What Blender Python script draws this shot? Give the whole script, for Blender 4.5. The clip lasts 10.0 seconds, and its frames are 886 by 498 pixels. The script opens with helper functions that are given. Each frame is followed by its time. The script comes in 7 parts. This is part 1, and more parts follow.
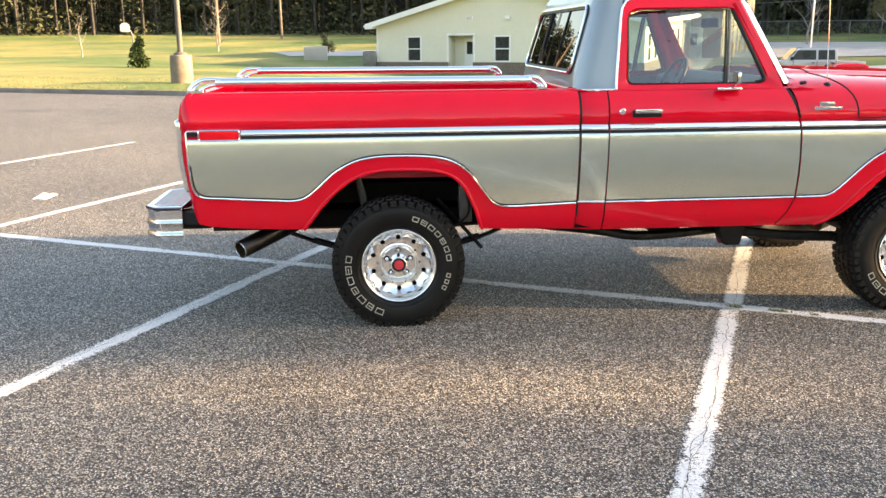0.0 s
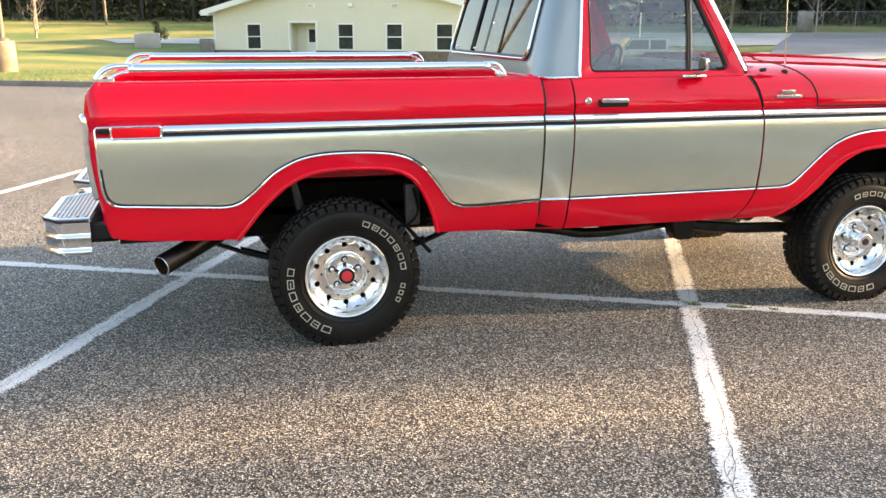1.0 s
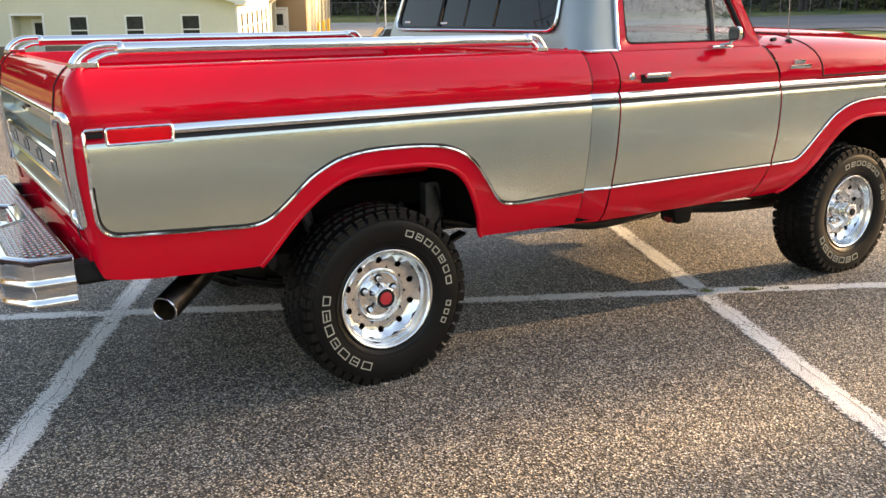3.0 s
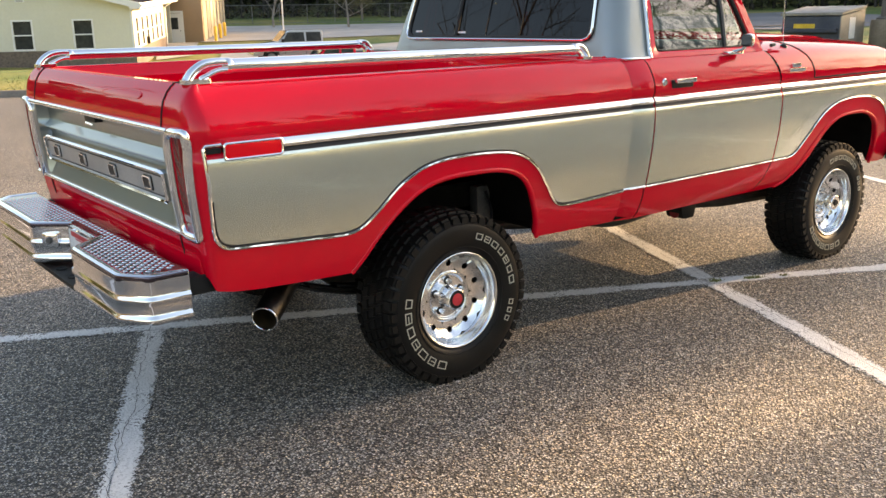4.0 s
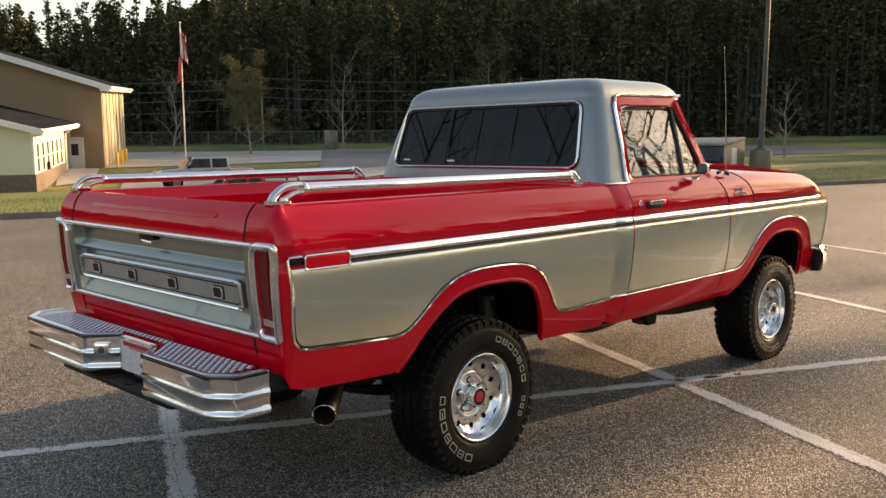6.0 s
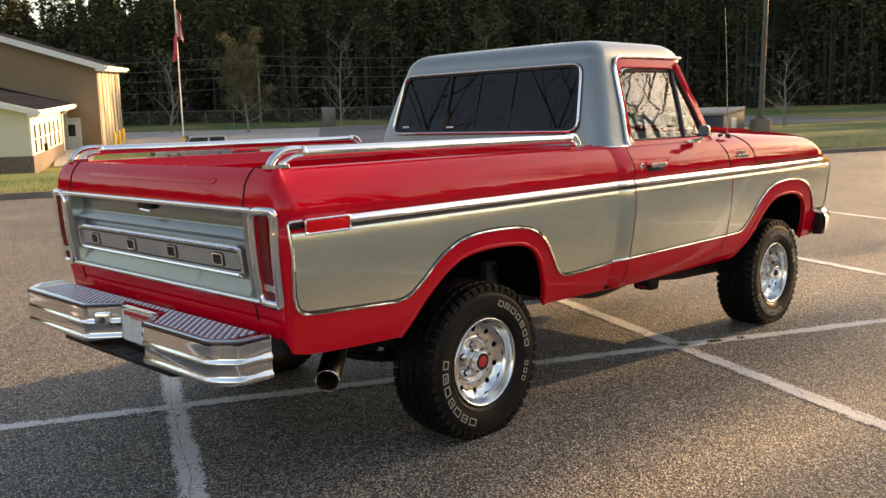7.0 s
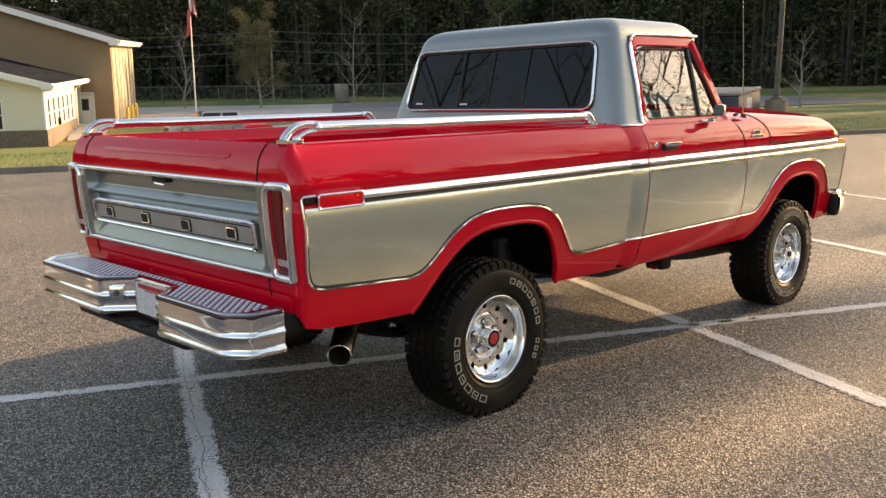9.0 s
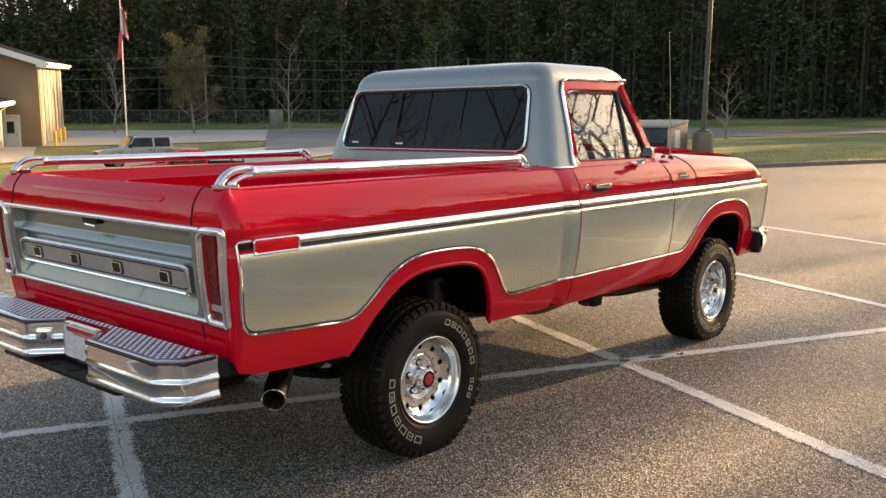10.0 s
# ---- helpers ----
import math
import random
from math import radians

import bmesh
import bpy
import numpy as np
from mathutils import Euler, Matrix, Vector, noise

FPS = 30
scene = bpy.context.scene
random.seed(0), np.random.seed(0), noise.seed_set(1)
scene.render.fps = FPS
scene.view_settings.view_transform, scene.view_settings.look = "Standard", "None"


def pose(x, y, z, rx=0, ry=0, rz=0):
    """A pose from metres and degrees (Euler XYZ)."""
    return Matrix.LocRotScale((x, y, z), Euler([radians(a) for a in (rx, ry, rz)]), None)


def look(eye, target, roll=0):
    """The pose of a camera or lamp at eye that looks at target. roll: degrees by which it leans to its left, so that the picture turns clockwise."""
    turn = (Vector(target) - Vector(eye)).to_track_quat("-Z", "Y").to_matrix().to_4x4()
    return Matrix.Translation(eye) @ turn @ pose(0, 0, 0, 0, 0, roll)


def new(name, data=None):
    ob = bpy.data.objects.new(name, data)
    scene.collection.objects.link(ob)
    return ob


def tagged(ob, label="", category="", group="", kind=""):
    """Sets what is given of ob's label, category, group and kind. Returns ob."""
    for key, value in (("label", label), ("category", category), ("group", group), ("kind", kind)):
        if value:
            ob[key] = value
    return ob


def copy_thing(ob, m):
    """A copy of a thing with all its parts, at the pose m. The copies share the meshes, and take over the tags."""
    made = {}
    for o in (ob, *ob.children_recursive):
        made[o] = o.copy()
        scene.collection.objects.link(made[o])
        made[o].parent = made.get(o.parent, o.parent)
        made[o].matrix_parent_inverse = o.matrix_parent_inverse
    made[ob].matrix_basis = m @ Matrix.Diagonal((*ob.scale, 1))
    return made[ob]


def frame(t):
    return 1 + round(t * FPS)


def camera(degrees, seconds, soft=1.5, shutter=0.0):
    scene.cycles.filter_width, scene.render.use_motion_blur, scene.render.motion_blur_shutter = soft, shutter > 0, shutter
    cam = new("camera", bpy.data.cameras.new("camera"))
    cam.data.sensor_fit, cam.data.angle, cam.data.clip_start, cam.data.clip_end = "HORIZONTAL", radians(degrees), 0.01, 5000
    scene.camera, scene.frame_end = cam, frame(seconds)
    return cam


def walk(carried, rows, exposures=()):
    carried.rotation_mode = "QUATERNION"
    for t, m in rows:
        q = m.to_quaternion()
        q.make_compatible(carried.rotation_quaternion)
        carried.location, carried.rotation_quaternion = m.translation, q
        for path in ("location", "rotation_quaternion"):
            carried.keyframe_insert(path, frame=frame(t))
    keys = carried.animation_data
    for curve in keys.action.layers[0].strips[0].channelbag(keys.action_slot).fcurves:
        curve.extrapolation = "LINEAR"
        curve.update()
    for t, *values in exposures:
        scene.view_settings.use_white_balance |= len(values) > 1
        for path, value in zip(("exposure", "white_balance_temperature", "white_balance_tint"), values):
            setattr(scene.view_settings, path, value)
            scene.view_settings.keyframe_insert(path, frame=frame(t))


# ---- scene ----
EXPOSURES = ((0, 2.53, 7650, 14), (1, 2.55, 7650, 14), (1.5, 2.38, 7750, 14), (2.5, 2.16, 7950, 15), (4, 2.01, 8050, 17), (4.5, 2.02, 8150, 17), (5, 1.99, 8300, 18), (5.5, 1.64, 8500, 18), (6, 1.25, 8500, 18), (7.5, 1.53, 8600, 18), (10, 1.60, 8500, 18))
cam = camera(52.6, 10.0)
PATH = [
    (0, (-0.112, -5.742, 1.57), (0.032, -3.801, 1.112), -0.5),
    (0.5, (-0.339, -5.461, 1.59), (0.085, -3.561, 1.135), 0.8),
    (1, (-0.618, -5.139, 1.539), (-0.126, -3.261, 1.056), 0.0),
    (1.5, (-0.778, -4.749, 1.501), (-0.267, -2.87, 1.045), -1.2),
    (2, (-1.064, -4.465, 1.476), (-0.4, -2.626, 1.054), 0.2),
    (2.5, (-1.362, -4.24, 1.456), (-0.527, -2.482, 0.997), 0.4),
    (2.7, (-1.441, -4.146, 1.445), (-0.539, -2.427, 0.964), -0.1),
    (3.8, (-2.123, -3.71, 1.477), (-0.941, -2.179, 0.968), -1.1),
    (4, (-2.251, -3.712, 1.499), (-1.06, -2.186, 0.996), -1.1),
    (4.5, (-2.518, -3.768, 1.54), (-1.231, -2.311, 1.07), -0.5),
    (5, (-2.757, -3.746, 1.611), (-1.354, -2.363, 1.266), -0.4),
    (5.5, (-2.923, -3.71, 1.598), (-1.5, -2.329, 1.337), -0.2),
    (6, (-2.969, -3.68, 1.521), (-1.569, -2.27, 1.285), -0.7),
    (7.5, (-2.954, -3.658, 1.463), (-1.562, -2.256, 1.144), -1.7),
    (8, (-2.957, -3.654, 1.462), (-1.578, -2.244, 1.129), -1.5),
    (8.5, (-2.961, -3.66, 1.463), (-1.586, -2.246, 1.129), -1.3),
    (9, (-2.966, -3.662, 1.461), (-1.597, -2.244, 1.125), -1.1),
    (9.5, (-2.971, -3.661, 1.467), (-1.583, -2.256, 1.149), -0.6),
    (10, (-2.984, -3.681, 1.537), (-1.508, -2.361, 1.257), -0.3),
]
walk(cam, [(t, look(eye, target, roll)) for t, eye, target, roll in PATH], EXPOSURES)

# ---------------------------------------------------------------- daylight
SUN_AZ, SUN_EL = math.atan2(-0.15, 0.98), radians(14.5)
world = bpy.data.worlds.new("world")
scene.world = world
world.use_nodes = True
wn = world.node_tree.nodes
sky = wn.new("ShaderNodeTexSky")
sky.sky_type, sky.sun_disc = "NISHITA", False
sky.sun_elevation, sky.sun_rotation = SUN_EL, math.pi / 2 - SUN_AZ
sky.air_density, sky.dust_density, sky.ozone_density = 1.0, 1.3, 1.0
wn["Background"].inputs["Strength"].default_value = 0.135
world.node_tree.links.new(sky.outputs[0], wn["Background"].inputs["Color"])

sun_data = bpy.data.lights.new("sun", "SUN")
sun_data.energy, sun_data.angle, sun_data.color = 4.7, radians(0.9), (1.0, 0.75, 0.47)
sun = new("sun", sun_data)
SUN_DIR = Vector((math.cos(SUN_AZ) * math.cos(SUN_EL), math.sin(SUN_AZ) * math.cos(SUN_EL), math.sin(SUN_EL)))
sun.matrix_world = look(tuple(SUN_DIR * 60), (0, 0, 0))

# ---------------------------------------------------------------- materials


class Mat:
    """A small wrapper to write node materials in few lines."""

    def __init__(self, name, color=(0.5, 0.5, 0.5), rough=0.5, metal=0.0, **more):
        self.m = bpy.data.materials.new(name)
        self.m.use_nodes = True
        self.t = self.m.node_tree
        self.b = self.t.nodes["Principled BSDF"]
        self.put("Base Color", (*color, 1))
        self.put("Roughness", rough)
        self.put("Metallic", metal)
        for key, value in more.items():
            self.put(key.replace("_", " "), value)

    def put(self, key, value):
        self.b.inputs[key].default_value = value

    def node(self, kind, **values):
        n = self.t.nodes.new("ShaderNode" + kind)
        for key, value in values.items():
            n.inputs[key.replace("_", " ")].default_value = value
        return n

    def link(self, a, out, b, into):
        self.t.links.new(a.outputs[out], b.inputs[into])

    def coords(self, obj=True):
        return self.node("TexCoord"), "Object" if obj else "Generated"

    def noise(self, scale, detail=3.0, rough=0.55, world_space=False):
        n = self.node("TexNoise", Scale=scale, Detail=detail, Roughness=rough)
        if world_space:
            g = self.node("NewGeometry")
            self.link(g, "Position", n, "Vector")
        else:
            c, o = self.coords()
            self.link(c, o, n, "Vector")
        return n

    def ramp(self, src, out, stops):
        r = self.node("ValToRGB")
        el = r.color_ramp.elements
        while len(el) < len(stops):
            el.new(0.5)
        for e, (p, c) in zip(el, stops):
            e.position, e.color = p, (*c, 1) if len(c) == 3 else c
        self.link(src, out, r, "Fac")
        return r

    def mix(self, fac, a, b, blend="MIX"):
        """fac, a and b: a number or colour, or (node, output)."""
        n = self.t.nodes.new("ShaderNodeMixRGB")
        n.blend_type = blend
        for key, v in (("Fac", fac), ("Color1", a), ("Color2", b)):
            if isinstance(v, tuple) and not isinstance(v[0], (int, float)):
                self.t.links.new(v[0].outputs[v[1]], n.inputs[key])
            else:
                n.inputs[key].default_value = (*v, 1) if isinstance(v, tuple) else v
        return n

    def color(self, src, out="Color"):
        self.link(src, out, self.b, "Base Color")
        return self

    def rough(self, src, out, lo, hi):
        r = self.node("MapRange", To_Min=lo, To_Max=hi)
        self.link(src, out, r, "Value")
        self.link(r, "Result", self.b, "Roughness")
        return self

    def bump(self, src, out, strength, distance):
        n = self.node("Bump", Strength=strength, Distance=distance)
        self.link(src, out, n, "Height")
        self.link(n, "Normal", self.b, "Normal")
        return self


def two_scale(name, a, b, scale, fine, rough=(0.4, 0.6), metal=0.0, bump=(0.1, 0.003), world_space=False, grain=(0.82, 1.12), **more):
    """A surface that varies slowly between two colours, with a finer grain over it."""
    m = Mat(name, a, rough[0], metal, **more)
    big, small = m.noise(scale, 4, world_space=world_space), m.noise(fine, 3, world_space=world_space)
    f = m.ramp(big, "Fac", [(0.35, (0, 0, 0)), (0.65, (1, 1, 1))])
    base = m.mix((f, "Color"), a, b)
    tint = m.ramp(small, "Fac", [(0.3, (grain[0],) * 3), (0.7, (grain[1],) * 3)])
    m.color(m.mix(1.0, (base, "Color"), (tint, "Color"), "MULTIPLY"))
    m.rough(small, "Fac", *rough)
    m.bump(small, "Fac", *bump)
    return m.m


def car_paint(name, a, b, metal, rough, coat=1.0, spec=0.1, edge=(1.0, 1.0, 1.0)):
    """Enamel under a clear coat, slightly uneven in tone, under a film of dust."""
    m = Mat(name, a, rough, metal, Coat_Weight=coat, Coat_Roughness=0.02, Coat_IOR=1.5, Specular_IOR_Level=spec)
    m.put("Specular Tint", (*edge, 1))
    flake, dust = m.noise(7, 3), m.noise(3.0, 5)
    m.color(m.mix((flake, "Fac"), a, b))
    m.rough(dust, "Fac", rough - 0.02, rough + 0.04)
    return m.m


RED = car_paint("red_paint", (0.70, 0.0035, 0.019), (0.74, 0.0045, 0.022), 0.0, 0.35, 0.7, 0.0)
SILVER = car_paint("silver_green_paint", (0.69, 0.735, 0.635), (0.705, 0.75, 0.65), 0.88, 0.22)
# body silver with the rear's shade put into a darker colour, for the tailgate
SHADED_SILVER = car_paint("silver_paint_shaded", (0.22, 0.255, 0.25), (0.235, 0.27, 0.265), 0.75, 0.28, 0.7)
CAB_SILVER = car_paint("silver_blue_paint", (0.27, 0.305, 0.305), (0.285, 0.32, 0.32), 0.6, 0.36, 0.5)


def chrome(name, tone, rough):
    m = Mat(name, tone, rough, 1.0)
    n = m.noise(14, 4)
    m.rough(n, "Fac", rough * 0.6, rough * 1.6)
    return m.m


CHROME = chrome("chrome", (0.88, 0.88, 0.89), 0.05)
ALLOY = chrome("polished_alloy", (0.86, 0.86, 0.85), 0.15)
BUMPER = chrome("bumper_chrome", (0.80, 0.80, 0.81), 0.07)
# tread base coloured dark purple to stand for the red tailgate's reflection
TREAD_CHROME = chrome("reflection_tinted_chrome", (0.13, 0.105, 0.12), 0.12)
TREAD_BAR = chrome("tread_bar_chrome", (0.55, 0.53, 0.55), 0.12)
BRUSHED = two_scale("brushed_metal", (0.45, 0.45, 0.44), (0.55, 0.55, 0.54), 8, 200, (0.3, 0.45), 0.9)
APPLIQUE = two_scale("grey_applique", (0.40, 0.41, 0.41), (0.46, 0.47, 0.47), 6, 300, (0.38, 0.5), 0.6)
BLACK_TRIM = two_scale("black_trim", (0.010, 0.010, 0.011), (0.016, 0.016, 0.016), 5, 90, (0.35, 0.5), Specular_IOR_Level=0.25)
FOOT = two_scale("stained_concrete", (0.15, 0.118, 0.085), (0.27, 0.22, 0.165), 1.6, 24, (0.8, 0.9), 0.0, (0.3, 0.01), True)
GAP = Mat("seam_black", (0.006, 0.006, 0.006), 0.8).m
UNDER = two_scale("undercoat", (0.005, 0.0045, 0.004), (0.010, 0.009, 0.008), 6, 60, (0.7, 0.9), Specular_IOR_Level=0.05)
TIP_LINING = two_scale("warm_brown_metal", (0.06, 0.042, 0.022), (0.11, 0.078, 0.042), 10, 60, (0.4, 0.6), 0.7)
STEEL = two_scale("grey_steel", (0.10, 0.10, 0.10), (0.16, 0.15, 0.14), 8, 80, (0.4, 0.6), 0.6)
DARK_METAL = two_scale("dark_metal", (0.012, 0.012, 0.012), (0.032, 0.029, 0.026), 8, 80, (0.45, 0.7), 0.4, Specular_IOR_Level=0.2)
EXHAUST = two_scale("exhaust_pipe", (0.02, 0.019, 0.018), (0.045, 0.041, 0.037), 10, 60, (0.25, 0.5), 0.9)
WHITE_RUBBER = two_scale("white_letter_rubber", (0.42, 0.39, 0.31), (0.55, 0.52, 0.43), 20, 90, (0.6, 0.8))
CLOTH = two_scale("seat_vinyl", (0.05, 0.05, 0.055), (0.07, 0.07, 0.075), 6, 120, (0.5, 0.7))
RED_TRIM = two_scale("red_interior", (0.20, 0.012, 0.016), (0.26, 0.016, 0.02), 6, 120, (0.5, 0.7))
WHITE_CARD = two_scale("white_plate", (0.72, 0.72, 0.72), (0.8, 0.8, 0.8), 8, 60, (0.3, 0.45))
RED_INK = two_scale("red_ink", (0.55, 0.02, 0.03), (0.62, 0.04, 0.05), 30, 120)
YELLOW = two_scale("yellow_paint", (0.70, 0.42, 0.03), (0.78, 0.50, 0.05), 3, 30, (0.45, 0.65))


def tyre_rubber():
    m = Mat("tyre_rubber", (0.010, 0.0098, 0.0095), 0.6, Specular_IOR_Level=0.22)
    dust, fine = m.noise(5, 4), m.noise(220, 2)
    c = m.ramp(dust, "Fac", [(0.35, (0.004, 0.0039, 0.0037)), (0.7, (0.010, 0.009, 0.008))])
    m.color(c).rough(fine, "Fac", 0.36, 0.52).bump(fine, "Fac", 0.15, 0.001)
    return m.m


RUBBER = tyre_rubber()


def lens(name, a, b):
    m = Mat(name, a, 0.25, Coat_Weight=0.25, Specular_IOR_Level=0.1)
    w = m.node("TexWave", Scale=90.0)
    c, o = m.coords()
    m.link(c, o, w, "Vector")
    m.color(m.mix((w, "Fac"), a, b)).bump(w, "Fac", 0.3, 0.002)
    return m.m


RED_LENS = lens("red_lens", (0.13, 0.0012, 0.003), (0.20, 0.002, 0.005))
MARKER_LENS = lens("marker_lens", (0.80, 0.006, 0.014), (0.88, 0.010, 0.020))
AMBER_LENS = lens("amber_lens", (0.75, 0.25, 0.02), (0.9, 0.36, 0.04))
CLEAR_LENS = lens("clear_lens", (0.42, 0.32, 0.31), (0.55, 0.45, 0.43))


def glass(name, tint, clear, gloss=0.06, rise=3.0):
    """A thin pane: a reflection that grows towards grazing angles over a tinted see-through."""
    m = bpy.data.materials.new(name)
    m.use_nodes = True
    t = m.node_tree
    t.nodes.clear()
    out, mix, lw = t.nodes.new("ShaderNodeOutputMaterial"), t.nodes.new("ShaderNodeMixShader"), t.nodes.new("ShaderNodeLayerWeight")
    power, span = t.nodes.new("ShaderNodeMath"), t.nodes.new("ShaderNodeMapRange")
    gl, tr = t.nodes.new("ShaderNodeBsdfGlossy"), t.nodes.new("ShaderNodeBsdfTransparent")
    lw.inputs["Blend"].default_value = 0.5
    power.operation = "POWER"
    power.inputs[1].default_value = rise
    span.inputs["To Min"].default_value, span.inputs["To Max"].default_value = gloss, 1.0
    gl.inputs["Roughness"].default_value = 0.015
    tr.inputs["Color"].default_value = (*[c * clear for c in tint], 1)
    for a, b, c, d in ((lw, "Facing", power, 0), (power, 0, span, "Value"), (span, "Result", mix, 0), (tr, 0, mix, 1), (gl, 0, mix, 2), (mix, 0, out, 0)):
        t.links.new(a.outputs[b], c.inputs[d])
    return m


GLASS = glass("side_glass", (0.80, 0.93, 0.87), 0.84, 0.11)
TINTED = glass("tinted_glass", (0.8, 0.82, 0.9), 0.02, 0.032, 4.6)
WINDOW_GLASS = two_scale("house_pane", (0.035, 0.04, 0.04), (0.06, 0.065, 0.06), 1, 4, (0.05, 0.1), 0.0, (0.02, 0.002), Specular_IOR_Level=0.06)


def asphalt():
    """Worn asphalt: stone chips in dark binder, with larger pale and oily patches and hairline cracks."""
    m = Mat("asphalt", (0.06, 0.06, 0.06), 0.8)
    g = m.node("NewGeometry")
    v = m.node("TexVoronoi", Scale=138.0)
    v2 = m.node("TexVoronoi", Scale=310.0)
    big = m.node("TexNoise", Scale=0.35, Detail=5.0)
    mid = m.node("TexNoise", Scale=9.0, Detail=4.0)
    for n in (v, v2, big, mid):
        m.link(g, "Position", n, "Vector")
    sep = m.node("SeparateColor")
    m.link(v, "Color", sep, "Color")
    chips = m.ramp(sep, "Red", [(0.0, (0.014, 0.013, 0.012)), (0.35, (0.082, 0.078, 0.072)), (0.72, (0.39, 0.37, 0.34)), (1.0, (0.78, 0.74, 0.68))])
    edge = m.ramp(v, "Distance", [(0.30, (1, 1, 1)), (0.68, (0.19, 0.19, 0.19))])
    c = m.mix(1.0, (chips, "Color"), (edge, "Color"), "MULTIPLY")
    sep2 = m.node("SeparateColor")
    m.link(v2, "Color", sep2, "Color")
    grit = m.ramp(sep2, "Green", [(0.0, (0.38, 0.38, 0.38)), (1.0, (1.75, 1.72, 1.66))])
    c = m.mix(1.0, (c, "Color"), (grit, "Color"), "MULTIPLY")
    wear = m.ramp(big, "Fac", [(0.3, (0.78, 0.78, 0.79)), (0.7, (1.25, 1.22, 1.18))])
    c = m.mix(1.0, (c, "Color"), (wear, "Color"), "MULTIPLY")
    spots = m.ramp(mid, "Fac", [(0.3, (0.86, 0.86, 0.86)), (0.7, (1.1, 1.1, 1.1))])
    c = m.mix(1.0, (c, "Color"), (spots, "Color"), "MULTIPLY")
    hue = m.ramp(sep, "Blue", [(0.0, (1.14, 1.0, 0.80)), (0.45, (1.0, 1.0, 1.0)), (1.0, (0.94, 0.98, 1.05))])
    m.color(m.mix(1.0, (c, "Color"), (hue, "Color"), "MULTIPLY"))
    m.put("Roughness", 0.66)
    m.bump(v, "Distance", 1.0, 0.006)
    return m.m


ASPHALT = asphalt()


def line_paint():
    """Old traffic paint: chalky white, worn through to the stones in spots and along both edges."""
    m = Mat("line_paint", (0.6, 0.6, 0.58), 0.7)
    g = m.node("NewGeometry")
    v, n, w = m.node("TexVoronoi", Scale=150.0), m.node("TexNoise", Scale=5.0, Detail=5.0), m.node("TexNoise", Scale=55.0, Detail=3.0)
    for k in (v, n, w):
        m.link(g, "Position", k, "Vector")
    grit = m.node("SeparateColor")
    m.link(v, "Color", grit, "Color")
    rim = m.node("Attribute")
    rim.attribute_name = "rim"

    def add(a, a_out, factor, b, b_out):
        k = m.node("Math")
        k.operation = "MULTIPLY_ADD"
        m.link(a, a_out, k, 0)
        k.inputs[1].default_value = factor
        m.link(b, b_out, k, 2)
        return k

    sum_ = add(w, "Fac", 0.6, n, "Fac")
    sum_ = add(grit, "Red", 0.42, sum_, "Value")
    sum_ = add(rim, "Fac", 0.40, sum_, "Value")
    scaled = m.node("MapRange", From_Min=1.20, From_Max=1.34, To_Min=1.0, To_Max=0.0)
    m.link(sum_, "Value", scaled, "Value")
    m.link(scaled, "Result", m.b, "Alpha")
    tone = m.ramp(n, "Fac", [(0.3, (0.66, 0.655, 0.64)), (0.7, (0.80, 0.79, 0.77))])
    spot = m.ramp(grit, "Green", [(0.0, (0.72, 0.72, 0.72)), (0.4, (1.0, 1.0, 1.0))])
    m.color(m.mix(1.0, (tone, "Color"), (spot, "Color"), "MULTIPLY"))
    m.bump(v, "Distance", 0.8, 0.004)
    return m.m


LINE = line_paint()
CRACK = Mat("crack", (0.02, 0.019, 0.018), 0.9).m


def grass_mat(name, a, b, c):
    m = Mat(name, a, 0.85)
    big, mid, fine = m.noise(0.09, 5, world_space=True), m.noise(0.9, 4, world_space=True), m.noise(26, 3, world_space=True)
    k = m.mix((m.ramp(big, "Fac", [(0.42, (0, 0, 0)), (0.63, (1, 1, 1))]), "Color"), a, b)
    k = m.mix((m.ramp(mid, "Fac", [(0.45, (0, 0, 0)), (0.75, (1, 1, 1))]), "Color"), (k, "Color"), c)
    t = m.ramp(fine, "Fac", [(0.3, (0.6, 0.6, 0.6)), (0.7, (1.3, 1.3, 1.3))])
    m.color(m.mix(1.0, (k, "Color"), (t, "Color"), "MULTIPLY"))
    m.bump(fine, "Fac", 0.8, 0.05)
    return m.m


GRASS = grass_mat("lawn", (0.085, 0.145, 0.025), (0.34, 0.275, 0.08), (0.16, 0.19, 0.042))
BLADE = two_scale("grass_blades", (0.085, 0.14, 0.025), (0.22, 0.21, 0.07), 0.5, 30, (0.6, 0.8), world_space=True)
CONCRETE = two_scale("concrete", (0.36, 0.34, 0.31), (0.45, 0.43, 0.39), 0.4, 22, (0.75, 0.9), 0.0, (0.3, 0.01), True)
KERB = two_scale("kerb_concrete", (0.14, 0.12, 0.10), (0.24, 0.21, 0.18), 1.2, 30, (0.8, 0.9), 0.0, (0.4, 0.01), True)
DRIVE = two_scale("far_asphalt", (0.14, 0.14, 0.14), (0.20, 0.195, 0.19), 0.15, 12, (0.8, 0.9), 0.0, (0.2, 0.01), True)
SIDING = two_scale("cream_siding", (0.66, 0.635, 0.51), (0.70, 0.675, 0.55), 0.3, 8, (0.5, 0.65), grain=(0.97, 1.02))
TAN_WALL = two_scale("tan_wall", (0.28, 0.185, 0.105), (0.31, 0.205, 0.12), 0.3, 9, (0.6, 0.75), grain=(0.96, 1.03))
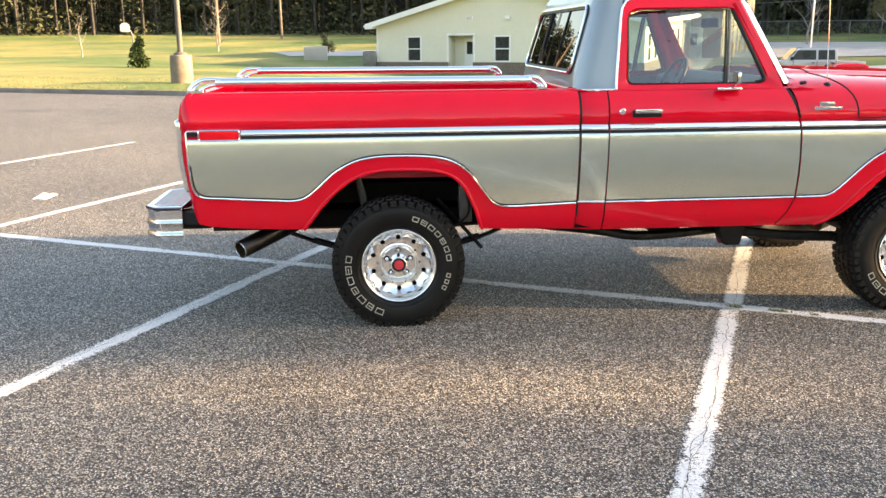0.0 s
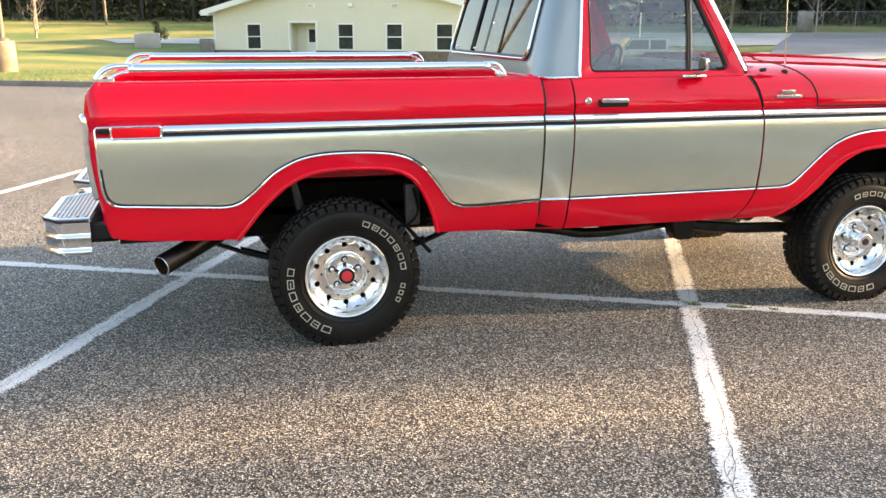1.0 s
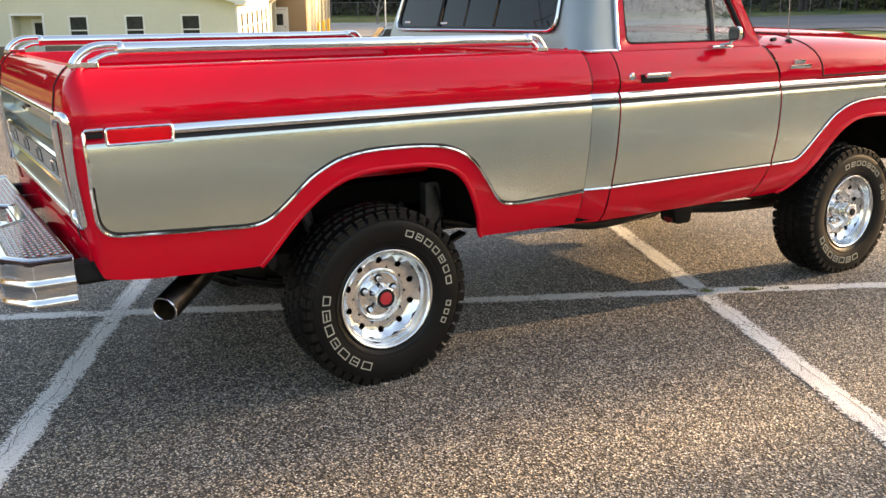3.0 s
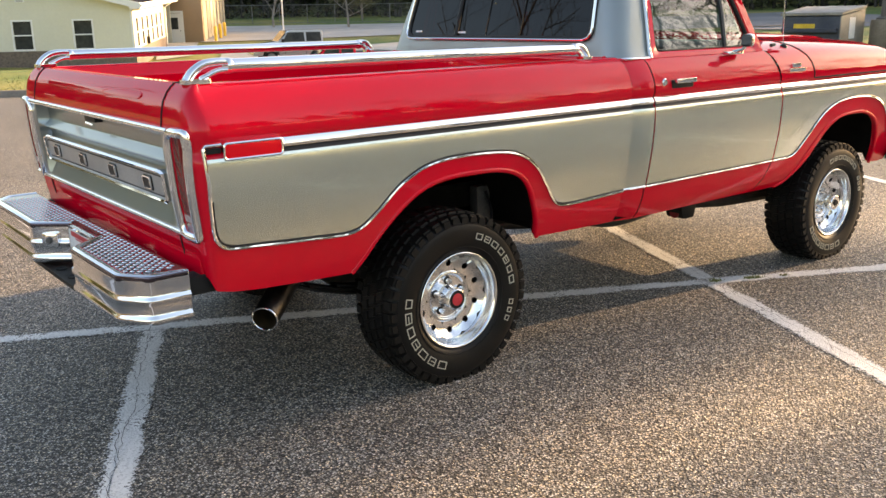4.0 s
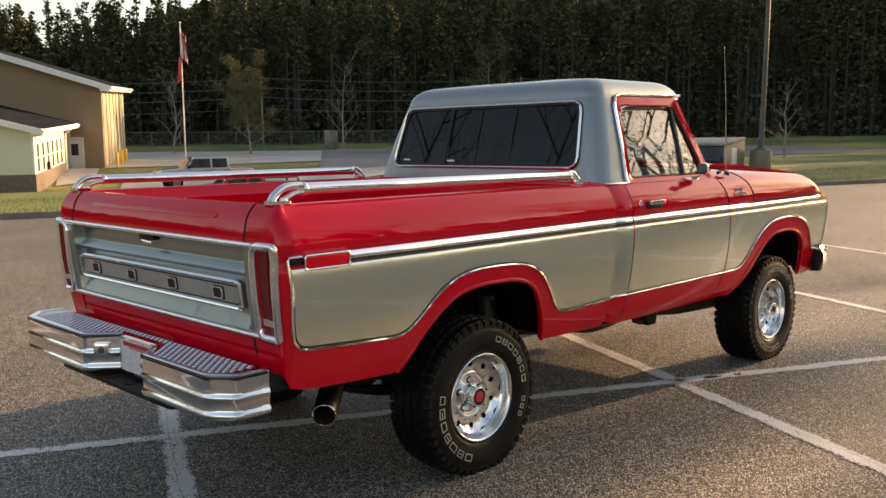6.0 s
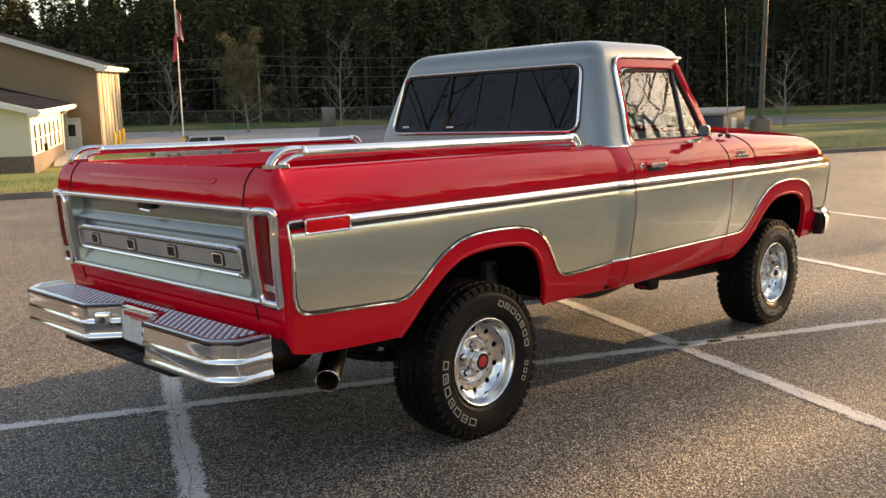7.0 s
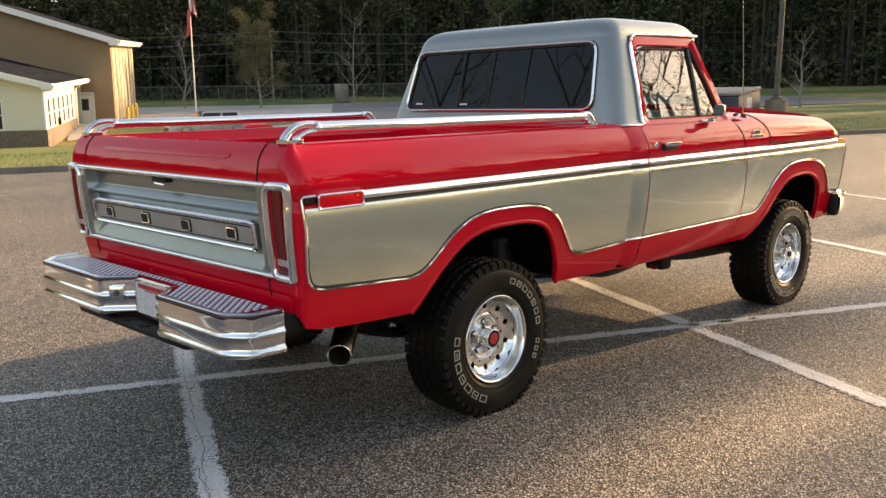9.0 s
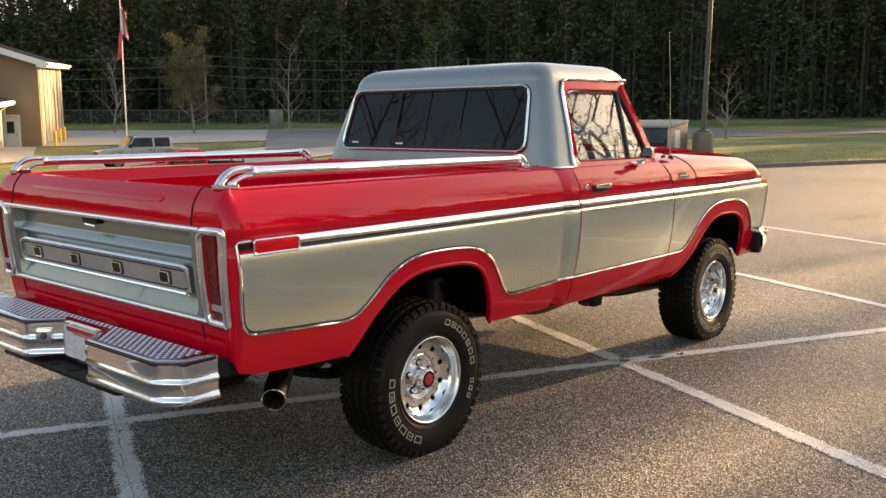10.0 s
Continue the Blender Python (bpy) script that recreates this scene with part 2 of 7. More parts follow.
# the tan wall again, sunlight on the side put into a paler colour
SUNLIT_TAN = two_scale("tan_wall_sunlit", (0.44, 0.37, 0.25), (0.50, 0.42, 0.30), 0.3, 9, (0.6, 0.75), grain=(0.96, 1.03))
BRICK = two_scale("brown_brick", (0.13, 0.10, 0.08), (0.21, 0.16, 0.125), 9, 40, (0.75, 0.9), 0.0, (0.4, 0.01))
WHITE_TRIM = two_scale("white_trim", (0.76, 0.76, 0.74), (0.82, 0.82, 0.80), 0.5, 14, (0.4, 0.55), grain=(0.96, 1.03))
SHINGLE = two_scale("grey_shingle", (0.018, 0.021, 0.029), (0.030, 0.034, 0.044), 2, 25, (0.85, 0.95), 0.0, (0.4, 0.01), Specular_IOR_Level=0.0)
DUMPSTER = two_scale("dumpster_paint", (0.035, 0.042, 0.06), (0.06, 0.065, 0.08), 2, 18, (0.45, 0.7), 0.2)
DUMP_TAN = two_scale("dumpster_side", (0.20, 0.18, 0.15), (0.28, 0.25, 0.21), 2, 18, (0.45, 0.7))
GALV = two_scale("galvanised", (0.16, 0.165, 0.16), (0.22, 0.22, 0.215), 3, 40, (0.4, 0.6), 0.6)
POLE = two_scale("lamp_pole_paint", (0.085, 0.075, 0.065), (0.12, 0.105, 0.09), 2, 30, (0.55, 0.7), 0.0)
BARK = two_scale("bark", (0.028, 0.025, 0.022), (0.058, 0.050, 0.042), 1.5, 20, (0.85, 0.95), 0.0, (0.6, 0.02), True)
GREY_BARK = two_scale("grey_bark", (0.20, 0.175, 0.15), (0.30, 0.27, 0.235), 1.5, 20, (0.85, 0.95), 0.0, (0.6, 0.02), True)
WOOD_POLE = two_scale("pole_wood", (0.17, 0.13, 0.095), (0.25, 0.19, 0.14), 2, 30, (0.7, 0.9))


def leaf_mat(name, a, b):
    m = Mat(name, a, 0.9, Specular_IOR_Level=0.1)
    g = m.node("NewGeometry")
    r = m.ramp(g, "Random Per Island", [(0.0, a), (1.0, b)])
    m.color(r)
    m.put("Subsurface Weight", 0.0)
    return m.m


PINE = leaf_mat("pine_needles", (0.042, 0.047, 0.026), (0.092, 0.096, 0.050))
WEST = leaf_mat("mixed_leaves", (0.12, 0.10, 0.045), (0.26, 0.21, 0.10))
BUD = leaf_mat("spring_leaves", (0.055, 0.066, 0.026), (0.10, 0.11, 0.048))
SHRUB = leaf_mat("shrub_leaves", (0.015, 0.03, 0.012), (0.04, 0.06, 0.02))
SPRING = leaf_mat("pale_spring_leaves", (0.10, 0.098, 0.05), (0.165, 0.155, 0.085))
DEAD_LEAF = leaf_mat("dead_leaves", (0.07, 0.04, 0.02), (0.20, 0.12, 0.06))
FLAG_RED = two_scale("flag_red", (0.42, 0.03, 0.035), (0.5, 0.045, 0.05), 3, 60)
FLAG_WHITE = two_scale("flag_white", (0.62, 0.60, 0.58), (0.7, 0.68, 0.66), 3, 60)
FAR_SILVER = car_paint("far_silver_paint", (0.34, 0.34, 0.32), (0.42, 0.42, 0.40), 0.5, 0.35)

# ---------------------------------------------------------------- mesh helpers


class Geo:
    """Vertices and faces of one mesh."""

    def __init__(self):
        self.v, self.f = [], []

    def grid(self, rows, closed=False, flip=False):
        """Quads over rows of points, each row the same length."""
        n0, k = len(self.v), len(rows[0])
        for row in rows:
            self.v.extend(tuple(p) for p in row)
        for i in range(len(rows) - 1):
            for j in range(k if closed else k - 1):
                a, b = n0 + i * k + j, n0 + i * k + (j + 1) % k
                q = (a, b, b + k, a + k)
                self.f.append(q[::-1] if flip else q)
        return self

    def fan(self, loop, flip=False):
        n0 = len(self.v)
        self.v.extend(tuple(p) for p in loop)
        q = tuple(range(n0, n0 + len(loop)))
        self.f.append(q[::-1] if flip else q)
        return self

    def tube(self, path, r, n=8, closed=False, cap=True):
        """A round bar along a path; r: one radius or one per point."""
        pts = [Vector(p) for p in path]
        rows, up = [], None
        for i, p in enumerate(pts):
            a, b = pts[i - 1] if i or closed else p, pts[(i + 1) % len(pts)] if i + 1 < len(pts) or closed else p
            d = (b - a).normalized() if (b - a).length > 1e-9 else Vector((1, 0, 0))
            if up is None:
                up = Vector((0, 0, 1)) if abs(d.z) < 0.9 else Vector((1, 0, 0))
            up = (up - d * up.dot(d)).normalized()
            side = d.cross(up)
            rad = r[i] if isinstance(r, (list, tuple)) else r
            rows.append([p + (up * math.cos(t) + side * math.sin(t)) * rad for t in (math.tau * k / n for k in range(n))])
        if closed:
            rows.append(rows[0])
        self.grid(rows, closed=True)
        if cap and not closed:
            self.fan(rows[0])
            self.fan(rows[-1], True)
        return self

    def lathe(self, profile, n=48, axis="y", at=(0, 0, 0)):
        """Turns (radius, along) pairs round an axis."""
        rows = []
        for k in range(n + 1):
            t = math.tau * k / n
            row = []
            for r, h in profile:
                c, s = r * math.cos(t), r * math.sin(t)
                p = {"y": (c, h, s), "z": (c, s, h), "x": (h, c, s)}[axis]
                row.append(tuple(p[i] + at[i] for i in range(3)))
            rows.append(row)
        return self.grid(rows)

    def box(self, lo, hi, m=None):
        n0 = len(self.v)
        for z in (lo[2], hi[2]):
            for y in (lo[1], hi[1]):
                for x in (lo[0], hi[0]):
                    p = Vector((x, y, z))
                    self.v.append(tuple(m @ p if m else p))
        for q in ((0, 2, 3, 1), (4, 5, 7, 6), (0, 1, 5, 4), (2, 6, 7, 3), (0, 4, 6, 2), (1, 3, 7, 5)):
            self.f.append(tuple(n0 + i for i in q))
        return self

    def prism(self, outline, a, b, put):
        """A closed outline carried from a to b; put(u, v, w) gives the point."""
        n = len(outline)
        n0 = len(self.v)
        for w in (a, b):
            self.v.extend(tuple(put(u, v, w)) for u, v in outline)
        for i in range(n):
            j = (i + 1) % n
            self.f.append((n0 + i, n0 + j, n0 + n + j, n0 + n + i))
        self.f.append(tuple(n0 + i for i in range(n))[::-1])
        self.f.append(tuple(n0 + n + i for i in range(n)))
        return self

    def mirrored(self):
        g = Geo()
        g.v = [(x, -y, z) for x, y, z in self.v]
        g.f = [q[::-1] for q in self.f]
        return g

    def ob(self, name, mat, parent=None, label="", bevel=0.0, angle=38, smooth=True, weld=True, face=None):
        me = bpy.data.meshes.new(name)
        me.from_pydata(self.v, [], self.f)
        if weld or bevel:
            bm = bmesh.new()
            bm.from_mesh(me)
            bmesh.ops.remove_doubles(bm, verts=bm.verts, dist=1e-5)
            if bevel:
                sharp = [e for e in bm.edges if len(e.link_faces) == 2 and e.calc_face_angle(0) > 0.6]
                bmesh.ops.bevel(bm, geom=sharp, offset=bevel, segments=2, profile=0.6, affect="EDGES", clamp_overlap=True)
            bmesh.ops.recalc_face_normals(bm, faces=bm.faces)
            if face and sum((q.normal * q.calc_area() for q in bm.faces), Vector()).dot(Vector(face)) < 0:
                bmesh.ops.reverse_faces(bm, faces=bm.faces)
            bm.to_mesh(me)
            bm.free()
        me.materials.append(mat)
        if smooth:
            me.shade_smooth()
            me.set_sharp_from_angle(angle=radians(angle))
        o = new(name, me)
        if parent:
            o.parent = parent
        if label:
            o["label"] = label
        return o


def thing(name, label, category, group="", kind="", at=None):
    """The empty that carries a thing's parts."""
    return tagged(new(name), label, category, group, kind)


def smooth_line(pts, n=4):
    """Catmull-Rom points through a list of points of any size."""
    p = [np.array(q, float) for q in pts]
    out = []
    for i in range(len(p) - 1):
        a, b, c, d = p[max(i - 1, 0)], p[i], p[i + 1], p[min(i + 2, len(p) - 1)]
        for k in range(n):
            t = k / n
            out.append(0.5 * (2 * b + (c - a) * t + (2 * a - 5 * b + 4 * c - d) * t * t + (3 * b - a - 3 * c + d) * t ** 3))
    return [tuple(q) for q in out + [p[-1]]]


def round_poly(pts, r, n=5):
    """A closed polygon with its corners rounded; r: one radius or one per corner."""
    out, k = [], len(pts)
    for i, p in enumerate(pts):
        p, a, b = Vector(p), Vector(pts[i - 1]), Vector(pts[(i + 1) % k])
        rad = r[i] if isinstance(r, (list, tuple)) else r
        da, db = (a - p), (b - p)
        rad = min(rad, da.length * 0.48, db.length * 0.48)
        s, e = p + da.normalized() * rad, p + db.normalized() * rad
        for j in range(n + 1):
            t = j / n
            out.append(tuple(s * (1 - t) ** 2 + p * 2 * t * (1 - t) + e * t * t))
    return out


def resample(loop, n):
    """n points at even steps round a closed loop, from its first point."""
    p = np.array(loop + [loop[0]], float)
    s = np.r_[0, np.cumsum(np.linalg.norm(np.diff(p, axis=0), axis=1))]
    at = np.linspace(0, s[-1], n, endpoint=False)
    return [tuple(np.interp(at, s, p[:, k])[i] for k in range(p.shape[1])) for i in range(n)]

# ---------------------------------------------------------------- ground
KERB_LINE = [(-90.0, 63.6), (-12.0, 24.3), (4.0, 16.3), (27.0, 7.8), (60.0, -4.5), (110.0, -23.0)]


def kerb_y(x):
    return float(np.interp(x, [p[0] for p in KERB_LINE], [p[1] for p in KERB_LINE]))


def land(x, y):
    """The height of the lawn beyond the kerb: it dips before the houses and rises to the woods."""
    back = y - kerb_y(x)
    far = max(0.0, math.hypot(x, y) - 18.0)
    a, b = (x - 12) * 0.943 - (y - 43.5) * 0.333, (x - 12) * 0.333 + (y - 43.5) * 0.943
    dip = -1.15 * math.exp(-(a / 14) ** 2 / 2 - (b / 8.5) ** 2 / 2)
    dip += -0.7 * math.exp(-((x - 22) ** 2 + (y - 37) ** 2) / 50)
    rise = 0.03 * min(60.0, max(0.0, far - 57.0))
    k = min(1.0, max(0.0, back / 3.0))
    return 0.13 + k * (0.0075 * min(far, 150) + dip + rise)


def steps(near, far, n):
    a = np.linspace(-1, 1, n)
    return np.sign(a) * (near * np.abs(a) + (far - near) * np.abs(a) ** 4)


g = Geo()
gx, gy = steps(70, 900, 121) + 10, steps(70, 900, 121) + 25
rows = []
for x in gx:
    row = []
    for y in gy:
        back = y - kerb_y(x)
        z = land(x, y) - 0.15 * min(1.0, max(0.0, (6.0 - back) / 1.5)) if back > 0.2 else -0.06
        row.append((x, y, z))
    rows.append(row)
g.grid(rows)
tagged(g.ob("ground", GRASS, None, weld=False), "mown lawn, green going to dry yellow, dipping towards the houses", "lawn", kind="structure")
# the strip of lawn that meets the kerb exactly
g = Geo()
xs = np.linspace(-90, 110, 401)
g.grid([[(x, kerb_y(x) + 0.13, 0.128), (x, kerb_y(x) + 0.6, land(x, kerb_y(x) + 0.6) + 0.01), (x, kerb_y(x) + 2.5, land(x, kerb_y(x) + 2.5) + 0.012), (x, kerb_y(x) + 4.2, land(x, kerb_y(x) + 4.2) + 0.012), (x, kerb_y(x) + 6.5, land(x, kerb_y(x) + 6.5) - 0.06)] for x in xs])
tagged(g.ob("lawn_edge", GRASS, None, weld=False), "strip of short grass along the kerb", "lawn", kind="structure")
# parking lot
g = Geo()
g.grid([[(x, y, 0.0) for y in list(np.linspace(-70, kerb_y(x) - 0.01, 24))] for x in list(np.linspace(-90, 110, 41))])
tagged(g.ob("parking_lot", ASPHALT, None, weld=False), "worn grey asphalt with pale stone chips", "asphalt", kind="structure")
# kerb
g = Geo()
prof = [(0.0, -0.05), (0.012, 0.10), (0.03, 0.135), (0.06, 0.145), (0.15, 0.14), (0.16, -0.05)]
g.grid([[(x, kerb_y(x) + o, z) for o, z in prof] for x in np.linspace(-90, 110, 121)])
tagged(g.ob("kerb", KERB, None), "weathered dark concrete kerb along the lawn", "kerb", kind="structure")

# painted stall lines: one long line and cross lines, with hairline cracks
CROSS = Vector((1.970, -0.780))
ALONG, ACROSS = Vector((0.895, -0.446)), Vector((0.426, 0.905))


def strip(name, a, b, wide, seed):
    rnd = random.Random(seed)
    d = (b - a).normalized()
    n = Vector((-d.y, d.x))
    count = max(2, int((b - a).length / 0.02))
    g, rim = Geo(), []
    rows = []
    slow = [0.0, 0.0]
    for k in range(count + 1):
        p = a + (b - a) * k / count
        slow = [s * 0.9 + rnd.uniform(-0.002, 0.002) for s in slow]
        l, r = (wide / 2 + 0.010 + s + rnd.uniform(-0.004, 0.004) for s in slow)
        rows.append([(p.x + n.x * o, p.y + n.y * o, 0.004) for o in (l, l - 0.030, 0.030 - r, -r)])
        rim += [1.0, 0.0, 0.0, 1.0]
    ob = g.grid(rows).ob(name, LINE, None, smooth=False, weld=False)
    ob.data.attributes.new("rim", "FLOAT", "POINT").data.foreach_set("value", rim)
    tagged(ob, "worn white painted stall line", "line marking", "painted lines", "structure")


def crack(a, b, wander, seed, wide=0.006):
    rnd = random.Random(seed)
    d = (b - a).normalized()
    n = Vector((-d.y, d.x))
    count = max(3, int((b - a).length / 0.035))
    o, rows = 0.0, []
    for k in range(count + 1):
        p = a + (b - a) * k / count
        o = max(-wander, min(wander, o + rnd.uniform(-0.5, 0.5) * wander * 1.1))
        w = wide * rnd.uniform(0.2, 1.0)
        c = p + n * o
        rows.append([(c.x + n.x * w / 2, c.y + n.y * w / 2, 0.0065), (c.x - n.x * w / 2, c.y - n.y * w / 2, 0.0065)])
    tagged(Geo().grid(rows).ob("crack", CRACK, None, smooth=False), "dark hairline crack in the asphalt", "crack", kind="structure")


strip("line_along", CROSS - ALONG * 40, CROSS + ALONG * 40, 0.10, 1)
for k, u in enumerate((-15.7, -12.6, -9.45, -6.15, -3.055, 0.0, 3.0, 6.15, 9.3, 12.4, 15.5)):
    c = CROSS + ALONG * u
    strip("line_across", c - ACROSS * 6.0, c - ACROSS * 0.05, 0.105, 10 + k)
    strip("line_across", c + ACROSS * 0.05, c + ACROSS * 6.0, 0.105, 40 + k)
    if u in (0.0, -3.055):
        crack(c - ACROSS * 4.6, c + ACROSS * 1.8, 0.018, 70 + k, 0.0034)
        crack(c - ACROSS * 3.6 + ALONG * 0.02, c - ACROSS * 1.2 - ALONG * 0.01, 0.03, 90 + k, 0.003)
        for j in range(9):
            u0 = -3.4 + j * 0.45
            crack(c + ACROSS * u0 - ALONG * 0.03, c + ACROSS * (u0 + 0.16) + ALONG * (0.05 if j % 2 else -0.07), 0.02, 120 + 10 * k + j, 0.0032)

# far lots and drives, laid over the lawn
def draped(name, outline, lift, mat, label, category, step=2.0):
    """A flat patch that follows the land inside an outline given as two edges."""
    a, b = outline
    rows = []
    for i in range(25):
        t = i / 24
        p, q = Vector(a[0]).lerp(Vector(a[1]), t), Vector(b[0]).lerp(Vector(b[1]), t)
        rows.append([(*(c := p.lerp(q, k / 16)), land(c.x, c.y) + lift) for k in range(17)])
    tagged(Geo().grid(rows).ob(name, mat, None, weld=False), label, category, kind="structure")


draped("far_lot", (((22.6, 53.4), (30.0, 80.0)), ((44.0, 43.5), (56.0, 63.0))), 0.05, CONCRETE, "pale concrete drive beside the houses", "concrete")
draped("far_stall", (((17.0, 40.0), (21.3, 47.5)), ((36.0, 30.5), (41.0, 38.5))), 0.05, CONCRETE, "pale concrete parking strip on the lawn", "concrete")
draped("far_road", (((30.0, 40.0), (50.0, 66.0)), ((70.0, 22.0), (80.0, 46.0))), 0.07, DRIVE, "grey asphalt drive before the fence", "asphalt")
draped("east_road", (((45.0, 26.0), (110.0, 2.0)), ((47.0, 31.0), (114.0, 8.0))), 0.05, DRIVE, "grey road along the wood", "road")
draped("side_drive", (((-6.3, 62.0), (-8.6, 71.0)), ((5.0, 61.0), (6.0, 76.0))), 0.05, CONCRETE, "pale concrete drive beyond the lawn", "concrete")
draped("walk", (((16.9, 46.7), (20.2, 54.5)), ((19.4, 47.4), (22.3, 53.2))), 0.06, CONCRETE, "concrete walk to the side door", "path")

# ---------------------------------------------------------------- the pickup truck
# x runs forward from the rear axle, the passenger side is at negative y, the tyres stand on z = 0
truck = thing("pickup_truck", "red and silver vintage pickup truck with chrome bed rails", "pickup truck")

SIDE_Z = [0.48, 0.515, 0.54, 0.57, 0.60, 0.64, 0.68, 0.75, 0.82, 0.90, 0.97, 1.03, 1.05, 1.064, 1.074, 1.09, 1.108, 1.12, 1.135, 1.16, 1.20, 1.24, 1.27, 1.288, 1.297, 1.30]
SIDE_D = [0.150, 0.112, 0.090, 0.074, 0.063, 0.052, 0.044, 0.030, 0.018, 0.008, 0.002, 0.000, 0.001, 0.003, 0.013, 0.021, 0.019, 0.010, 0.003, 0.003, 0.014, 0.034, 0.057, 0.080, 0.100, 0.118]


def side_d(z):
    return float(np.interp(z, SIDE_Z, SIDE_D))


def side_y(z, out=0.0):
    """The passenger side's surface at a height."""
    return -1.0 + side_d(z) - out


def rear_d(z):
    return float(np.interp(z, [0.5, 0.6, 0.75, 0.95, 1.08, 1.17, 1.24, 1.28, 1.30], [0.09, 0.066, 0.036, 0.010, 0.002, 0.0, 0.014, 0.036, 0.06]))


TOPS = [z for z in SIDE_Z if z > 1.0]


def side_panel(lower, top_z, edge_a=None, edge_b=None, out=0.0, rows=12, flange=0.03, rows_at=None):
    """A body side from its lower outline (x, z) up to top_z. edge_a, edge_b: x offsets of the two ends by height."""
    g = Geo()
    x0, x1 = lower[0][0], lower[-1][0]
    cols = []
    for x, zl in lower:
        u = (x - x0) / (x1 - x0)
        zs = [zl + (1.0 - zl) * k / rows for k in range(rows)] + [1.0] + [z for z in TOPS if z < top_z - 1e-6] + [top_z]
        if zl >= 1.0:
            zs = [zl + (top_z - zl) * k / (rows + len(TOPS)) for k in range(len(zs))]
        if top_z <= 1.0:
            zs = [zl + (top_z - zl) * k / rows for k in range(rows + 1)]
        col = []
        if flange:
            col.append((x, side_y(zl, out) + flange, zl + 0.004))
        for z in zs:
            dx = (edge_a(z) * (1 - u) if edge_a else 0) + (edge_b(z) * u if edge_b else 0)
            col.append((x + dx, side_y(z, out), z))
        cols.append(col)
    return g.grid(cols)


def both(g, name, mat, parent=None, label="", **more):
    """A part of the passenger side and its mirror image on the driver's side."""
    a = g.ob(name, mat, parent or truck, label, **more)
    b = g.mirrored().ob(name, mat, parent or truck, label, **more)
    return a, b


def on_side(line, out=0.0):
    return [(x, side_y(z, out), z) for x, z in line]


# --- the bed's outer sides, with the wheel opening
BED_LOW = [(-1.06, 0.606), (-1.0, 0.592), (-0.90, 0.581), (-0.70, 0.570), (-0.512, 0.563)] + smooth_line(
    [(-0.505, 0.570), (-0.465, 0.622), (-0.405, 0.700), (-0.344, 0.764), (-0.270, 0.825), (-0.182, 0.868), (-0.072, 0.888), (0.060, 0.890), (0.160, 0.886), (0.250, 0.868), (0.315, 0.835), (0.365, 0.780), (0.400, 0.715), (0.432, 0.640), (0.457, 0.555)], 3
) + [(0.470, 0.541), (0.60, 0.536), (0.80, 0.531), (0.979, 0.527)]
bed = side_panel(BED_LOW, 1.30)
# the rounded rear corner and the rear face up to the tailgate
corner = []
for k in range(9):
    t = math.pi / 2 * k / 8
    corner.append((-1.06 - 0.08 * math.sin(t), -1.0 + 0.08 * (1 - math.cos(t)), math.sin(t) ** 2))
corner += [(-1.14, -0.885, 1.0), (-1.14, -0.82, 1.0), (-1.14, -0.778, 1.0)]
cols = []
for x, y, w in corner:
    zl = 0.606 + 0.05 * w
    zs = [zl + (1.0 - zl) * k / 12 for k in range(12)] + [1.0] + TOPS
    col = []
    for z in zs:
        n = Vector((-math.sqrt(w), -math.sqrt(1 - w)))
        d = side_d(z) * (1 - w) + rear_d(z) * w
        col.append((x - n.x * d, y - n.y * d, z))
    cols.append(col)
bed.grid(cols)
# the rolled top rail and the inner wall
ends = [(-1.085, 0), (0.972, 0)]
bed.grid([[(x, -0.882, 1.30), (x, -0.855, 1.300), (x, -0.835, 1.292), (x, -0.825, 1.275), (x, -0.815, 1.255), (x, -0.79, 1.24), (x, -0.785, 1.0), (x, -0.785, zi)] for x, zi in ((-1.085, 0.80), (-0.57, 0.80), (-0.56, 0.97), (0.54, 0.97), (0.55, 0.80), (0.979, 0.80))])
both(bed, "bed_side", RED)

ARCH = [p for p in BED_LOW if -0.53 < p[0] < 0.48]
both(Geo().tube(on_side(ARCH, -0.006), 0.0115, 10), "wheel_lip", RED)

# --- the silver insert of the bed, its mouldings and the belt moulding
BED_SILVER = [(-1.088, 0.99), (-1.087, 0.92)] + smooth_line([(-1.083, 0.86), (-1.076, 0.81), (-1.058, 0.775), (-1.020, 0.757), (-0.95, 0.752)], 4) + [(-0.80, 0.742), (-0.64, 0.733)] + smooth_line(
    [(-0.58, 0.729), (-0.53, 0.733), (-0.482, 0.752), (-0.42, 0.802), (-0.34, 0.876), (-0.27, 0.918), (-0.20, 0.946), (-0.10, 0.962), (0.02, 0.965), (0.14, 0.961), (0.24, 0.948), (0.32, 0.918), (0.386, 0.868), (0.430, 0.812), (0.465, 0.765), (0.505, 0.712), (0.545, 0.684), (0.601, 0.674), (0.68, 0.674)], 3
) + [(0.82, 0.679), (0.977, 0.685)]
both(side_panel(BED_SILVER, 1.066, out=0.005, flange=0), "silver_insert", SILVER)


def moulding(line, r, mat, name, out, label=""):
    both(Geo().tube(on_side(line, out), r, 8), name, mat, label=label)


moulding([(-1.092, 1.100)] + BED_SILVER, 0.0060, CHROME, "lower_moulding", 0.006)
inner = [(x + 0.008 * (1 if x < -1.0 else 0), z + 0.0085) for x, z in BED_SILVER[1:]]
moulding(inner, 0.0042, BLACK_TRIM, "moulding_inlay", 0.004)


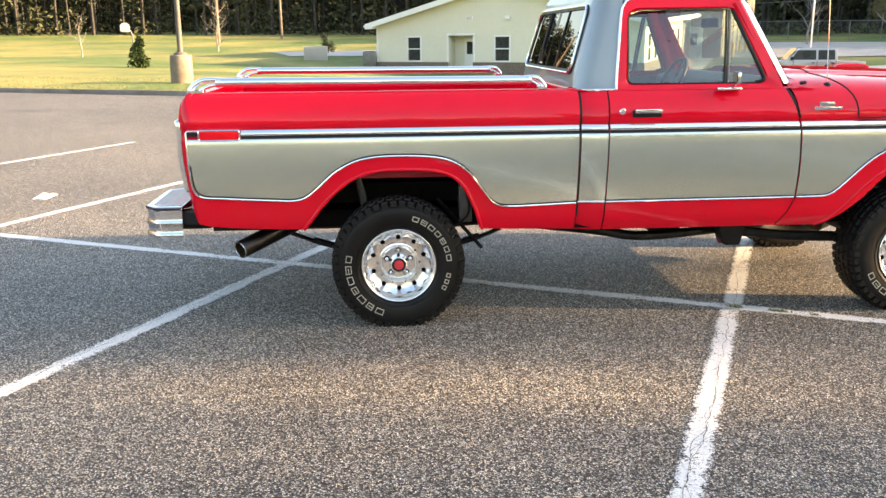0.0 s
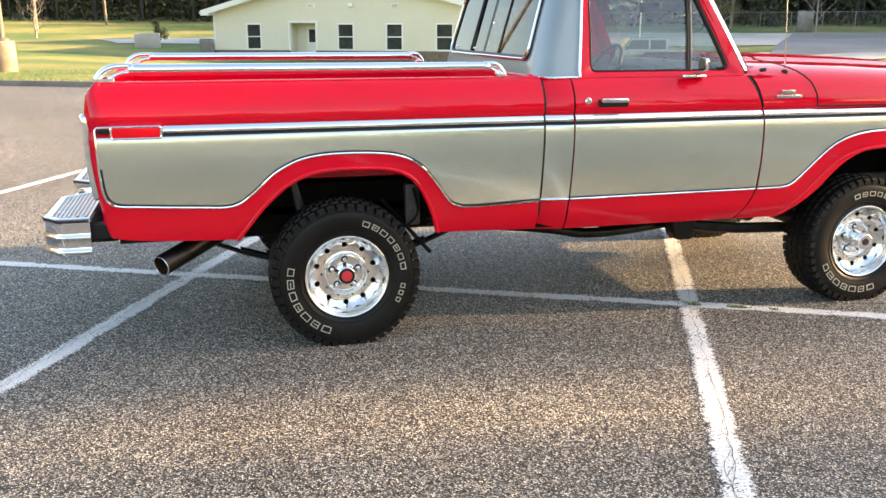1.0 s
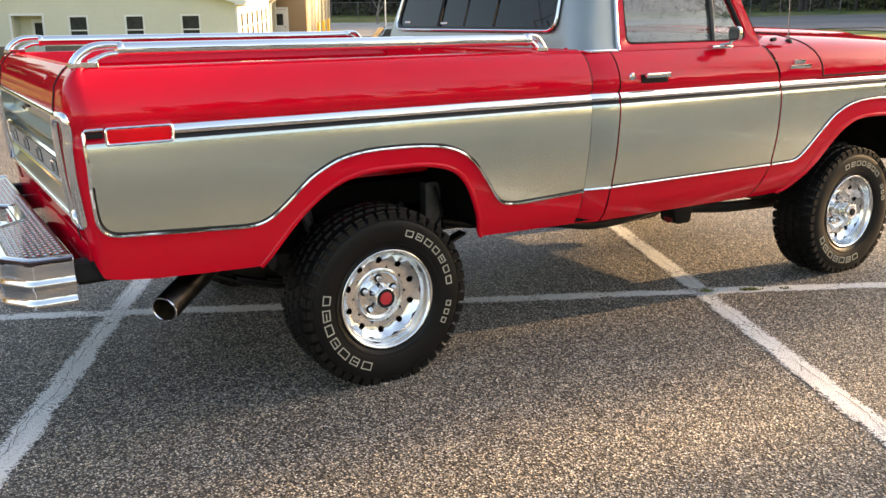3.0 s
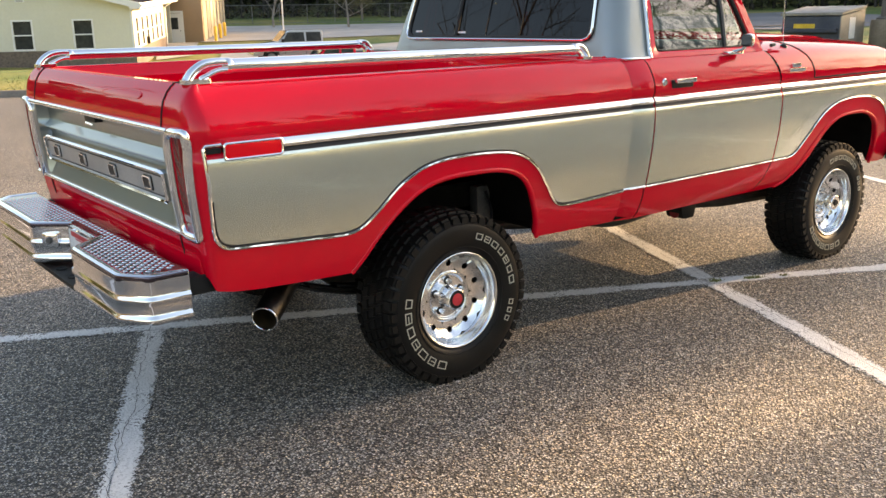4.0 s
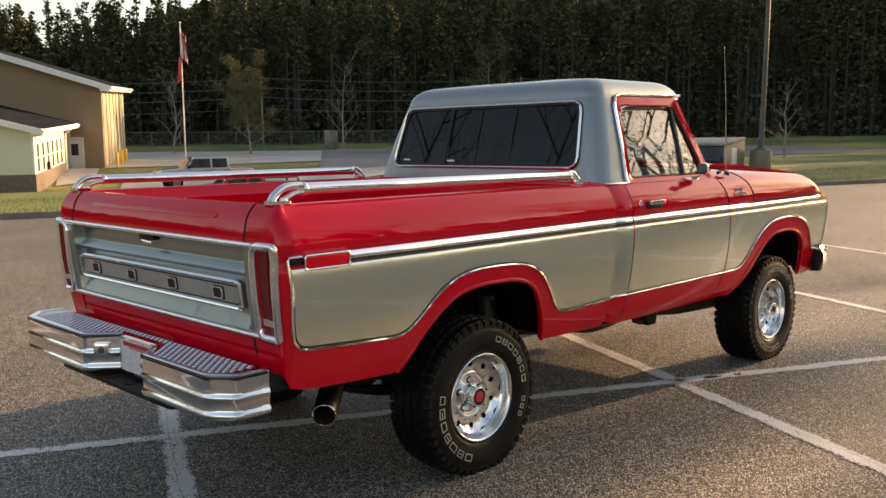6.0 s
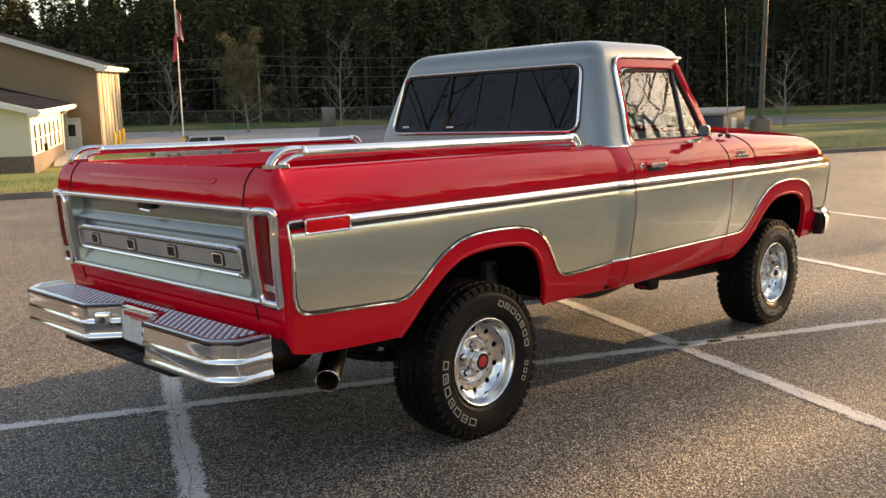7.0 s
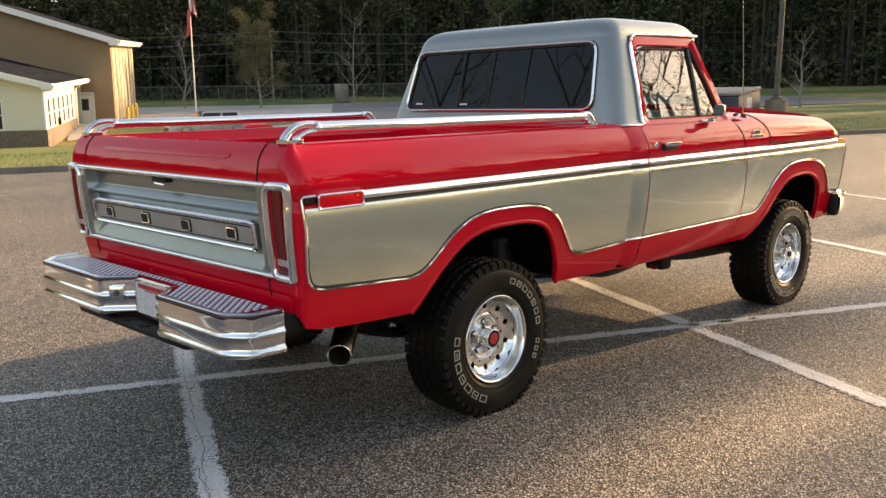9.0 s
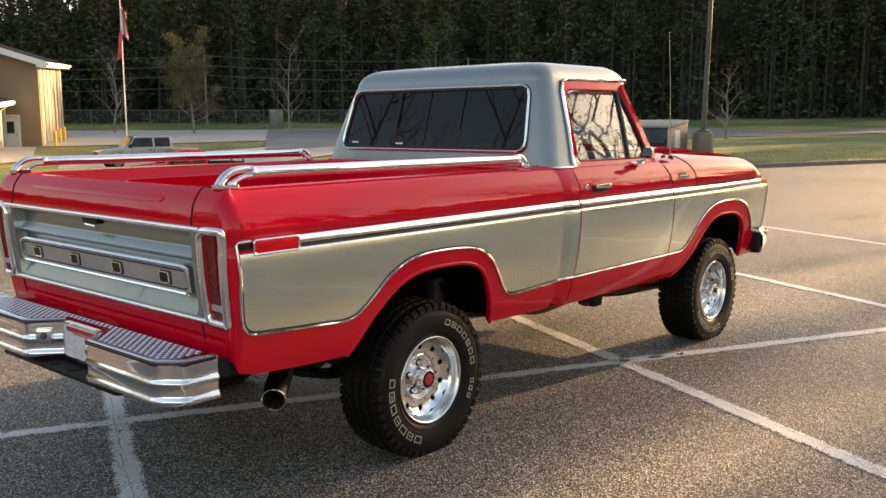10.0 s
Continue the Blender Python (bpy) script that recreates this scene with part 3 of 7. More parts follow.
def belt(x0, x1, bend=lambda g: g):
    """The belt moulding: a chrome half-round over a black band."""
    g = Geo()
    prof = [(1.081, 0.002), (1.082, 0.014), (1.087, 0.0195), (1.095, 0.0195), (1.106, 0.012), (1.113, 0.002)]
    g.grid([[(x, side_y(z) - o, z) for z, o in prof] for x in np.linspace(x0, x1, 12)])
    g.fan([(x0, side_y(z) - o, z) for z, o in prof]).fan([(x1, side_y(z) - o, z) for z, o in prof], True)
    both(bend(g), "belt_moulding", CHROME)
    g = Geo()
    prof = [(1.063, 0.003), (1.066, 0.007), (1.073, 0.010), (1.079, 0.009), (1.082, 0.004)]
    g.grid([[(x, side_y(z) - o, z) for z, o in prof] for x in np.linspace(x0, x1, 12)])
    both(bend(g), "belt_inlay", BLACK_TRIM)


belt(-0.81, 0.977)


def rounded_plate(x0, x1, z0, z1, r, y0, y1, n=5):
    return Geo().prism(round_poly([(x0, z0), (x1, z0), (x1, z1), (x0, z1)], r, n), y0, y1, lambda u, v, w: (u, w, v))


def frame_ring(outer, inner, y0, y1, n=64, bulge=0.0):
    """A raised ring between two outlines in x and z."""
    a, b = resample(outer, n), resample(inner, n)
    mid = [((p[0] + q[0]) / 2, (p[1] + q[1]) / 2) for p, q in zip(a, b)]
    g = Geo()
    g.grid([[(p[0], y0, p[1]) for p in a], [(p[0], y1, p[1]) for p in a], [(p[0], y1 - bulge, p[1]) for p in mid], [(p[0], y1, p[1]) for p in b], [(p[0], y0, p[1]) for p in b]], closed=True)
    return g


# side marker lamps
for s in (1, -1):
    o = round_poly([(-1.03, 1.056), (-0.812, 1.056), (-0.812, 1.116), (-1.03, 1.116)], 0.012)
    i = round_poly([(-1.022, 1.064), (-0.820, 1.064), (-0.820, 1.108), (-1.022, 1.108)], 0.008)
    g = frame_ring(o, i, -0.97, -1.006, bulge=0.003)
    g = g if s > 0 else g.mirrored()
    bezel = g.ob("side_marker", CHROME, truck, "chrome-framed red side marker lamp")
    g = rounded_plate(-1.023, -0.819, 1.063, 1.109, 0.008, -0.98, -1.0065)
    g = g if s > 0 else g.mirrored()
    g.ob("lens", MARKER_LENS, bezel, "ribbed red lens", bevel=0.002)
both(rounded_plate(-1.082, -1.034, 1.082, 1.100, 0.003, -0.97, -0.994), "belt_inlay", BLACK_TRIM)
both(Geo().tube(on_side([(-1.092, 1.098), (-1.085, 1.108), (-1.03, 1.109)], 0.006), 0.006, 8), "lower_moulding", CHROME)

# --- inside the bed
g = Geo().box((-1.07, -0.785, 0.755), (-0.57, 0.785, 0.785)).box((-0.57, -0.56, 0.755), (0.55, 0.56, 0.785)).box((0.55, -0.785, 0.755), (0.955, 0.785, 0.785))
bed_floor = g.ob("bed_floor", RED, truck)
for k in range(14):
    y = -0.70 + k * 0.108
    for x0, x1 in ((-1.06, 0.95),) if abs(y) < 0.53 else ((-1.06, -0.58), (0.56, 0.95)):
        Geo().box((x0, y - 0.02, 0.783), (x1, y + 0.02, 0.797)).ob("floor_rib", RED, bed_floor)
g = Geo().box((0.945, -0.80, 0.60), (0.972, 0.80, 1.28))
g.tube([(0.958, -0.84, 1.285), (0.958, 0.84, 1.285)], 0.018, 8)
g.ob("bed_front_wall", RED, truck, bevel=0.004)
for s in (-1, 1):
    g = Geo()
    prof = smooth_line([(-0.46, 0.785), (-0.40, 0.93), (-0.25, 1.02), (0.0, 1.045), (0.25, 1.02), (0.40, 0.93), (0.46, 0.785)], 3)
    g.grid([[(x, s * 0.786, z) for x, z in prof], [(x, s * 0.60, z) for x, z in prof], [(x, s * 0.585, max(z - 0.02, 0.785)) for x, z in prof], [(x, s * 0.585, 0.785) for x, z in prof]])
    g.ob("wheelhouse", RED, truck)

# --- chrome bed rails
for s in (-1, 1):
    y = s * 0.872
    rail = Geo().tube([(-0.935, y, 1.352), (0.735, y, 1.346)], 0.0235, 14).ob("bed_rail", CHROME, truck, "round chrome bed rail on cast end brackets")
    for x0, x1, dz in ((-1.09, -0.93, 0.0), (0.815, 0.64, -0.006)):
        e = 1 if x1 > x0 else -0.58
        g = Geo()
        arm = smooth_line([(x0 + e * 0.012, y, 1.308), (x0 + e * 0.032, y, 1.335 + dz), (x0 + e * 0.070, y, 1.359 + dz), (x0 + e * 0.115, y, 1.366 + dz), (x0 + e * 0.165, y, 1.366 + dz)], 5)
        g.tube(arm, [0.017 - 0.005 * k / (len(arm) - 1) for k in range(len(arm))], 12)
        low = smooth_line([(x0 + e * 0.060, y, 1.312), (x0 + e * 0.085, y, 1.322), (x0 + e * 0.12, y, 1.336), (x0 + e * 0.165, y, 1.340 + dz)], 4)
        g.tube(low, 0.010, 10)
        g.lathe([(0, 0.0), (0.0245, 0.0), (0.0265, 0.004), (0.0265, 0.016), (0.0245, 0.02), (0, 0.02)], 20, "x", (x0 + e * 0.150 - (0.02 if e < 0 else 0), y, 1.352 + dz))
        g.prism(round_poly([(x0 - e * 0.005, y - 0.034), (x0 + e * 0.09, y - 0.03), (x0 + e * 0.09, y + 0.03), (x0 - e * 0.005, y + 0.034)], 0.02), 1.2995, 1.313, lambda u, v, w: (u, v, w))
        g.ob("rail_bracket", CHROME, rail, "cast chrome end bracket", angle=60)
        Geo().lathe([(0, 0.006), (0.008, 0.005), (0.009, 0)], 12, "z", (x0 + e * 0.045, y - s * 0.0, 1.334)).ob("screw", STEEL, rail)

# --- tailgate: red band, silver panel in a chrome frame, applique with four raised blocks
def on_rear(y, z, out=0.0):
    return (-1.14 + rear_d(z) - out, y, z)


g = Geo()
zs = [1.14, 1.17, 1.20, 1.24, 1.27, 1.288, 1.297, 1.30]
g.grid([[on_rear(y, z) for z in zs] + [(-1.045, y, 1.300), (-1.03, y, 1.29), (-1.03, y, 0.80)] for y in np.linspace(-0.772, 0.772, 20)])
g.grid([[on_rear(y, z) for z in (0.70, 0.75, 0.79, 0.804)] for y in np.linspace(-0.772, 0.772, 20)])
tailgate = g.ob("tailgate", RED, truck, "tailgate with a silver panel and chrome frame")
crease = round_poly([(-0.55, 1.238), (0.55, 1.238), (0.575, 1.252), (0.55, 1.262), (-0.55, 1.262), (-0.575, 1.252)], 0.01)
Geo().prism(crease, 0.0, 0.006, lambda u, v, w: (-1.14 + rear_d(v) - w + 0.002, u, v)).ob("stamped_ridge", RED, tailgate, bevel=0.003)
Geo().box((-1.10, -0.90, 0.60), (-1.06, 0.90, 0.76)).ob("rear_sill", RED, truck, bevel=0.01)
for s in (-1, 1):
    Geo().tube([on_rear(s * 0.775, z, 0.0005) for z in (1.16, 1.2, 1.24, 1.27, 1.288, 1.298)] + [(-1.05, s * 0.775, 1.301)], 0.004, 6).ob("seam", GAP, truck)
    Geo().tube([on_rear(s * 0.775, z, 0.0005) for z in (0.71, 0.75, 0.79)], 0.004, 6).ob("seam", GAP, truck)
# silver panel, dished between its top and bottom ledges
rows = []
for y in (-0.842, -0.80, -0.774, -0.770, -0.748, -0.744, *np.linspace(-0.7, 0.7, 22), 0.744, 0.748, 0.770, 0.774, 0.80, 0.842):
    k = min(1.0, max(0.0, (0.771 - abs(y)) / 0.024))
    rows.append([on_rear(y, z, 0.004 + (o - 0.004) * k) for z, o in ((0.806, 0.004), (0.818, 0.000), (0.880, -0.044), (0.888, -0.046), (0.95, -0.046), (1.010, -0.044), (1.018, -0.041), (1.030, -0.018), (1.037, -0.015), (1.044, -0.018), (1.066, -0.044), (1.074, -0.047), (1.122, -0.044), (1.132, -0.036), (1.146, 0.004))])
Geo().grid(rows).ob("silver_panel", SHADED_SILVER, tailgate, angle=35)
o = round_poly([(-0.730, 0.882), (0.734, 0.882), (0.734, 1.003), (-0.730, 1.003)], 0.014)
i = round_poly([(-0.717, 0.896), (0.721, 0.896), (0.721, 0.989), (-0.717, 0.989)], 0.008)
a, b = resample(o, 96), resample(i, 96)
g = Geo().grid([[on_rear(u, v, -0.05) for u, v in a], [on_rear(u, v, -0.002) for u, v in a], [on_rear((p[0] + q[0]) / 2, (p[1] + q[1]) / 2, 0.006) for p, q in zip(a, b)], [on_rear(u, v, 0.002) for u, v in b], [on_rear(u, v, -0.012) for u, v in b]], closed=True)
applique_frame = g.ob("applique_frame", CHROME, tailgate, "thin chrome frame of the tailgate applique")
Geo().prism(resample(i, 96), -0.05, -0.006, lambda u, v, w: on_rear(u, v, w)).ob("applique", APPLIQUE, tailgate, "brushed grey applique")
o2 = round_poly([(-0.709, 0.903), (0.713, 0.903), (0.713, 0.982), (-0.709, 0.982)], 0.008)
i2 = round_poly([(-0.703, 0.909), (0.707, 0.909), (0.707, 0.976), (-0.703, 0.976)], 0.006)
Geo().grid([[on_rear(u, v, -0.0055) for u, v in resample(o2, 96)], [on_rear(u, v, -0.0050) for u, v in resample(i2, 96)]], closed=True).ob("applique_line", BLACK_TRIM, tailgate)
for y in (0.555, 0.185, -0.185, -0.555):
    c = round_poly([(y - 0.034, 0.918), (y + 0.034, 0.918), (y + 0.034, 0.965), (y - 0.034, 0.965)], 0.008)
    d = round_poly([(y - 0.030, 0.922), (y + 0.030, 0.922), (y + 0.030, 0.961), (y - 0.030, 0.961)], 0.006)
    e = round_poly([(y - 0.038, 0.914), (y + 0.038, 0.914), (y + 0.038, 0.969), (y - 0.038, 0.969)], 0.009)
    Geo().prism(e, -0.008, -0.004, lambda u, v, w: on_rear(u, v, w)).ob("raised_block", BLACK_TRIM, tailgate)
    Geo().grid([[on_rear(u, v, w) for u, v in resample(q, 40)] for q, w in ((c, -0.006), (c, 0.003), (d, 0.003), (d, -0.003))], closed=True).ob("block_edge", CHROME, tailgate, "thin chrome edge")
    Geo().prism(d, -0.006, 0.001, lambda u, v, w: on_rear(u, v, w)).ob("raised_block", BLACK_TRIM, tailgate, "raised black block")
g = Geo().prism(round_poly([(-0.03, 1.112), (0.10, 1.112), (0.10, 1.134), (-0.03, 1.134)], 0.006), -0.05, -0.012, lambda u, v, w: on_rear(u, v, w))
latch = g.ob("latch", BLACK_TRIM, tailgate, "black tailgate latch", bevel=0.002)
Geo().tube([on_rear(-0.035, 1.104, -0.006), on_rear(0.055, 1.108, -0.006)], 0.007, 8).ob("latch_lever", CHROME, tailgate)
# chrome frame right round panel and lamps, going round both corners
zt, zb = 1.150, 0.800
Geo().tube([on_rear(y, zt, 0.006) for y in np.linspace(-0.84, 0.84, 9)], 0.0115, 10).ob("frame_top", CHROME, tailgate)
Geo().tube([on_rear(y, zb, 0.006) for y in np.linspace(-0.84, 0.84, 9)], 0.0105, 10).ob("frame_bottom", CHROME, tailgate)


def round_corner(a, z, out):
    """The rear corner's surface at the angle a: 0 is the rear face, 1 the side."""
    if a < 0:
        return on_rear(-0.92 - a, z, out)
    t = math.pi / 2 * (1 - a)
    w = math.sin(t) ** 2
    d = side_d(z) * (1 - w) + rear_d(z) * w
    n = (-math.sin(t), -math.cos(t))
    x, y = -1.06 - 0.08 * math.sin(t), -1.0 + 0.08 * (1 - math.cos(t))
    return (x + n[0] * (out - d), y + n[1] * (out - d), z)


for s in (1, -1):
    loop = round_poly([(-0.082, zb), (0.32, zb), (0.32, zt), (-0.082, zt)], 0.04, 6)
    ring = [round_corner(a, z, 0.006) for a, z in resample(loop, 72)]
    g = Geo().tube(ring, 0.0175, 12, closed=True)
    lamp = (g if s > 0 else g.mirrored()).ob("tail_lamp", CHROME, truck, "tall red tail lamp in a chrome bezel")
    face = lambda z0, z1: Geo().grid([[round_corner(a, z, 0.004 + 0.006 * math.sin(math.pi * k / 8)) for z in np.linspace(z0, z1, 9)] for k, a in enumerate(np.linspace(-0.056, 0.27, 9))])
    for z0, z1, mat, text in ((0.876, 1.135, RED_LENS, "red lens"), (0.850, 0.875, CLEAR_LENS, "pale reversing lens"), (0.818, 0.849, RED_LENS, "red lens")):
        g = face(z0, z1)
        (g if s > 0 else g.mirrored()).ob("lens", mat, lamp, text)
    g = Geo().grid([[round_corner(a, z, 0.002) for z in (zb, 0.97, zt)] for a in np.linspace(-0.078, 0.31, 9)])
    (g if s > 0 else g.mirrored()).ob("lamp_housing", RED, lamp)

# --- chrome step bumper with tread plate, plate recess and hitch plate
BUMP_TOP = 0.700
block = [(-1.155, 0.935), (-1.29, 0.935), (-1.365, 0.84), (-1.365, 0.20), (-1.235, 0.085)]


def bumper_face(path, name, parent):
    """The ribbed chrome face: two raised bands over the height."""
    prof = [(0.6885, -0.036), (0.6925, -0.030), (0.6940, -0.019), (0.6930, -0.010), (0.6895, -0.0035), (0.684, -0.0005), (0.676, 0.0), (0.655, 0.0), (0.622, 0.0), (0.612, 0.001), (0.605, 0.007), (0.595, 0.008), (0.587, 0.002), (0.575, 0.0), (0.552, 0.0), (0.543, 0.001), (0.536, 0.007), (0.524, 0.009), (0.514, 0.004), (0.508, -0.010)]
    pts = [Vector(p) for p in path]
    rows = []
    for i, p in enumerate(pts):
        a, b = (p - pts[i - 1]).normalized() if i else None, (pts[i + 1] - p).normalized() if i + 1 < len(pts) else None
        a, b = a or b, b or a
        n = Vector((a.y + b.y, -(a.x + b.x)))
        n = n.normalized() / max(0.5, n.normalized().dot(Vector((a.y, -a.x))))
        rows.append([(p.x + n.x * o, p.y + n.y * o, BUMP_TOP - (0.690 - z) * 0.93) for z, o in prof])
    return Geo().grid(rows).ob(name, BUMPER, parent, angle=50)


right = [(-1.155, -0.935), (-1.29, -0.935), (-1.365, -0.84), (-1.365, -0.345), (-1.235, -0.23)]
left = block
top = [(-1.155, -0.935), (-1.29, -0.935), (-1.365, -0.84), (-1.365, -0.345), (-1.235, -0.23), (-1.235, 0.085), (-1.365, 0.20), (-1.365, 0.84), (-1.29, 0.935), (-1.155, 0.935)]
bumper = Geo().prism(top, BUMP_TOP - 0.02, BUMP_TOP - 0.001, lambda u, v, w: (u, v, w)).ob("rear_bumper", TREAD_CHROME, truck, "chrome step bumper with diamond tread top", bevel=0.004, angle=14)
soft = lambda path: [path[0]] + [q for i in range(1, len(path) - 1) for q in (tuple(Vector(path[i]) + (Vector(path[i - 1]) - Vector(path[i])).normalized() * 0.022), tuple(Vector(path[i]) + (Vector(path[i - 1]) - Vector(path[i])).normalized() * 0.006 + (Vector(path[i + 1]) - Vector(path[i])).normalized() * 0.006), tuple(Vector(path[i]) + (Vector(path[i + 1]) - Vector(path[i])).normalized() * 0.022))] + [path[-1]]
bumper_face(soft(right)[::-1], "bumper_end", bumper)
bumper_face(soft(left), "bumper_end", bumper)
g = Geo()
for r in range(9):
    for c in range(96):
        x, y = -1.176 - r * 0.0182, -0.90 + c * 0.0188
        if x < -1.20 and abs(y + 0.0725) < 0.20 + (x + 1.235) * -1.0 or abs(y) > 0.875 or y > 0.80:
            continue
        a = 0.72 if (r + c) % 2 else -0.72
        n0 = len(g.v)
        for k, h in ((1.0, -0.001), (0.55, 0.0024)):
            g.v += [(x + u * math.cos(a) * k - v * math.sin(a) * k, y + u * math.sin(a) * k + v * math.cos(a) * k, BUMP_TOP + h) for u, v in ((-0.0033, 0), (0, -0.0108), (0.0033, 0), (0, 0.0108))]
        g.f += [(n0 + i, n0 + (i + 1) % 4, n0 + 4 + (i + 1) % 4, n0 + 4 + i) for i in range(4)] + [(n0 + 4, n0 + 5, n0 + 6, n0 + 7)]
g.ob("tread_pattern", TREAD_BAR, bumper, "raised diamond tread", weld=False, smooth=False)
Geo().box((-1.240, -0.24, 0.548), (-1.225, 0.095, 0.70)).ob("recess_panel", BUMPER, bumper)
g = Geo().prism(round_poly([(-0.225, 0.540), (0.080, 0.540), (0.080, 0.690), (-0.225, 0.690)], 0.012), -1.2435, -1.2465, lambda u, v, w: (w, u, v))
g.ob("dealer_plate", WHITE_CARD, bumper, "white paper dealer plate with red bars", smooth=False)
Geo().box((-1.2475, -0.195, 0.656), (-1.2468, 0.055, 0.676)).ob("red_bar", RED_INK, bumper, smooth=False)
Geo().box((-1.2475, -0.14, 0.648), (-1.2468, 0.0, 0.653)).ob("red_bar", RED_INK, bumper, smooth=False)
frame_o, frame_i = round_poly([(-0.230, 0.535), (0.085, 0.535), (0.085, 0.695), (-0.230, 0.695)], 0.014), round_poly([(-0.220, 0.545), (0.075, 0.545), (0.075, 0.685), (-0.220, 0.685)], 0.01)
Geo().grid([[(w, u, v) for u, v in resample(q, 60)] for q, w in ((frame_o, -1.243), (frame_o, -1.250), (frame_i, -1.250), (frame_i, -1.246))], closed=True).ob("plate_frame", CHROME, bumper)
for s in (1, -1):
    m = Matrix.Translation((-1.302, 0.145 if s > 0 else -0.29, 0.632)) @ Matrix.Rotation(s * radians(48), 4, "Z")
    g = Geo().box((-0.020, -0.034, -0.030), (0.006, 0.034, 0.030), m)
    g.ob("plate_lamp", CHROME, bumper, "small chrome plate lamp", bevel=0.009)
    g = Geo().lathe([(0, -0.034), (0.010, -0.033), (0.014, -0.026), (0.015, -0.018)], 16, "x", (0, 0, 0))
    g.v = [tuple(m @ Vector(p)) for p in g.v]
    g.ob("lamp_bolt", STEEL, bumper, "round steel bolt")
g = Geo().prism(round_poly([(-1.335, -0.52), (-1.08, -0.52), (-1.08, 0.52), (-1.335, 0.52)], 0.03), 0.497, 0.515, lambda u, v, w: (u, v, w))
g.ob("hitch_plate", DARK_METAL, bumper, "black hitch plate with holes", bevel=0.003)
for y in (-0.24, -0.08, 0.08, 0.24):
    Geo().lathe([(0, 0.0), (0.018, 0.0), (0.022, 0.002), (0.022, -0.004)], 14, "z", (-1.295, y, 0.5175)).ob("bolt_hole", GAP, bumper)
for s in (1, -1):
    Geo().box((-1.17, s * 0.72 - 0.03, 0.56), (-0.95, s * 0.72 + 0.03, 0.63)).ob("bumper_bracket", DARK_METAL, bumper, bevel=0.004)
    Geo().box((-1.16, s * 0.86 - 0.05, 0.60), (-1.05, s * 0.86 + 0.03, 0.665)).ob("bumper_bracket", GAP, bumper, bevel=0.004)

# --- wheel wells
for x0, line in ((0.0, BED_LOW),):
    arch = [p for p in BED_LOW if -0.512 <= p[0] <= 0.47]
    g = Geo().grid([[(x, side_y(z) + 0.03, z + 0.004) for x, z in arch], [(x * 1.02, -0.86, z + 0.05) for x, z in arch], [(x * 1.02, -0.56, z + 0.05) for x, z in arch]])
    g.fan([(-0.55, -0.56, 0.50)] + [(x * 1.02, -0.56, z + 0.05) for x, z in arch] + [(0.50, -0.56, 0.50)])
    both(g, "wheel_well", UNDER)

# --- cab: lower side panels, door and front fender
def front_seam(z):
    return float(np.interp(z, [0.52, 0.60, 0.68, 0.85, 1.09, 1.2, 1.30], [2.135, 2.185, 2.214, 2.212, 2.200, 2.165, 2.125]))


def tuck(g):
    """The cab's rear corner turns in a little towards the bed."""
    g.v = [(x, y + 0.022 * (max(0.0, 1.136 - x) / 0.148) ** 1.5, z) for x, y, z in g.v]
    return g


CORNER_X = [0.988, 1.01, 1.035, 1.06, 1.085, 1.11, 1.136]
both(tuck(side_panel([(x, 0.520 - 0.03 * (x - 0.988)) for x in CORNER_X], 1.288)), "cab_corner", RED)
both(tuck(side_panel([(x, 0.687) for x in CORNER_X], 1.066, out=0.005, flange=0)), "silver_insert", SILVER)
DOOR_LOW = [(x, 0.516) for x in np.linspace(1.144, 2.130, 24)]
door_pair = both(side_panel(DOOR_LOW, 1.288, edge_b=lambda z: front_seam(z) - 2.130, flange=0.02), "door", RED, label="red and silver cab door with chrome handle and vent window")
for s, door in zip((1, -1), door_pair):
    flip = lambda g: g if s > 0 else g.mirrored()
    g = side_panel([(x, 0.687 + 0.004 * (x - 1.144)) for x in np.linspace(1.144, 2.205, 20)], 1.066, edge_b=lambda z: front_seam(z) - 2.2065, out=0.005, flange=0)
    flip(g).ob("silver_insert", SILVER, door)
    handle = flip(Geo().prism(round_poly([(1.272, 1.170), (1.418, 1.170), (1.418, 1.192), (1.272, 1.192)], 0.008), side_y(1.18) - 0.012, side_y(1.18) - 0.034, lambda u, v, w: (u, w, v))).ob("door_handle", CHROME, door, "chrome paddle door handle", bevel=0.004)
    flip(Geo().prism(round_poly([(1.264, 1.146), (1.426, 1.146), (1.426, 1.186), (1.264, 1.186)], 0.010), side_y(1.17) + 0.01, side_y(1.17) - 0.006, lambda u, v, w: (u, w, v))).ob("handle_base", BLACK_TRIM, door, bevel=0.003)
    flip(Geo().lathe([(0, -0.010), (0.013, -0.009), (0.018, -0.004), (0.018, 0.01)], 20, "y", (1.212, side_y(1.18), 1.178))).ob("door_lock", CHROME, door, "round chrome lock")
both(side_panel([(x, 0.600) for x in (0.972, 0.983, 0.994)], 1.285, out=-0.012, flange=0), "seam", GAP)
both(side_panel([(x, 0.53) for x in (1.132, 1.140, 1.150)], 1.285, out=-0.008, flange=0), "seam", GAP)
both(side_panel([(x, 0.53) for x in (2.120, 2.14, 2.150)], 1.285, edge_a=lambda z: front_seam(z) - 2.130, edge_b=lambda z: front_seam(z) - 2.130, out=-0.008, flange=0), "seam", GAP)

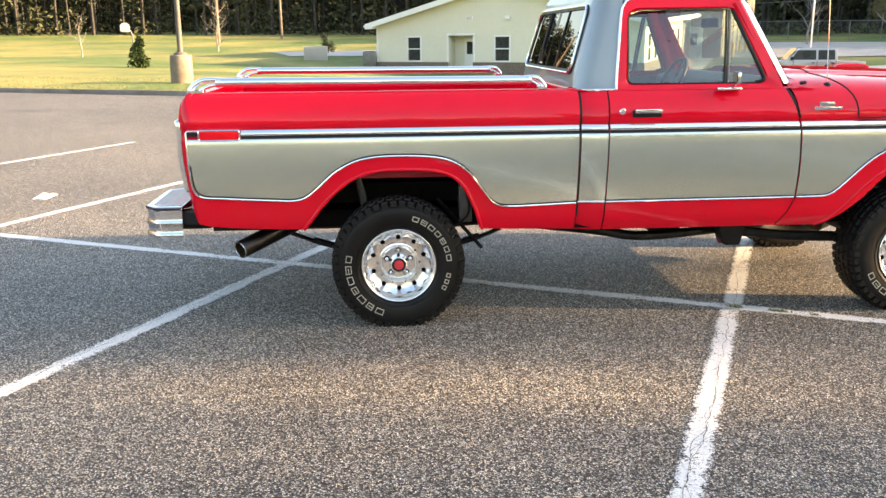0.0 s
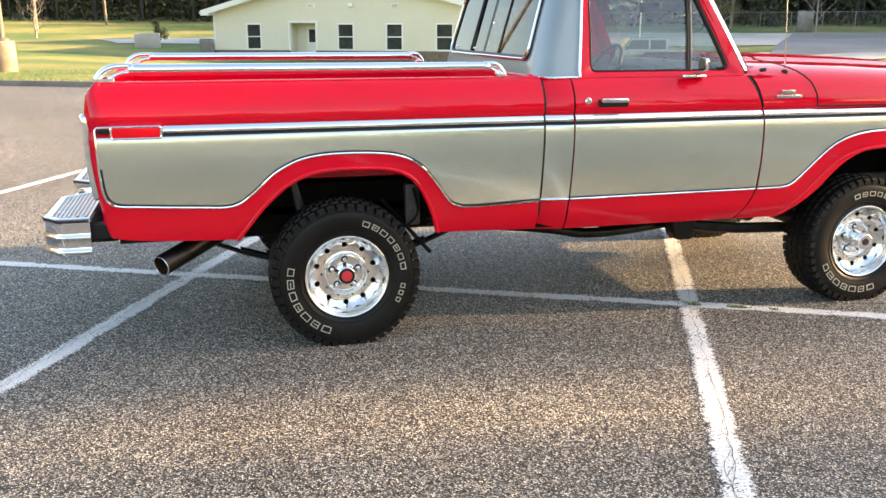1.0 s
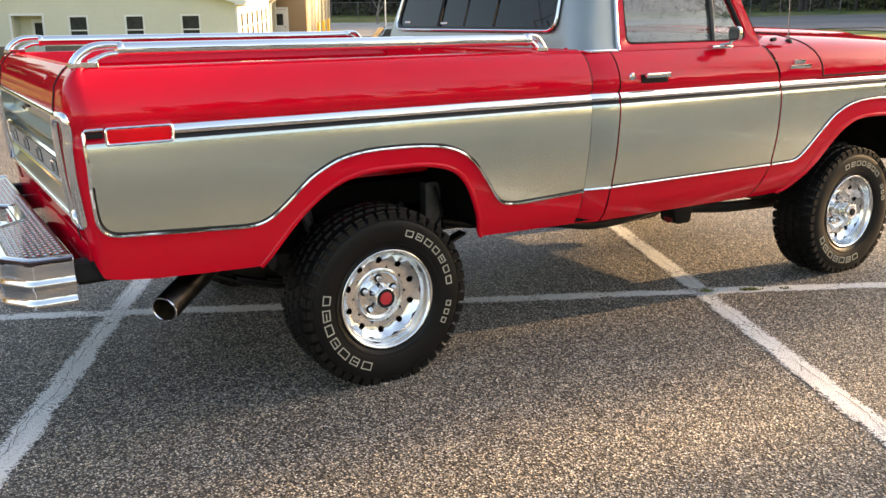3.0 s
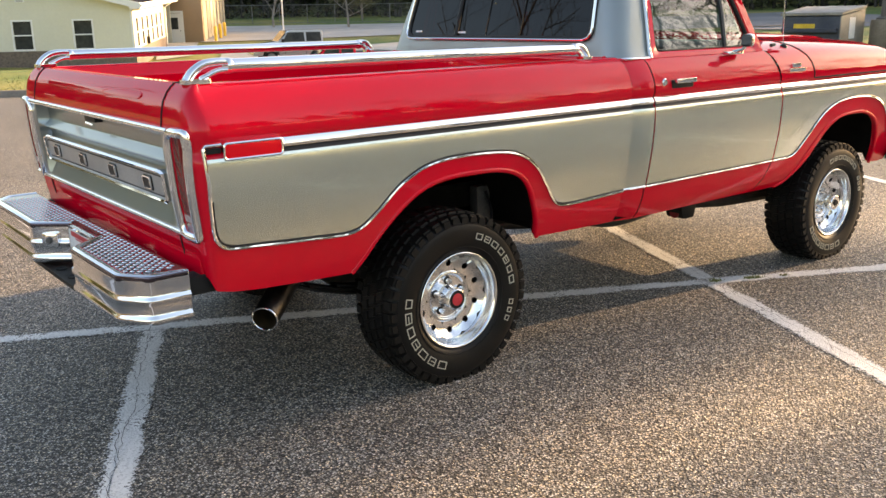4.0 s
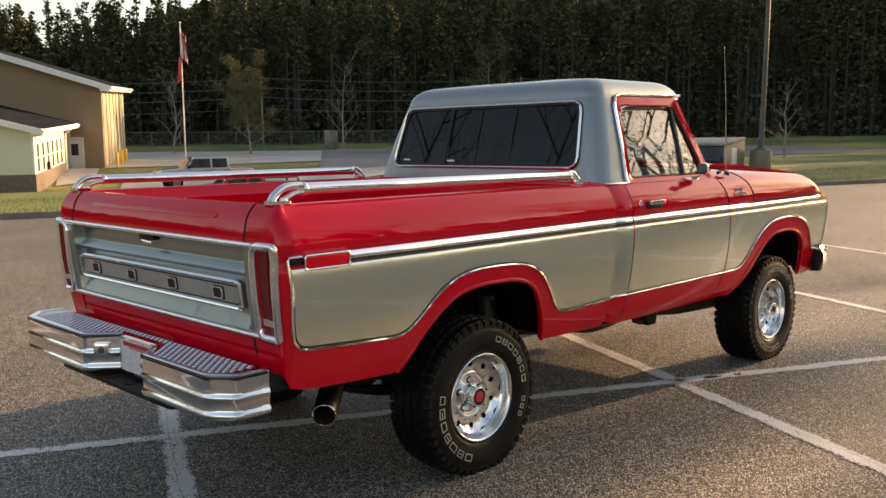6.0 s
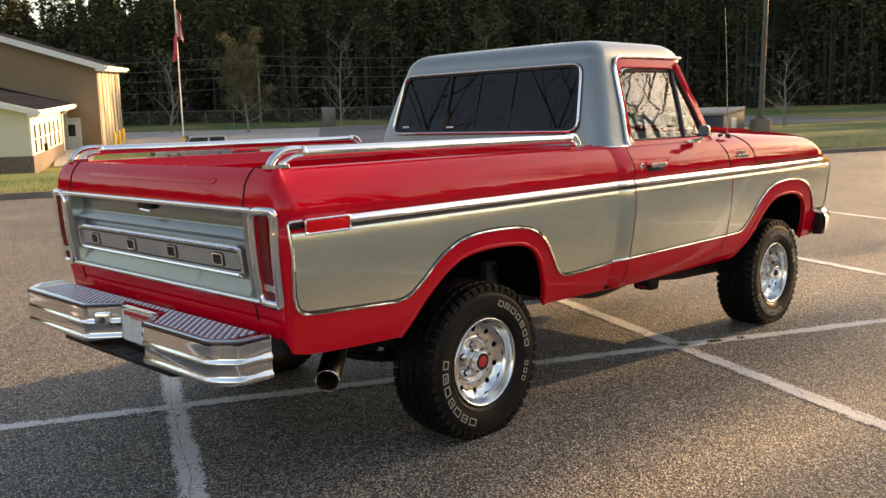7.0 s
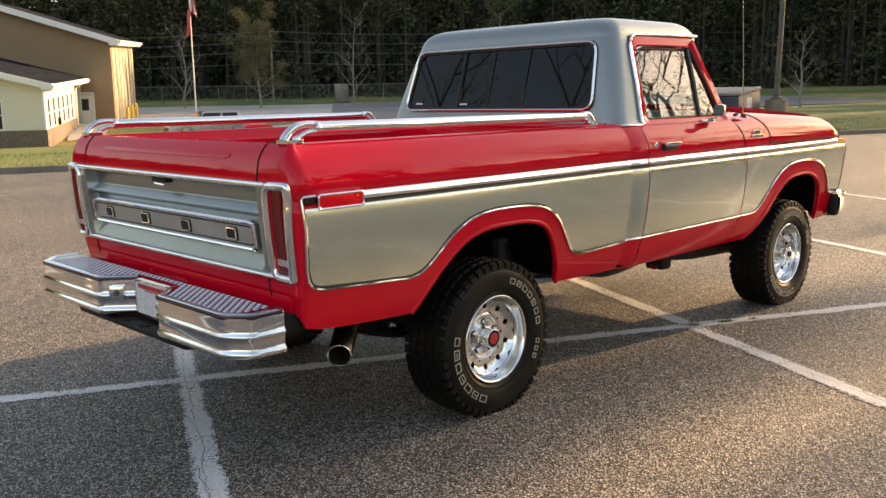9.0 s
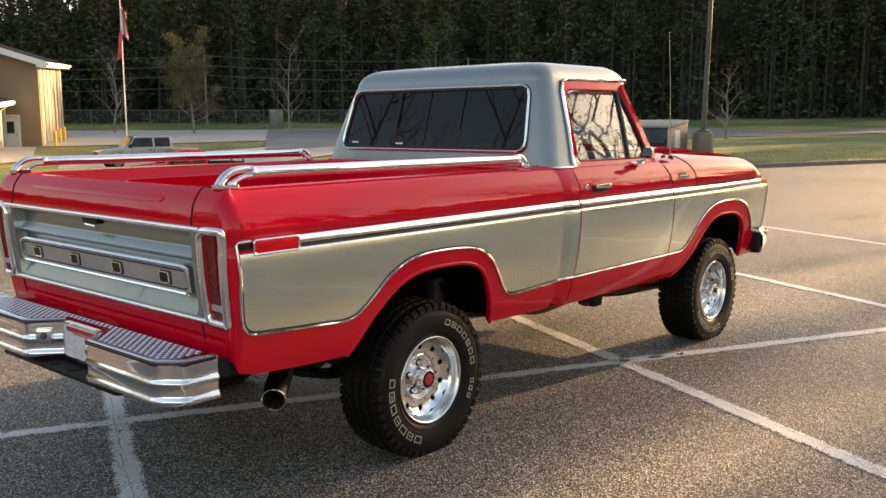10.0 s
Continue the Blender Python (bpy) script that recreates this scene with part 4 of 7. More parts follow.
FENDER_LOW = [(2.14, 0.515), (2.25, 0.514), (2.374, 0.516)] + smooth_line(
    [(2.39, 0.522), (2.45, 0.556), (2.53, 0.645), (2.62, 0.750), (2.70, 0.822), (2.793, 0.868), (2.90, 0.892), (3.02, 0.898), (3.13, 0.892), (3.23, 0.866), (3.31, 0.815), (3.355, 0.745), (3.385, 0.655), (3.405, 0.560)], 3
) + [(3.418, 0.545), (3.52, 0.540), (3.63, 0.545)]
both(side_panel(FENDER_LOW, 1.13, edge_a=lambda z: front_seam(z) - 2.132), "front_fender", RED)
both(Geo().tube(on_side([p for p in FENDER_LOW if 2.37 < p[0] < 3.43], -0.006), 0.0115, 10), "wheel_lip", RED)
FENDER_SILVER = [(2.222, 0.690), (2.30, 0.691), (2.37, 0.692)] + smooth_line(
    [(2.40, 0.697), (2.44, 0.718), (2.50, 0.776), (2.58, 0.858), (2.66, 0.922), (2.763, 0.966), (2.88, 0.985), (3.02, 0.990), (3.16, 0.980), (3.27, 0.955), (3.36, 0.905), (3.43, 0.830), (3.475, 0.760), (3.52, 0.722), (3.60, 0.712)], 3
) + [(3.70, 0.712)]
both(side_panel(FENDER_SILVER, 1.066, edge_a=lambda z: front_seam(z) - 2.2135, out=0.005, flange=0), "silver_insert", SILVER)
both(tuck(Geo().tube(on_side([(x, 0.686) for x in CORNER_X], 0.006), 0.0060, 8)), "lower_moulding", CHROME)
moulding([(1.144, 0.686), (2.207, 0.690)], 0.0060, CHROME, "lower_moulding", 0.006)
moulding(FENDER_SILVER + [(3.712, 0.80), (3.728, 1.05)], 0.0060, CHROME, "lower_moulding", 0.006)
moulding([(x, z + 0.0085) for x, z in FENDER_SILVER], 0.0042, BLACK_TRIM, "moulding_inlay", 0.004)
moulding([(1.144, 0.6945), (2.207, 0.6985)], 0.0042, BLACK_TRIM, "moulding_inlay", 0.004)
belt(0.994, 1.134, tuck)
belt(1.146, 2.194)
belt(2.206, 3.60)
both(rounded_plate(3.60, 3.725, 1.073, 1.106, 0.008, -0.965, -0.998), "marker_lamp", AMBER_LENS, label="amber front marker lamp", bevel=0.003)

# --- cowl, hood and nose: one section swept forward, dropping at the front
NOSE = [(1.13, 0.004), (1.15, 0.003), (1.18, 0.008), (1.215, 0.022), (1.25, 0.047), (1.28, 0.085), (1.302, 0.130), (1.318, 0.19)]
TOPC = [(-0.76, 1.328), (-0.68, 1.337), (-0.56, 1.346), (-0.50, 1.350), (-0.47, 1.362), (-0.43, 1.367), (-0.25, 1.376), (0.0, 1.380)]


def hood_row(x):
    k = max(0.0, (x - 3.40) / 0.335)
    drop = k ** 3.2
    fall = 0.055 * max(0.0, (x - 2.4) / 1.3) ** 1.5
    pts = [(-1.0 + d + 0.05 * drop, z) for z, d in NOSE] + TOPC
    return [(x, y, 1.125 + (z - fall * min(1, (z - 1.13) / 0.2) - 1.125) * (1 - drop * 0.98)) for y, z in pts]


xs = list(np.linspace(2.25, 2.45, 6)) + list(np.linspace(2.53, 3.40, 14)) + list(np.linspace(3.44, 3.735, 12))
rows = [hood_row(x) for x in xs]
rows = [r + [(x, -y, z) for x, y, z in r[-2::-1]] for r in rows]
Geo().grid(rows).ob("hood", RED, truck, "red hood reflecting the low sun", angle=50)
both(Geo().grid([[hood_row(2.202 - 0.0065 * k + (0.048 + 0.0065 * k) * q)[k] for k in range(9)] for q in (0, 0.25, 0.5, 0.75, 1)]), "cowl_side", RED)
cut = [hood_row(2.46 + 0.07 * t)[k] for k, t in ((0, 0.9), (1, 0.9), (2, 0.86), (3, 0.78), (4, 0.62), (5, 0.40), (6, 0.2), (7, 0.05))]
back = [hood_row(2.46)[k] for k in range(8, 16)]
both(Geo().tube(cut + back, 0.0045, 6), "seam", GAP)
both(Geo().tube([(x, y, z - 0.003) for x, y, z in (hood_row(q)[0] for q in np.linspace(2.53, 3.70, 20))], 0.004, 6), "seam", GAP)
# nose below the hood line, grille and front bumper
for s in (1, -1):
    g = Geo()
    g.grid([[(3.63, s * -0.95, z), (3.70 if z > 0.7 else 3.66, s * -0.90, z), (3.735 if z > 0.75 else 3.67, s * -0.84, z)] for z in (0.545, 0.65, 0.75, 0.9, 1.05, 1.128)])
    g.grid([[(3.63, s * (side_y(z)), z), (3.63 + 0.075 * min(1, max(0, (z - 0.6) / 0.3)), s * (side_y(z) + 0.018), z), (3.735 if z > 0.75 else 3.67, s * -0.90, z)] for z in (0.545, 0.62, 0.70, 0.8, 0.9, 1.0, 1.06, 1.10, 1.128)])
    g.ob("front_corner", SILVER, truck)
g = Geo().box((3.60, -0.88, 0.72), (3.71, 0.88, 1.12))
grille = g.ob("grille", BLACK_TRIM, truck, "black front grille", bevel=0.006)
for k in range(5):
    Geo().box((3.708, -0.55, 0.77 + k * 0.068), (3.724, 0.55, 0.79 + k * 0.068)).ob("slat", CHROME, grille, bevel=0.003)
for s in (1, -1):
    Geo().lathe([(0, 0.02), (0.06, 0.016), (0.09, 0.0), (0.1, -0.02)], 24, "x", (3.715, s * 0.70, 0.93)).ob("headlight", CLEAR_LENS, grille, "round headlight")
prof = [(0.735, -0.02), (0.73, 0.02), (0.68, 0.045), (0.61, 0.045), (0.56, 0.02), (0.552, -0.02)]
path = [(3.60, -0.985), (3.70, -0.97), (3.775, -0.86), (3.79, 0.0), (3.775, 0.86), (3.70, 0.97), (3.60, 0.985)]
g = Geo().grid([[(x + o * (0.3 if abs(y) > 0.9 else 1), y + (math.copysign(o, y) if abs(y) > 0.9 else 0), z) for z, o in prof] for x, y in path])
fb = g.ob("front_bumper", CHROME, truck, "chrome front bumper")
both(Geo().prism([(3.56, 0.555), (3.63, 0.555), (3.685, 0.60), (3.74, 0.675), (3.74, 0.70), (3.60, 0.705)], -1.015, -0.95, lambda u, v, w: (u, w, v)), "bumper_guard", BLACK_TRIM, fb, bevel=0.008)
both(Geo().box((3.62, -1.02, 0.702), (3.745, -0.95, 0.716)), "guard_cap", CHROME, fb, bevel=0.004)
both(Geo().box((2.50, -0.585, 0.625), (3.40, -0.535, 0.675)), "radius_arm", STEEL, bevel=0.01)
arch = [p for p in FENDER_LOW if 2.39 <= p[0] <= 3.42]
g = Geo().grid([[(x, side_y(z) + 0.03, z + 0.004) for x, z in arch], [(x, -0.86, z + 0.05) for x, z in arch], [(x, -0.52, z + 0.05) for x, z in arch]])
g.fan([(2.36, -0.52, 0.45)] + [(x, -0.52, z + 0.05) for x, z in arch] + [(3.44, -0.52, 0.45)])
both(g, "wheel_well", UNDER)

# --- greenhouse
def green_y(z, out=0.0):
    """The cab side above the belt, leaning in."""
    return -float(np.interp(z, [1.28, 1.31, 1.50, 1.70, 1.78], [0.925, 0.905, 0.857, 0.795, 0.765])) - out


def back_x(z, out=0.0):
    return float(np.interp(z, [1.28, 1.36, 1.74, 1.80], [0.968, 0.980, 1.090, 1.115])) - out


# shoulder between the body side and the greenhouse
g = Geo().grid([[(x, side_y(1.288), 1.288), (x, -0.915, 1.290), (x, green_y(1.30) + 0.012, 1.296)] for x in np.linspace(0.985, 2.30, 10)])
both(g, "belt_ledge", RED)
# silver pillars, wrapping from the door opening round to the back window


def pillar_col(a, b):
    """A column of the rear pillar: a runs from the door edge (0) by the corner (1) to the back window (2)."""
    col = []
    for z in (1.287, 1.32, 1.38, 1.45, 1.52, 1.60, 1.68, 1.74, 1.762):
        y, xb = green_y(min(z, 1.78)), back_x(z)
        door = float(np.interp(z, [1.28, 1.70, 1.81], [1.190, 1.235, 1.262]))
        r = 0.10
        if a <= 1:
            x = door + (xb + r - door) * a
            col.append((x, y, z))
        elif a <= 2:
            t = (a - 1) * math.pi / 2
            col.append((xb + r - r * math.sin(t), y + r - r * math.cos(t), z))
        else:
            col.append((xb, y + r + (a - 2) * (-0.60 - (y + r)), z))
    return col


g = Geo().grid([pillar_col(a, 0) for a in (0, 0.5, 1, 1.2, 1.4, 1.6, 1.8, 2.0, 2.5, 3.0)])
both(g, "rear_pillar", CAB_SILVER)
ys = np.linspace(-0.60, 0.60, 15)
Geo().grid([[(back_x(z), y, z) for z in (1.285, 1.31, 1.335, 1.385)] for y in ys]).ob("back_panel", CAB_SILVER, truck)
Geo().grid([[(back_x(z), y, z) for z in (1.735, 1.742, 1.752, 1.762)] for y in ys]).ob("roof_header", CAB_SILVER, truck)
Geo().box((0.975, -0.90, 0.60), (0.985, 0.90, 1.287)).ob("cab_back", RED, truck)

# roof: rolls up from the pillars and the back with a soft edge, then a slight crown
ROOF_Z, ROOF_Y = 1.762, 0.7705


def roof_ring(inset, z):
    xb, xf, yy, r = back_x(ROOF_Z), 2.000, ROOF_Y, 0.10
    half, cx = (xf - xb) / 2, (xf + xb) / 2
    pts = []
    for a in np.linspace(0, math.pi / 2, 9):
        pts.append((xb + r - r * math.sin(a), -(yy - r + r * math.cos(a))))
    pts += [(xb, y) for y in np.linspace(-0.66, 0.66, 13)[1:-1]]
    pts += [(x, -y) for x, y in pts[8::-1]]
    pts += [(x, yy) for x in np.linspace(xb + r, xf - 0.06, 9)[1:]]
    pts += [(xf - 0.02, yy - 0.015)] + [(xf + 0.035 * (1 - (y / yy) ** 2), y) for y in np.linspace(yy - 0.05, 0.05 - yy, 12)] + [(xf - 0.02, 0.015 - yy)]
    pts += [(x, -yy) for x in np.linspace(xf - 0.06, xb + r, 9)[:-1]]
    return [(cx + (x - cx) * (1 - inset / half), y * (1 - inset / yy), z) for x, y in pts]


rings = [roof_ring(0.115 * (1 - math.cos(a)) + 0.012 * math.sin(a), ROOF_Z + 0.108 * math.sin(a)) for a in np.linspace(0, math.pi / 2 * 0.94, 10)]
last = rings[-1]
mid = (sum(p[0] for p in last) / len(last), 0.0)
for k in (0.92, 0.8, 0.6, 0.4, 0.2, 0.02):
    rings.append([(mid[0] + (x - mid[0]) * k, y * k, z + 0.022 * (1 - k ** 2.4)) for x, y, z in last])
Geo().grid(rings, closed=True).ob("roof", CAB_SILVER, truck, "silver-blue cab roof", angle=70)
Geo().fan([(x, y, 1.768) for x, y, z in roof_ring(0.02, 0)]).ob("headliner", CLOTH, truck)

# red door frames with their windows
def on_green(p, out=0.0):
    return (p[0], green_y(p[1], out), p[1])


frame_out = round_poly([(1.196, 1.288), (1.238, 1.700), (1.285, 1.766), (1.905, 1.772), (2.128, 1.288)], [0.01, 0.06, 0.05, 0.03, 0.02], 6)
glass_all = round_poly([(1.262, 1.318), (1.276, 1.675), (1.315, 1.706), (1.858, 1.710), (2.035, 1.318)], [0.03, 0.05, 0.03, 0.02, 0.055], 6)
vent_cut = lambda z: 1.797 + 0.030 * (z - 1.318) / 0.39
for s, door in zip((1, -1), door_pair):
    flip = lambda g: g if s > 0 else g.mirrored()
    a, b = resample(frame_out, 120), resample(glass_all, 120)
    near = [((p[0] * 0.25 + q[0] * 0.75), (p[1] * 0.25 + q[1] * 0.75)) for p, q in zip(a, b)]
    g = Geo().grid([[on_green(p, -0.03) for p in a], [on_green(p, 0.004) for p in a], [on_green(p, 0.006) for p in near], [on_green(p, -0.012) for p in b], [on_green(p, -0.035) for p in b]], closed=True)
    flip(g).ob("window_frame", RED, door, "red window frame", angle=45)
    g = Geo().tube([on_green(p, -0.008) for p in b], 0.006, 6, closed=True)
    flip(g).ob("window_seal", BLACK_TRIM, door)
    # thicker rubber round the front of the vent pane
    lip = smooth_line([(1.862, 1.704), (1.95, 1.505), (2.016, 1.360), (2.012, 1.331), (1.975, 1.322)], 5)
    flip(Geo().tube([on_green(p, -0.006) for p in lip], 0.011, 8)).ob("vent_seal", BLACK_TRIM, door)
    flip(Geo().tube([on_green((vent_cut(z), z), -0.004) for z in (1.318, 1.5, 1.708)], 0.0065, 8)).ob("vent_post", BLACK_TRIM, door)
    flip(Geo().tube([on_green((vent_cut(z) + 0.017, z), -0.004) for z in (1.318, 1.5, 1.706)], 0.0085, 8)).ob("vent_post", STEEL, door, "weathered steel vent post")
    main = round_poly([(1.262, 1.318), (1.276, 1.675), (1.315, 1.706), (vent_cut(1.706), 1.706), (vent_cut(1.318), 1.318)], [0.02, 0.04, 0.03, 0.01, 0.01], 4)
    vent = round_poly([(vent_cut(1.318), 1.318), (vent_cut(1.706), 1.706), (1.856, 1.706), (2.030, 1.318)], [0.01, 0.01, 0.01, 0.05], 4)
    for name, loop in (("window_pane", main), ("vent_pane", vent)):
        c = (sum(p[0] for p in loop) / len(loop), sum(p[1] for p in loop) / len(loop))
        loop = resample(loop, 48)
        rings = [[on_green((c[0] + (p[0] - c[0]) * k, c[1] + (p[1] - c[1]) * k), -0.010) for p in loop] for k in (1, 0.66, 0.33, 0.02)]
        flip(Geo().grid(rings, closed=True)).ob(name, GLASS, door, "clear window glass", face=(0, -s, 0)).visible_shadow = False
    # bright drip moulding round the opening
    drip = [on_green(p, 0.010) for p in smooth_line([(1.188, 1.290), (1.205, 1.45), (1.232, 1.68), (1.250, 1.735), (1.295, 1.772), (1.40, 1.780), (1.70, 1.782), (1.96, 1.784)], 4)]
    flip(Geo().tube(drip, 0.009, 8)).ob("drip_moulding", CHROME, truck)
    flip(Geo().tube([on_green(p, 0.008) for p in ((1.285, 1.690), (1.34, 1.706), (1.60, 1.712), (1.84, 1.712))], 0.008, 6)).ob("window_visor", CHROME, door)
    # sill moulding under the silver pillar
    line = [pillar_col(a, 0)[0] for a in (0, 0.5, 1, 1.2, 1.4, 1.6, 1.8, 2.0, 2.5, 3.0)]
    flip(Geo().tube([(x, y, z + 0.004) for x, y, z in line] + [(back_x(1.29), 0.0, 1.291)], 0.0075, 8)).ob("belt_moulding", CHROME, truck)
    # mirror
    stem = flip(Geo().tube([(1.80, -0.955, 1.296), (1.81, -1.00, 1.305), (1.82, -1.025, 1.335)], 0.008, 8)).ob("door_mirror", CHROME, truck, "small chrome door mirror")
    flip(Geo().prism(round_poly([(1.73, -0.985), (1.87, -0.975), (1.87, -0.925), (1.73, -0.935)], 0.015), 1.284, 1.298, lambda u, v, w: (u, v, w))).ob("mirror_base", CHROME, stem, bevel=0.004)
    head = round_poly([(-1.058, 1.318), (-0.994, 1.318), (-0.994, 1.385), (-1.058, 1.385)], 0.02)
    flip(Geo().prism(head, 1.806, 1.828, lambda u, v, w: (w, u, v))).ob("mirror_head", CHROME, stem, bevel=0.008)
    flip(Geo().prism([(u * 0.9 - 0.1026, v * 0.9 + 0.136) for u, v in head], 1.802, 1.805, lambda u, v, w: (w, u, v))).ob("mirror_glass", glass("mirror", (0.1, 0.12, 0.14), 0.2, 0.28), stem, smooth=False)

# back window: tinted sliding glass in a black gasket with a bright ring
bw = round_poly([(-0.745, 1.372), (0.745, 1.372), (0.700, 1.742), (-0.700, 1.742)], 0.065, 7)


def on_back(p, out=0.0):
    return (back_x(p[1], out), p[0], p[1])


scaled = lambda k, e: [(p[0] * k, 1.557 + (p[1] - 1.557) * e) for p in bw]
back_window = Geo().grid([[on_back(p, w) for p in resample(q, 120)] for q, w in ((scaled(1.005, 1.02), 0.0), (scaled(1.0, 1.0), 0.014), (scaled(0.968, 0.89), 0.012), (scaled(0.962, 0.88), -0.006))], closed=True).ob("back_window", BLACK_TRIM, truck, "dark tinted sliding back window", angle=50)
Geo().tube([on_back(p, 0.014) for p in resample(scaled(0.998, 0.985), 120)], 0.0068, 8, closed=True).ob("window_ring", CHROME, back_window)
inner_w = resample(scaled(0.965, 0.885), 96)
Geo().grid([[on_back((p[0] * k, 1.557 + (p[1] - 1.557) * k), 0.004) for p in inner_w] for k in (1, 0.7, 0.4, 0.02)], closed=True).ob("window_pane", TINTED, back_window, "dark tinted glass", face=(-1, 0, 0.3)).visible_shadow = False
for y, r in ((0.275, 0.011), (0.03, 0.0025), (-0.24, 0.004)):
    Geo().tube([on_back((y, 1.395), 0.008), on_back((y, 1.722), 0.008)], r, 8).ob("window_bar", BLACK_TRIM, back_window)
for y0, y1, z in ((0.60, 0.655, 1.410), (0.20, 0.26, 1.405)):
    Geo().prism([(y0, z), (y1, z), (y1, z + 0.010), (y0, z + 0.010)], 0.006, 0.008, lambda u, v, w: on_back((u, v), w)).ob("sticker", WHITE_CARD, back_window, smooth=False)

# windscreen and its pillars
ws = lambda u, k: (2.265 - 0.245 * k - 0.06 * u * u, u * (0.80 - 0.08 * k), 1.325 + 0.435 * k)
Geo().grid([[ws(u, k) for k in (0, 0.5, 1)] for u in np.linspace(-1, 1, 17)]).ob("windscreen", GLASS, truck, "clear windscreen", face=(1, 0, 0.5)).visible_shadow = False
for s in (1, -1):
    # broad bright moulding beside the glass, over the red pillar
    rows = []
    for k in (-0.03, 0.2, 0.4, 0.6, 0.8, 1.0):
        a, b = Vector((2.130 - 0.222 * k, 0.892 - 0.110 * k, 1.325 + 0.435 * k)), Vector(ws(1, k))
        rows.append([(*(p.x + 0.010 * e, s * -(p.y + 0.008 * e)), p.z) for p, e in ((a.lerp(b, q), math.sin(math.pi * q)) for q in (0, 0.15, 0.4, 0.7, 1.0))])
    Geo().grid(rows).ob("screen_moulding", CHROME, truck, "broad bright windscreen moulding", angle=60)
    Geo().tube([(2.105, s * -0.868, 1.30), (2.007, s * -0.828, 1.50), (1.882, s * -0.770, 1.745)], 0.034, 8).ob("front_pillar", RED, truck)
Geo().grid([[(2.04, y, 1.285), (2.18, y, 1.305), (2.27 - 0.05 * (y / 0.8) ** 2, y, 1.332)] for y in np.linspace(-0.86, 0.86, 9)]).ob("cowl_top", RED, truck)
both(Geo().tube([(2.225, -0.90, 1.312), (2.255, -0.90, 1.316)], 0.010, 8), "cowl_knob", BLACK_TRIM)
# aerial
mast = Geo().lathe([(0.0, 0.016), (0.012, 0.014), (0.022, 0.004), (0.024, -0.01)], 16, "z", (2.395, -0.868, 1.298)).ob("aerial", BLACK_TRIM, truck, "thin whip aerial on a black base")
Geo().tube([(2.395, -0.868, 1.305), (2.37, -0.868, 1.75), (2.335, -0.868, 2.10)], [0.0036, 0.0030, 0.0022], 6).ob("whip", CHROME, mast)
# maker's badge on the cowl side, as plain raised bars
badge = rounded_plate(2.270, 2.425, 1.172, 1.190, 0.003, side_y(1.18) - 0.001, side_y(1.18) - 0.008).ob("badge", CHROME, truck, "chrome badge of plain raised bars", bevel=0.001)
rounded_plate(2.300, 2.385, 1.194, 1.215, 0.003, side_y(1.20) - 0.001, side_y(1.20) - 0.008).ob("badge_bar", CHROME, badge, bevel=0.001)

# --- inside the cab
bench = Geo().prism(round_poly([(1.20, 0.86), (1.75, 0.86), (1.75, 0.98), (1.20, 0.95)], 0.04), -0.72, 0.72, lambda u, v, w: (u, w, v)).ob("bench_seat", CLOTH, truck, "dark bench seat", bevel=0.01)
Geo().prism(round_poly([(1.12, 0.90), (1.27, 0.92), (1.19, 1.36), (1.08, 1.36)], 0.04), -0.70, 0.70, lambda u, v, w: (u, w, v)).ob("seat_back", CLOTH, bench, bevel=0.01)
Geo().prism(round_poly([(1.92, 0.95), (2.17, 0.95), (2.19, 1.338), (2.10, 1.345), (1.95, 1.30)], 0.03), -0.80, 0.80, lambda u, v, w: (u, w, v)).ob("dashboard", CLOTH, truck, bevel=0.01)
m = Matrix.Translation((1.92, 0.40, 1.25)) @ Matrix.Rotation(radians(-62), 4, "Y")
wheel = Geo().tube([tuple(m @ Vector((0.19 * math.cos(t), 0.19 * math.sin(t), 0))) for t in np.linspace(0, math.tau, 36, endpoint=False)], 0.012, 8, closed=True).ob("steering_wheel", BLACK_TRIM, truck, "thin black steering wheel")
Geo().tube([tuple(m @ Vector(p)) for p in ((-0.19, 0, 0), (0, 0, -0.03), (0.19, 0, 0))], 0.012, 6).ob("spoke", BLACK_TRIM, wheel)
Geo().tube([tuple(m @ Vector((0, 0, -0.03))), (2.1, 0.40, 1.12)], 0.025, 8).ob("column", BLACK_TRIM, wheel)
both(Geo().box((1.16, -0.885, 0.60), (2.10, -0.86, 1.285)), "door_lining", CLOTH)
Geo().prism(round_poly([(-0.13, 1.62), (0.13, 1.62), (0.13, 1.68), (-0.13, 1.68)], 0.02), 2.02, 2.04, lambda u, v, w: (w, u, v)).ob("inside_mirror", BLACK_TRIM, truck, bevel=0.004)

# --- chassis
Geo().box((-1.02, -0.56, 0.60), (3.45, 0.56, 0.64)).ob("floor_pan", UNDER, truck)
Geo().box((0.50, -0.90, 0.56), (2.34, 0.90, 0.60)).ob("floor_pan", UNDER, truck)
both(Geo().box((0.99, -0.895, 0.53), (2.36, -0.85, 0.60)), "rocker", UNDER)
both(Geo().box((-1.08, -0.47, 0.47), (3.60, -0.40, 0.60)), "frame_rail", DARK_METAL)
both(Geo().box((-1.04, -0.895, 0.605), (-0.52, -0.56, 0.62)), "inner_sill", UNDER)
g = Geo().tube([(0, -0.70, 0.35), (0, -0.2, 0.35), (0, 0.2, 0.35), (0, 0.70, 0.35)], [0.045, 0.05, 0.05, 0.045], 12)
axle = g.ob("rear_axle", DARK_METAL, truck)
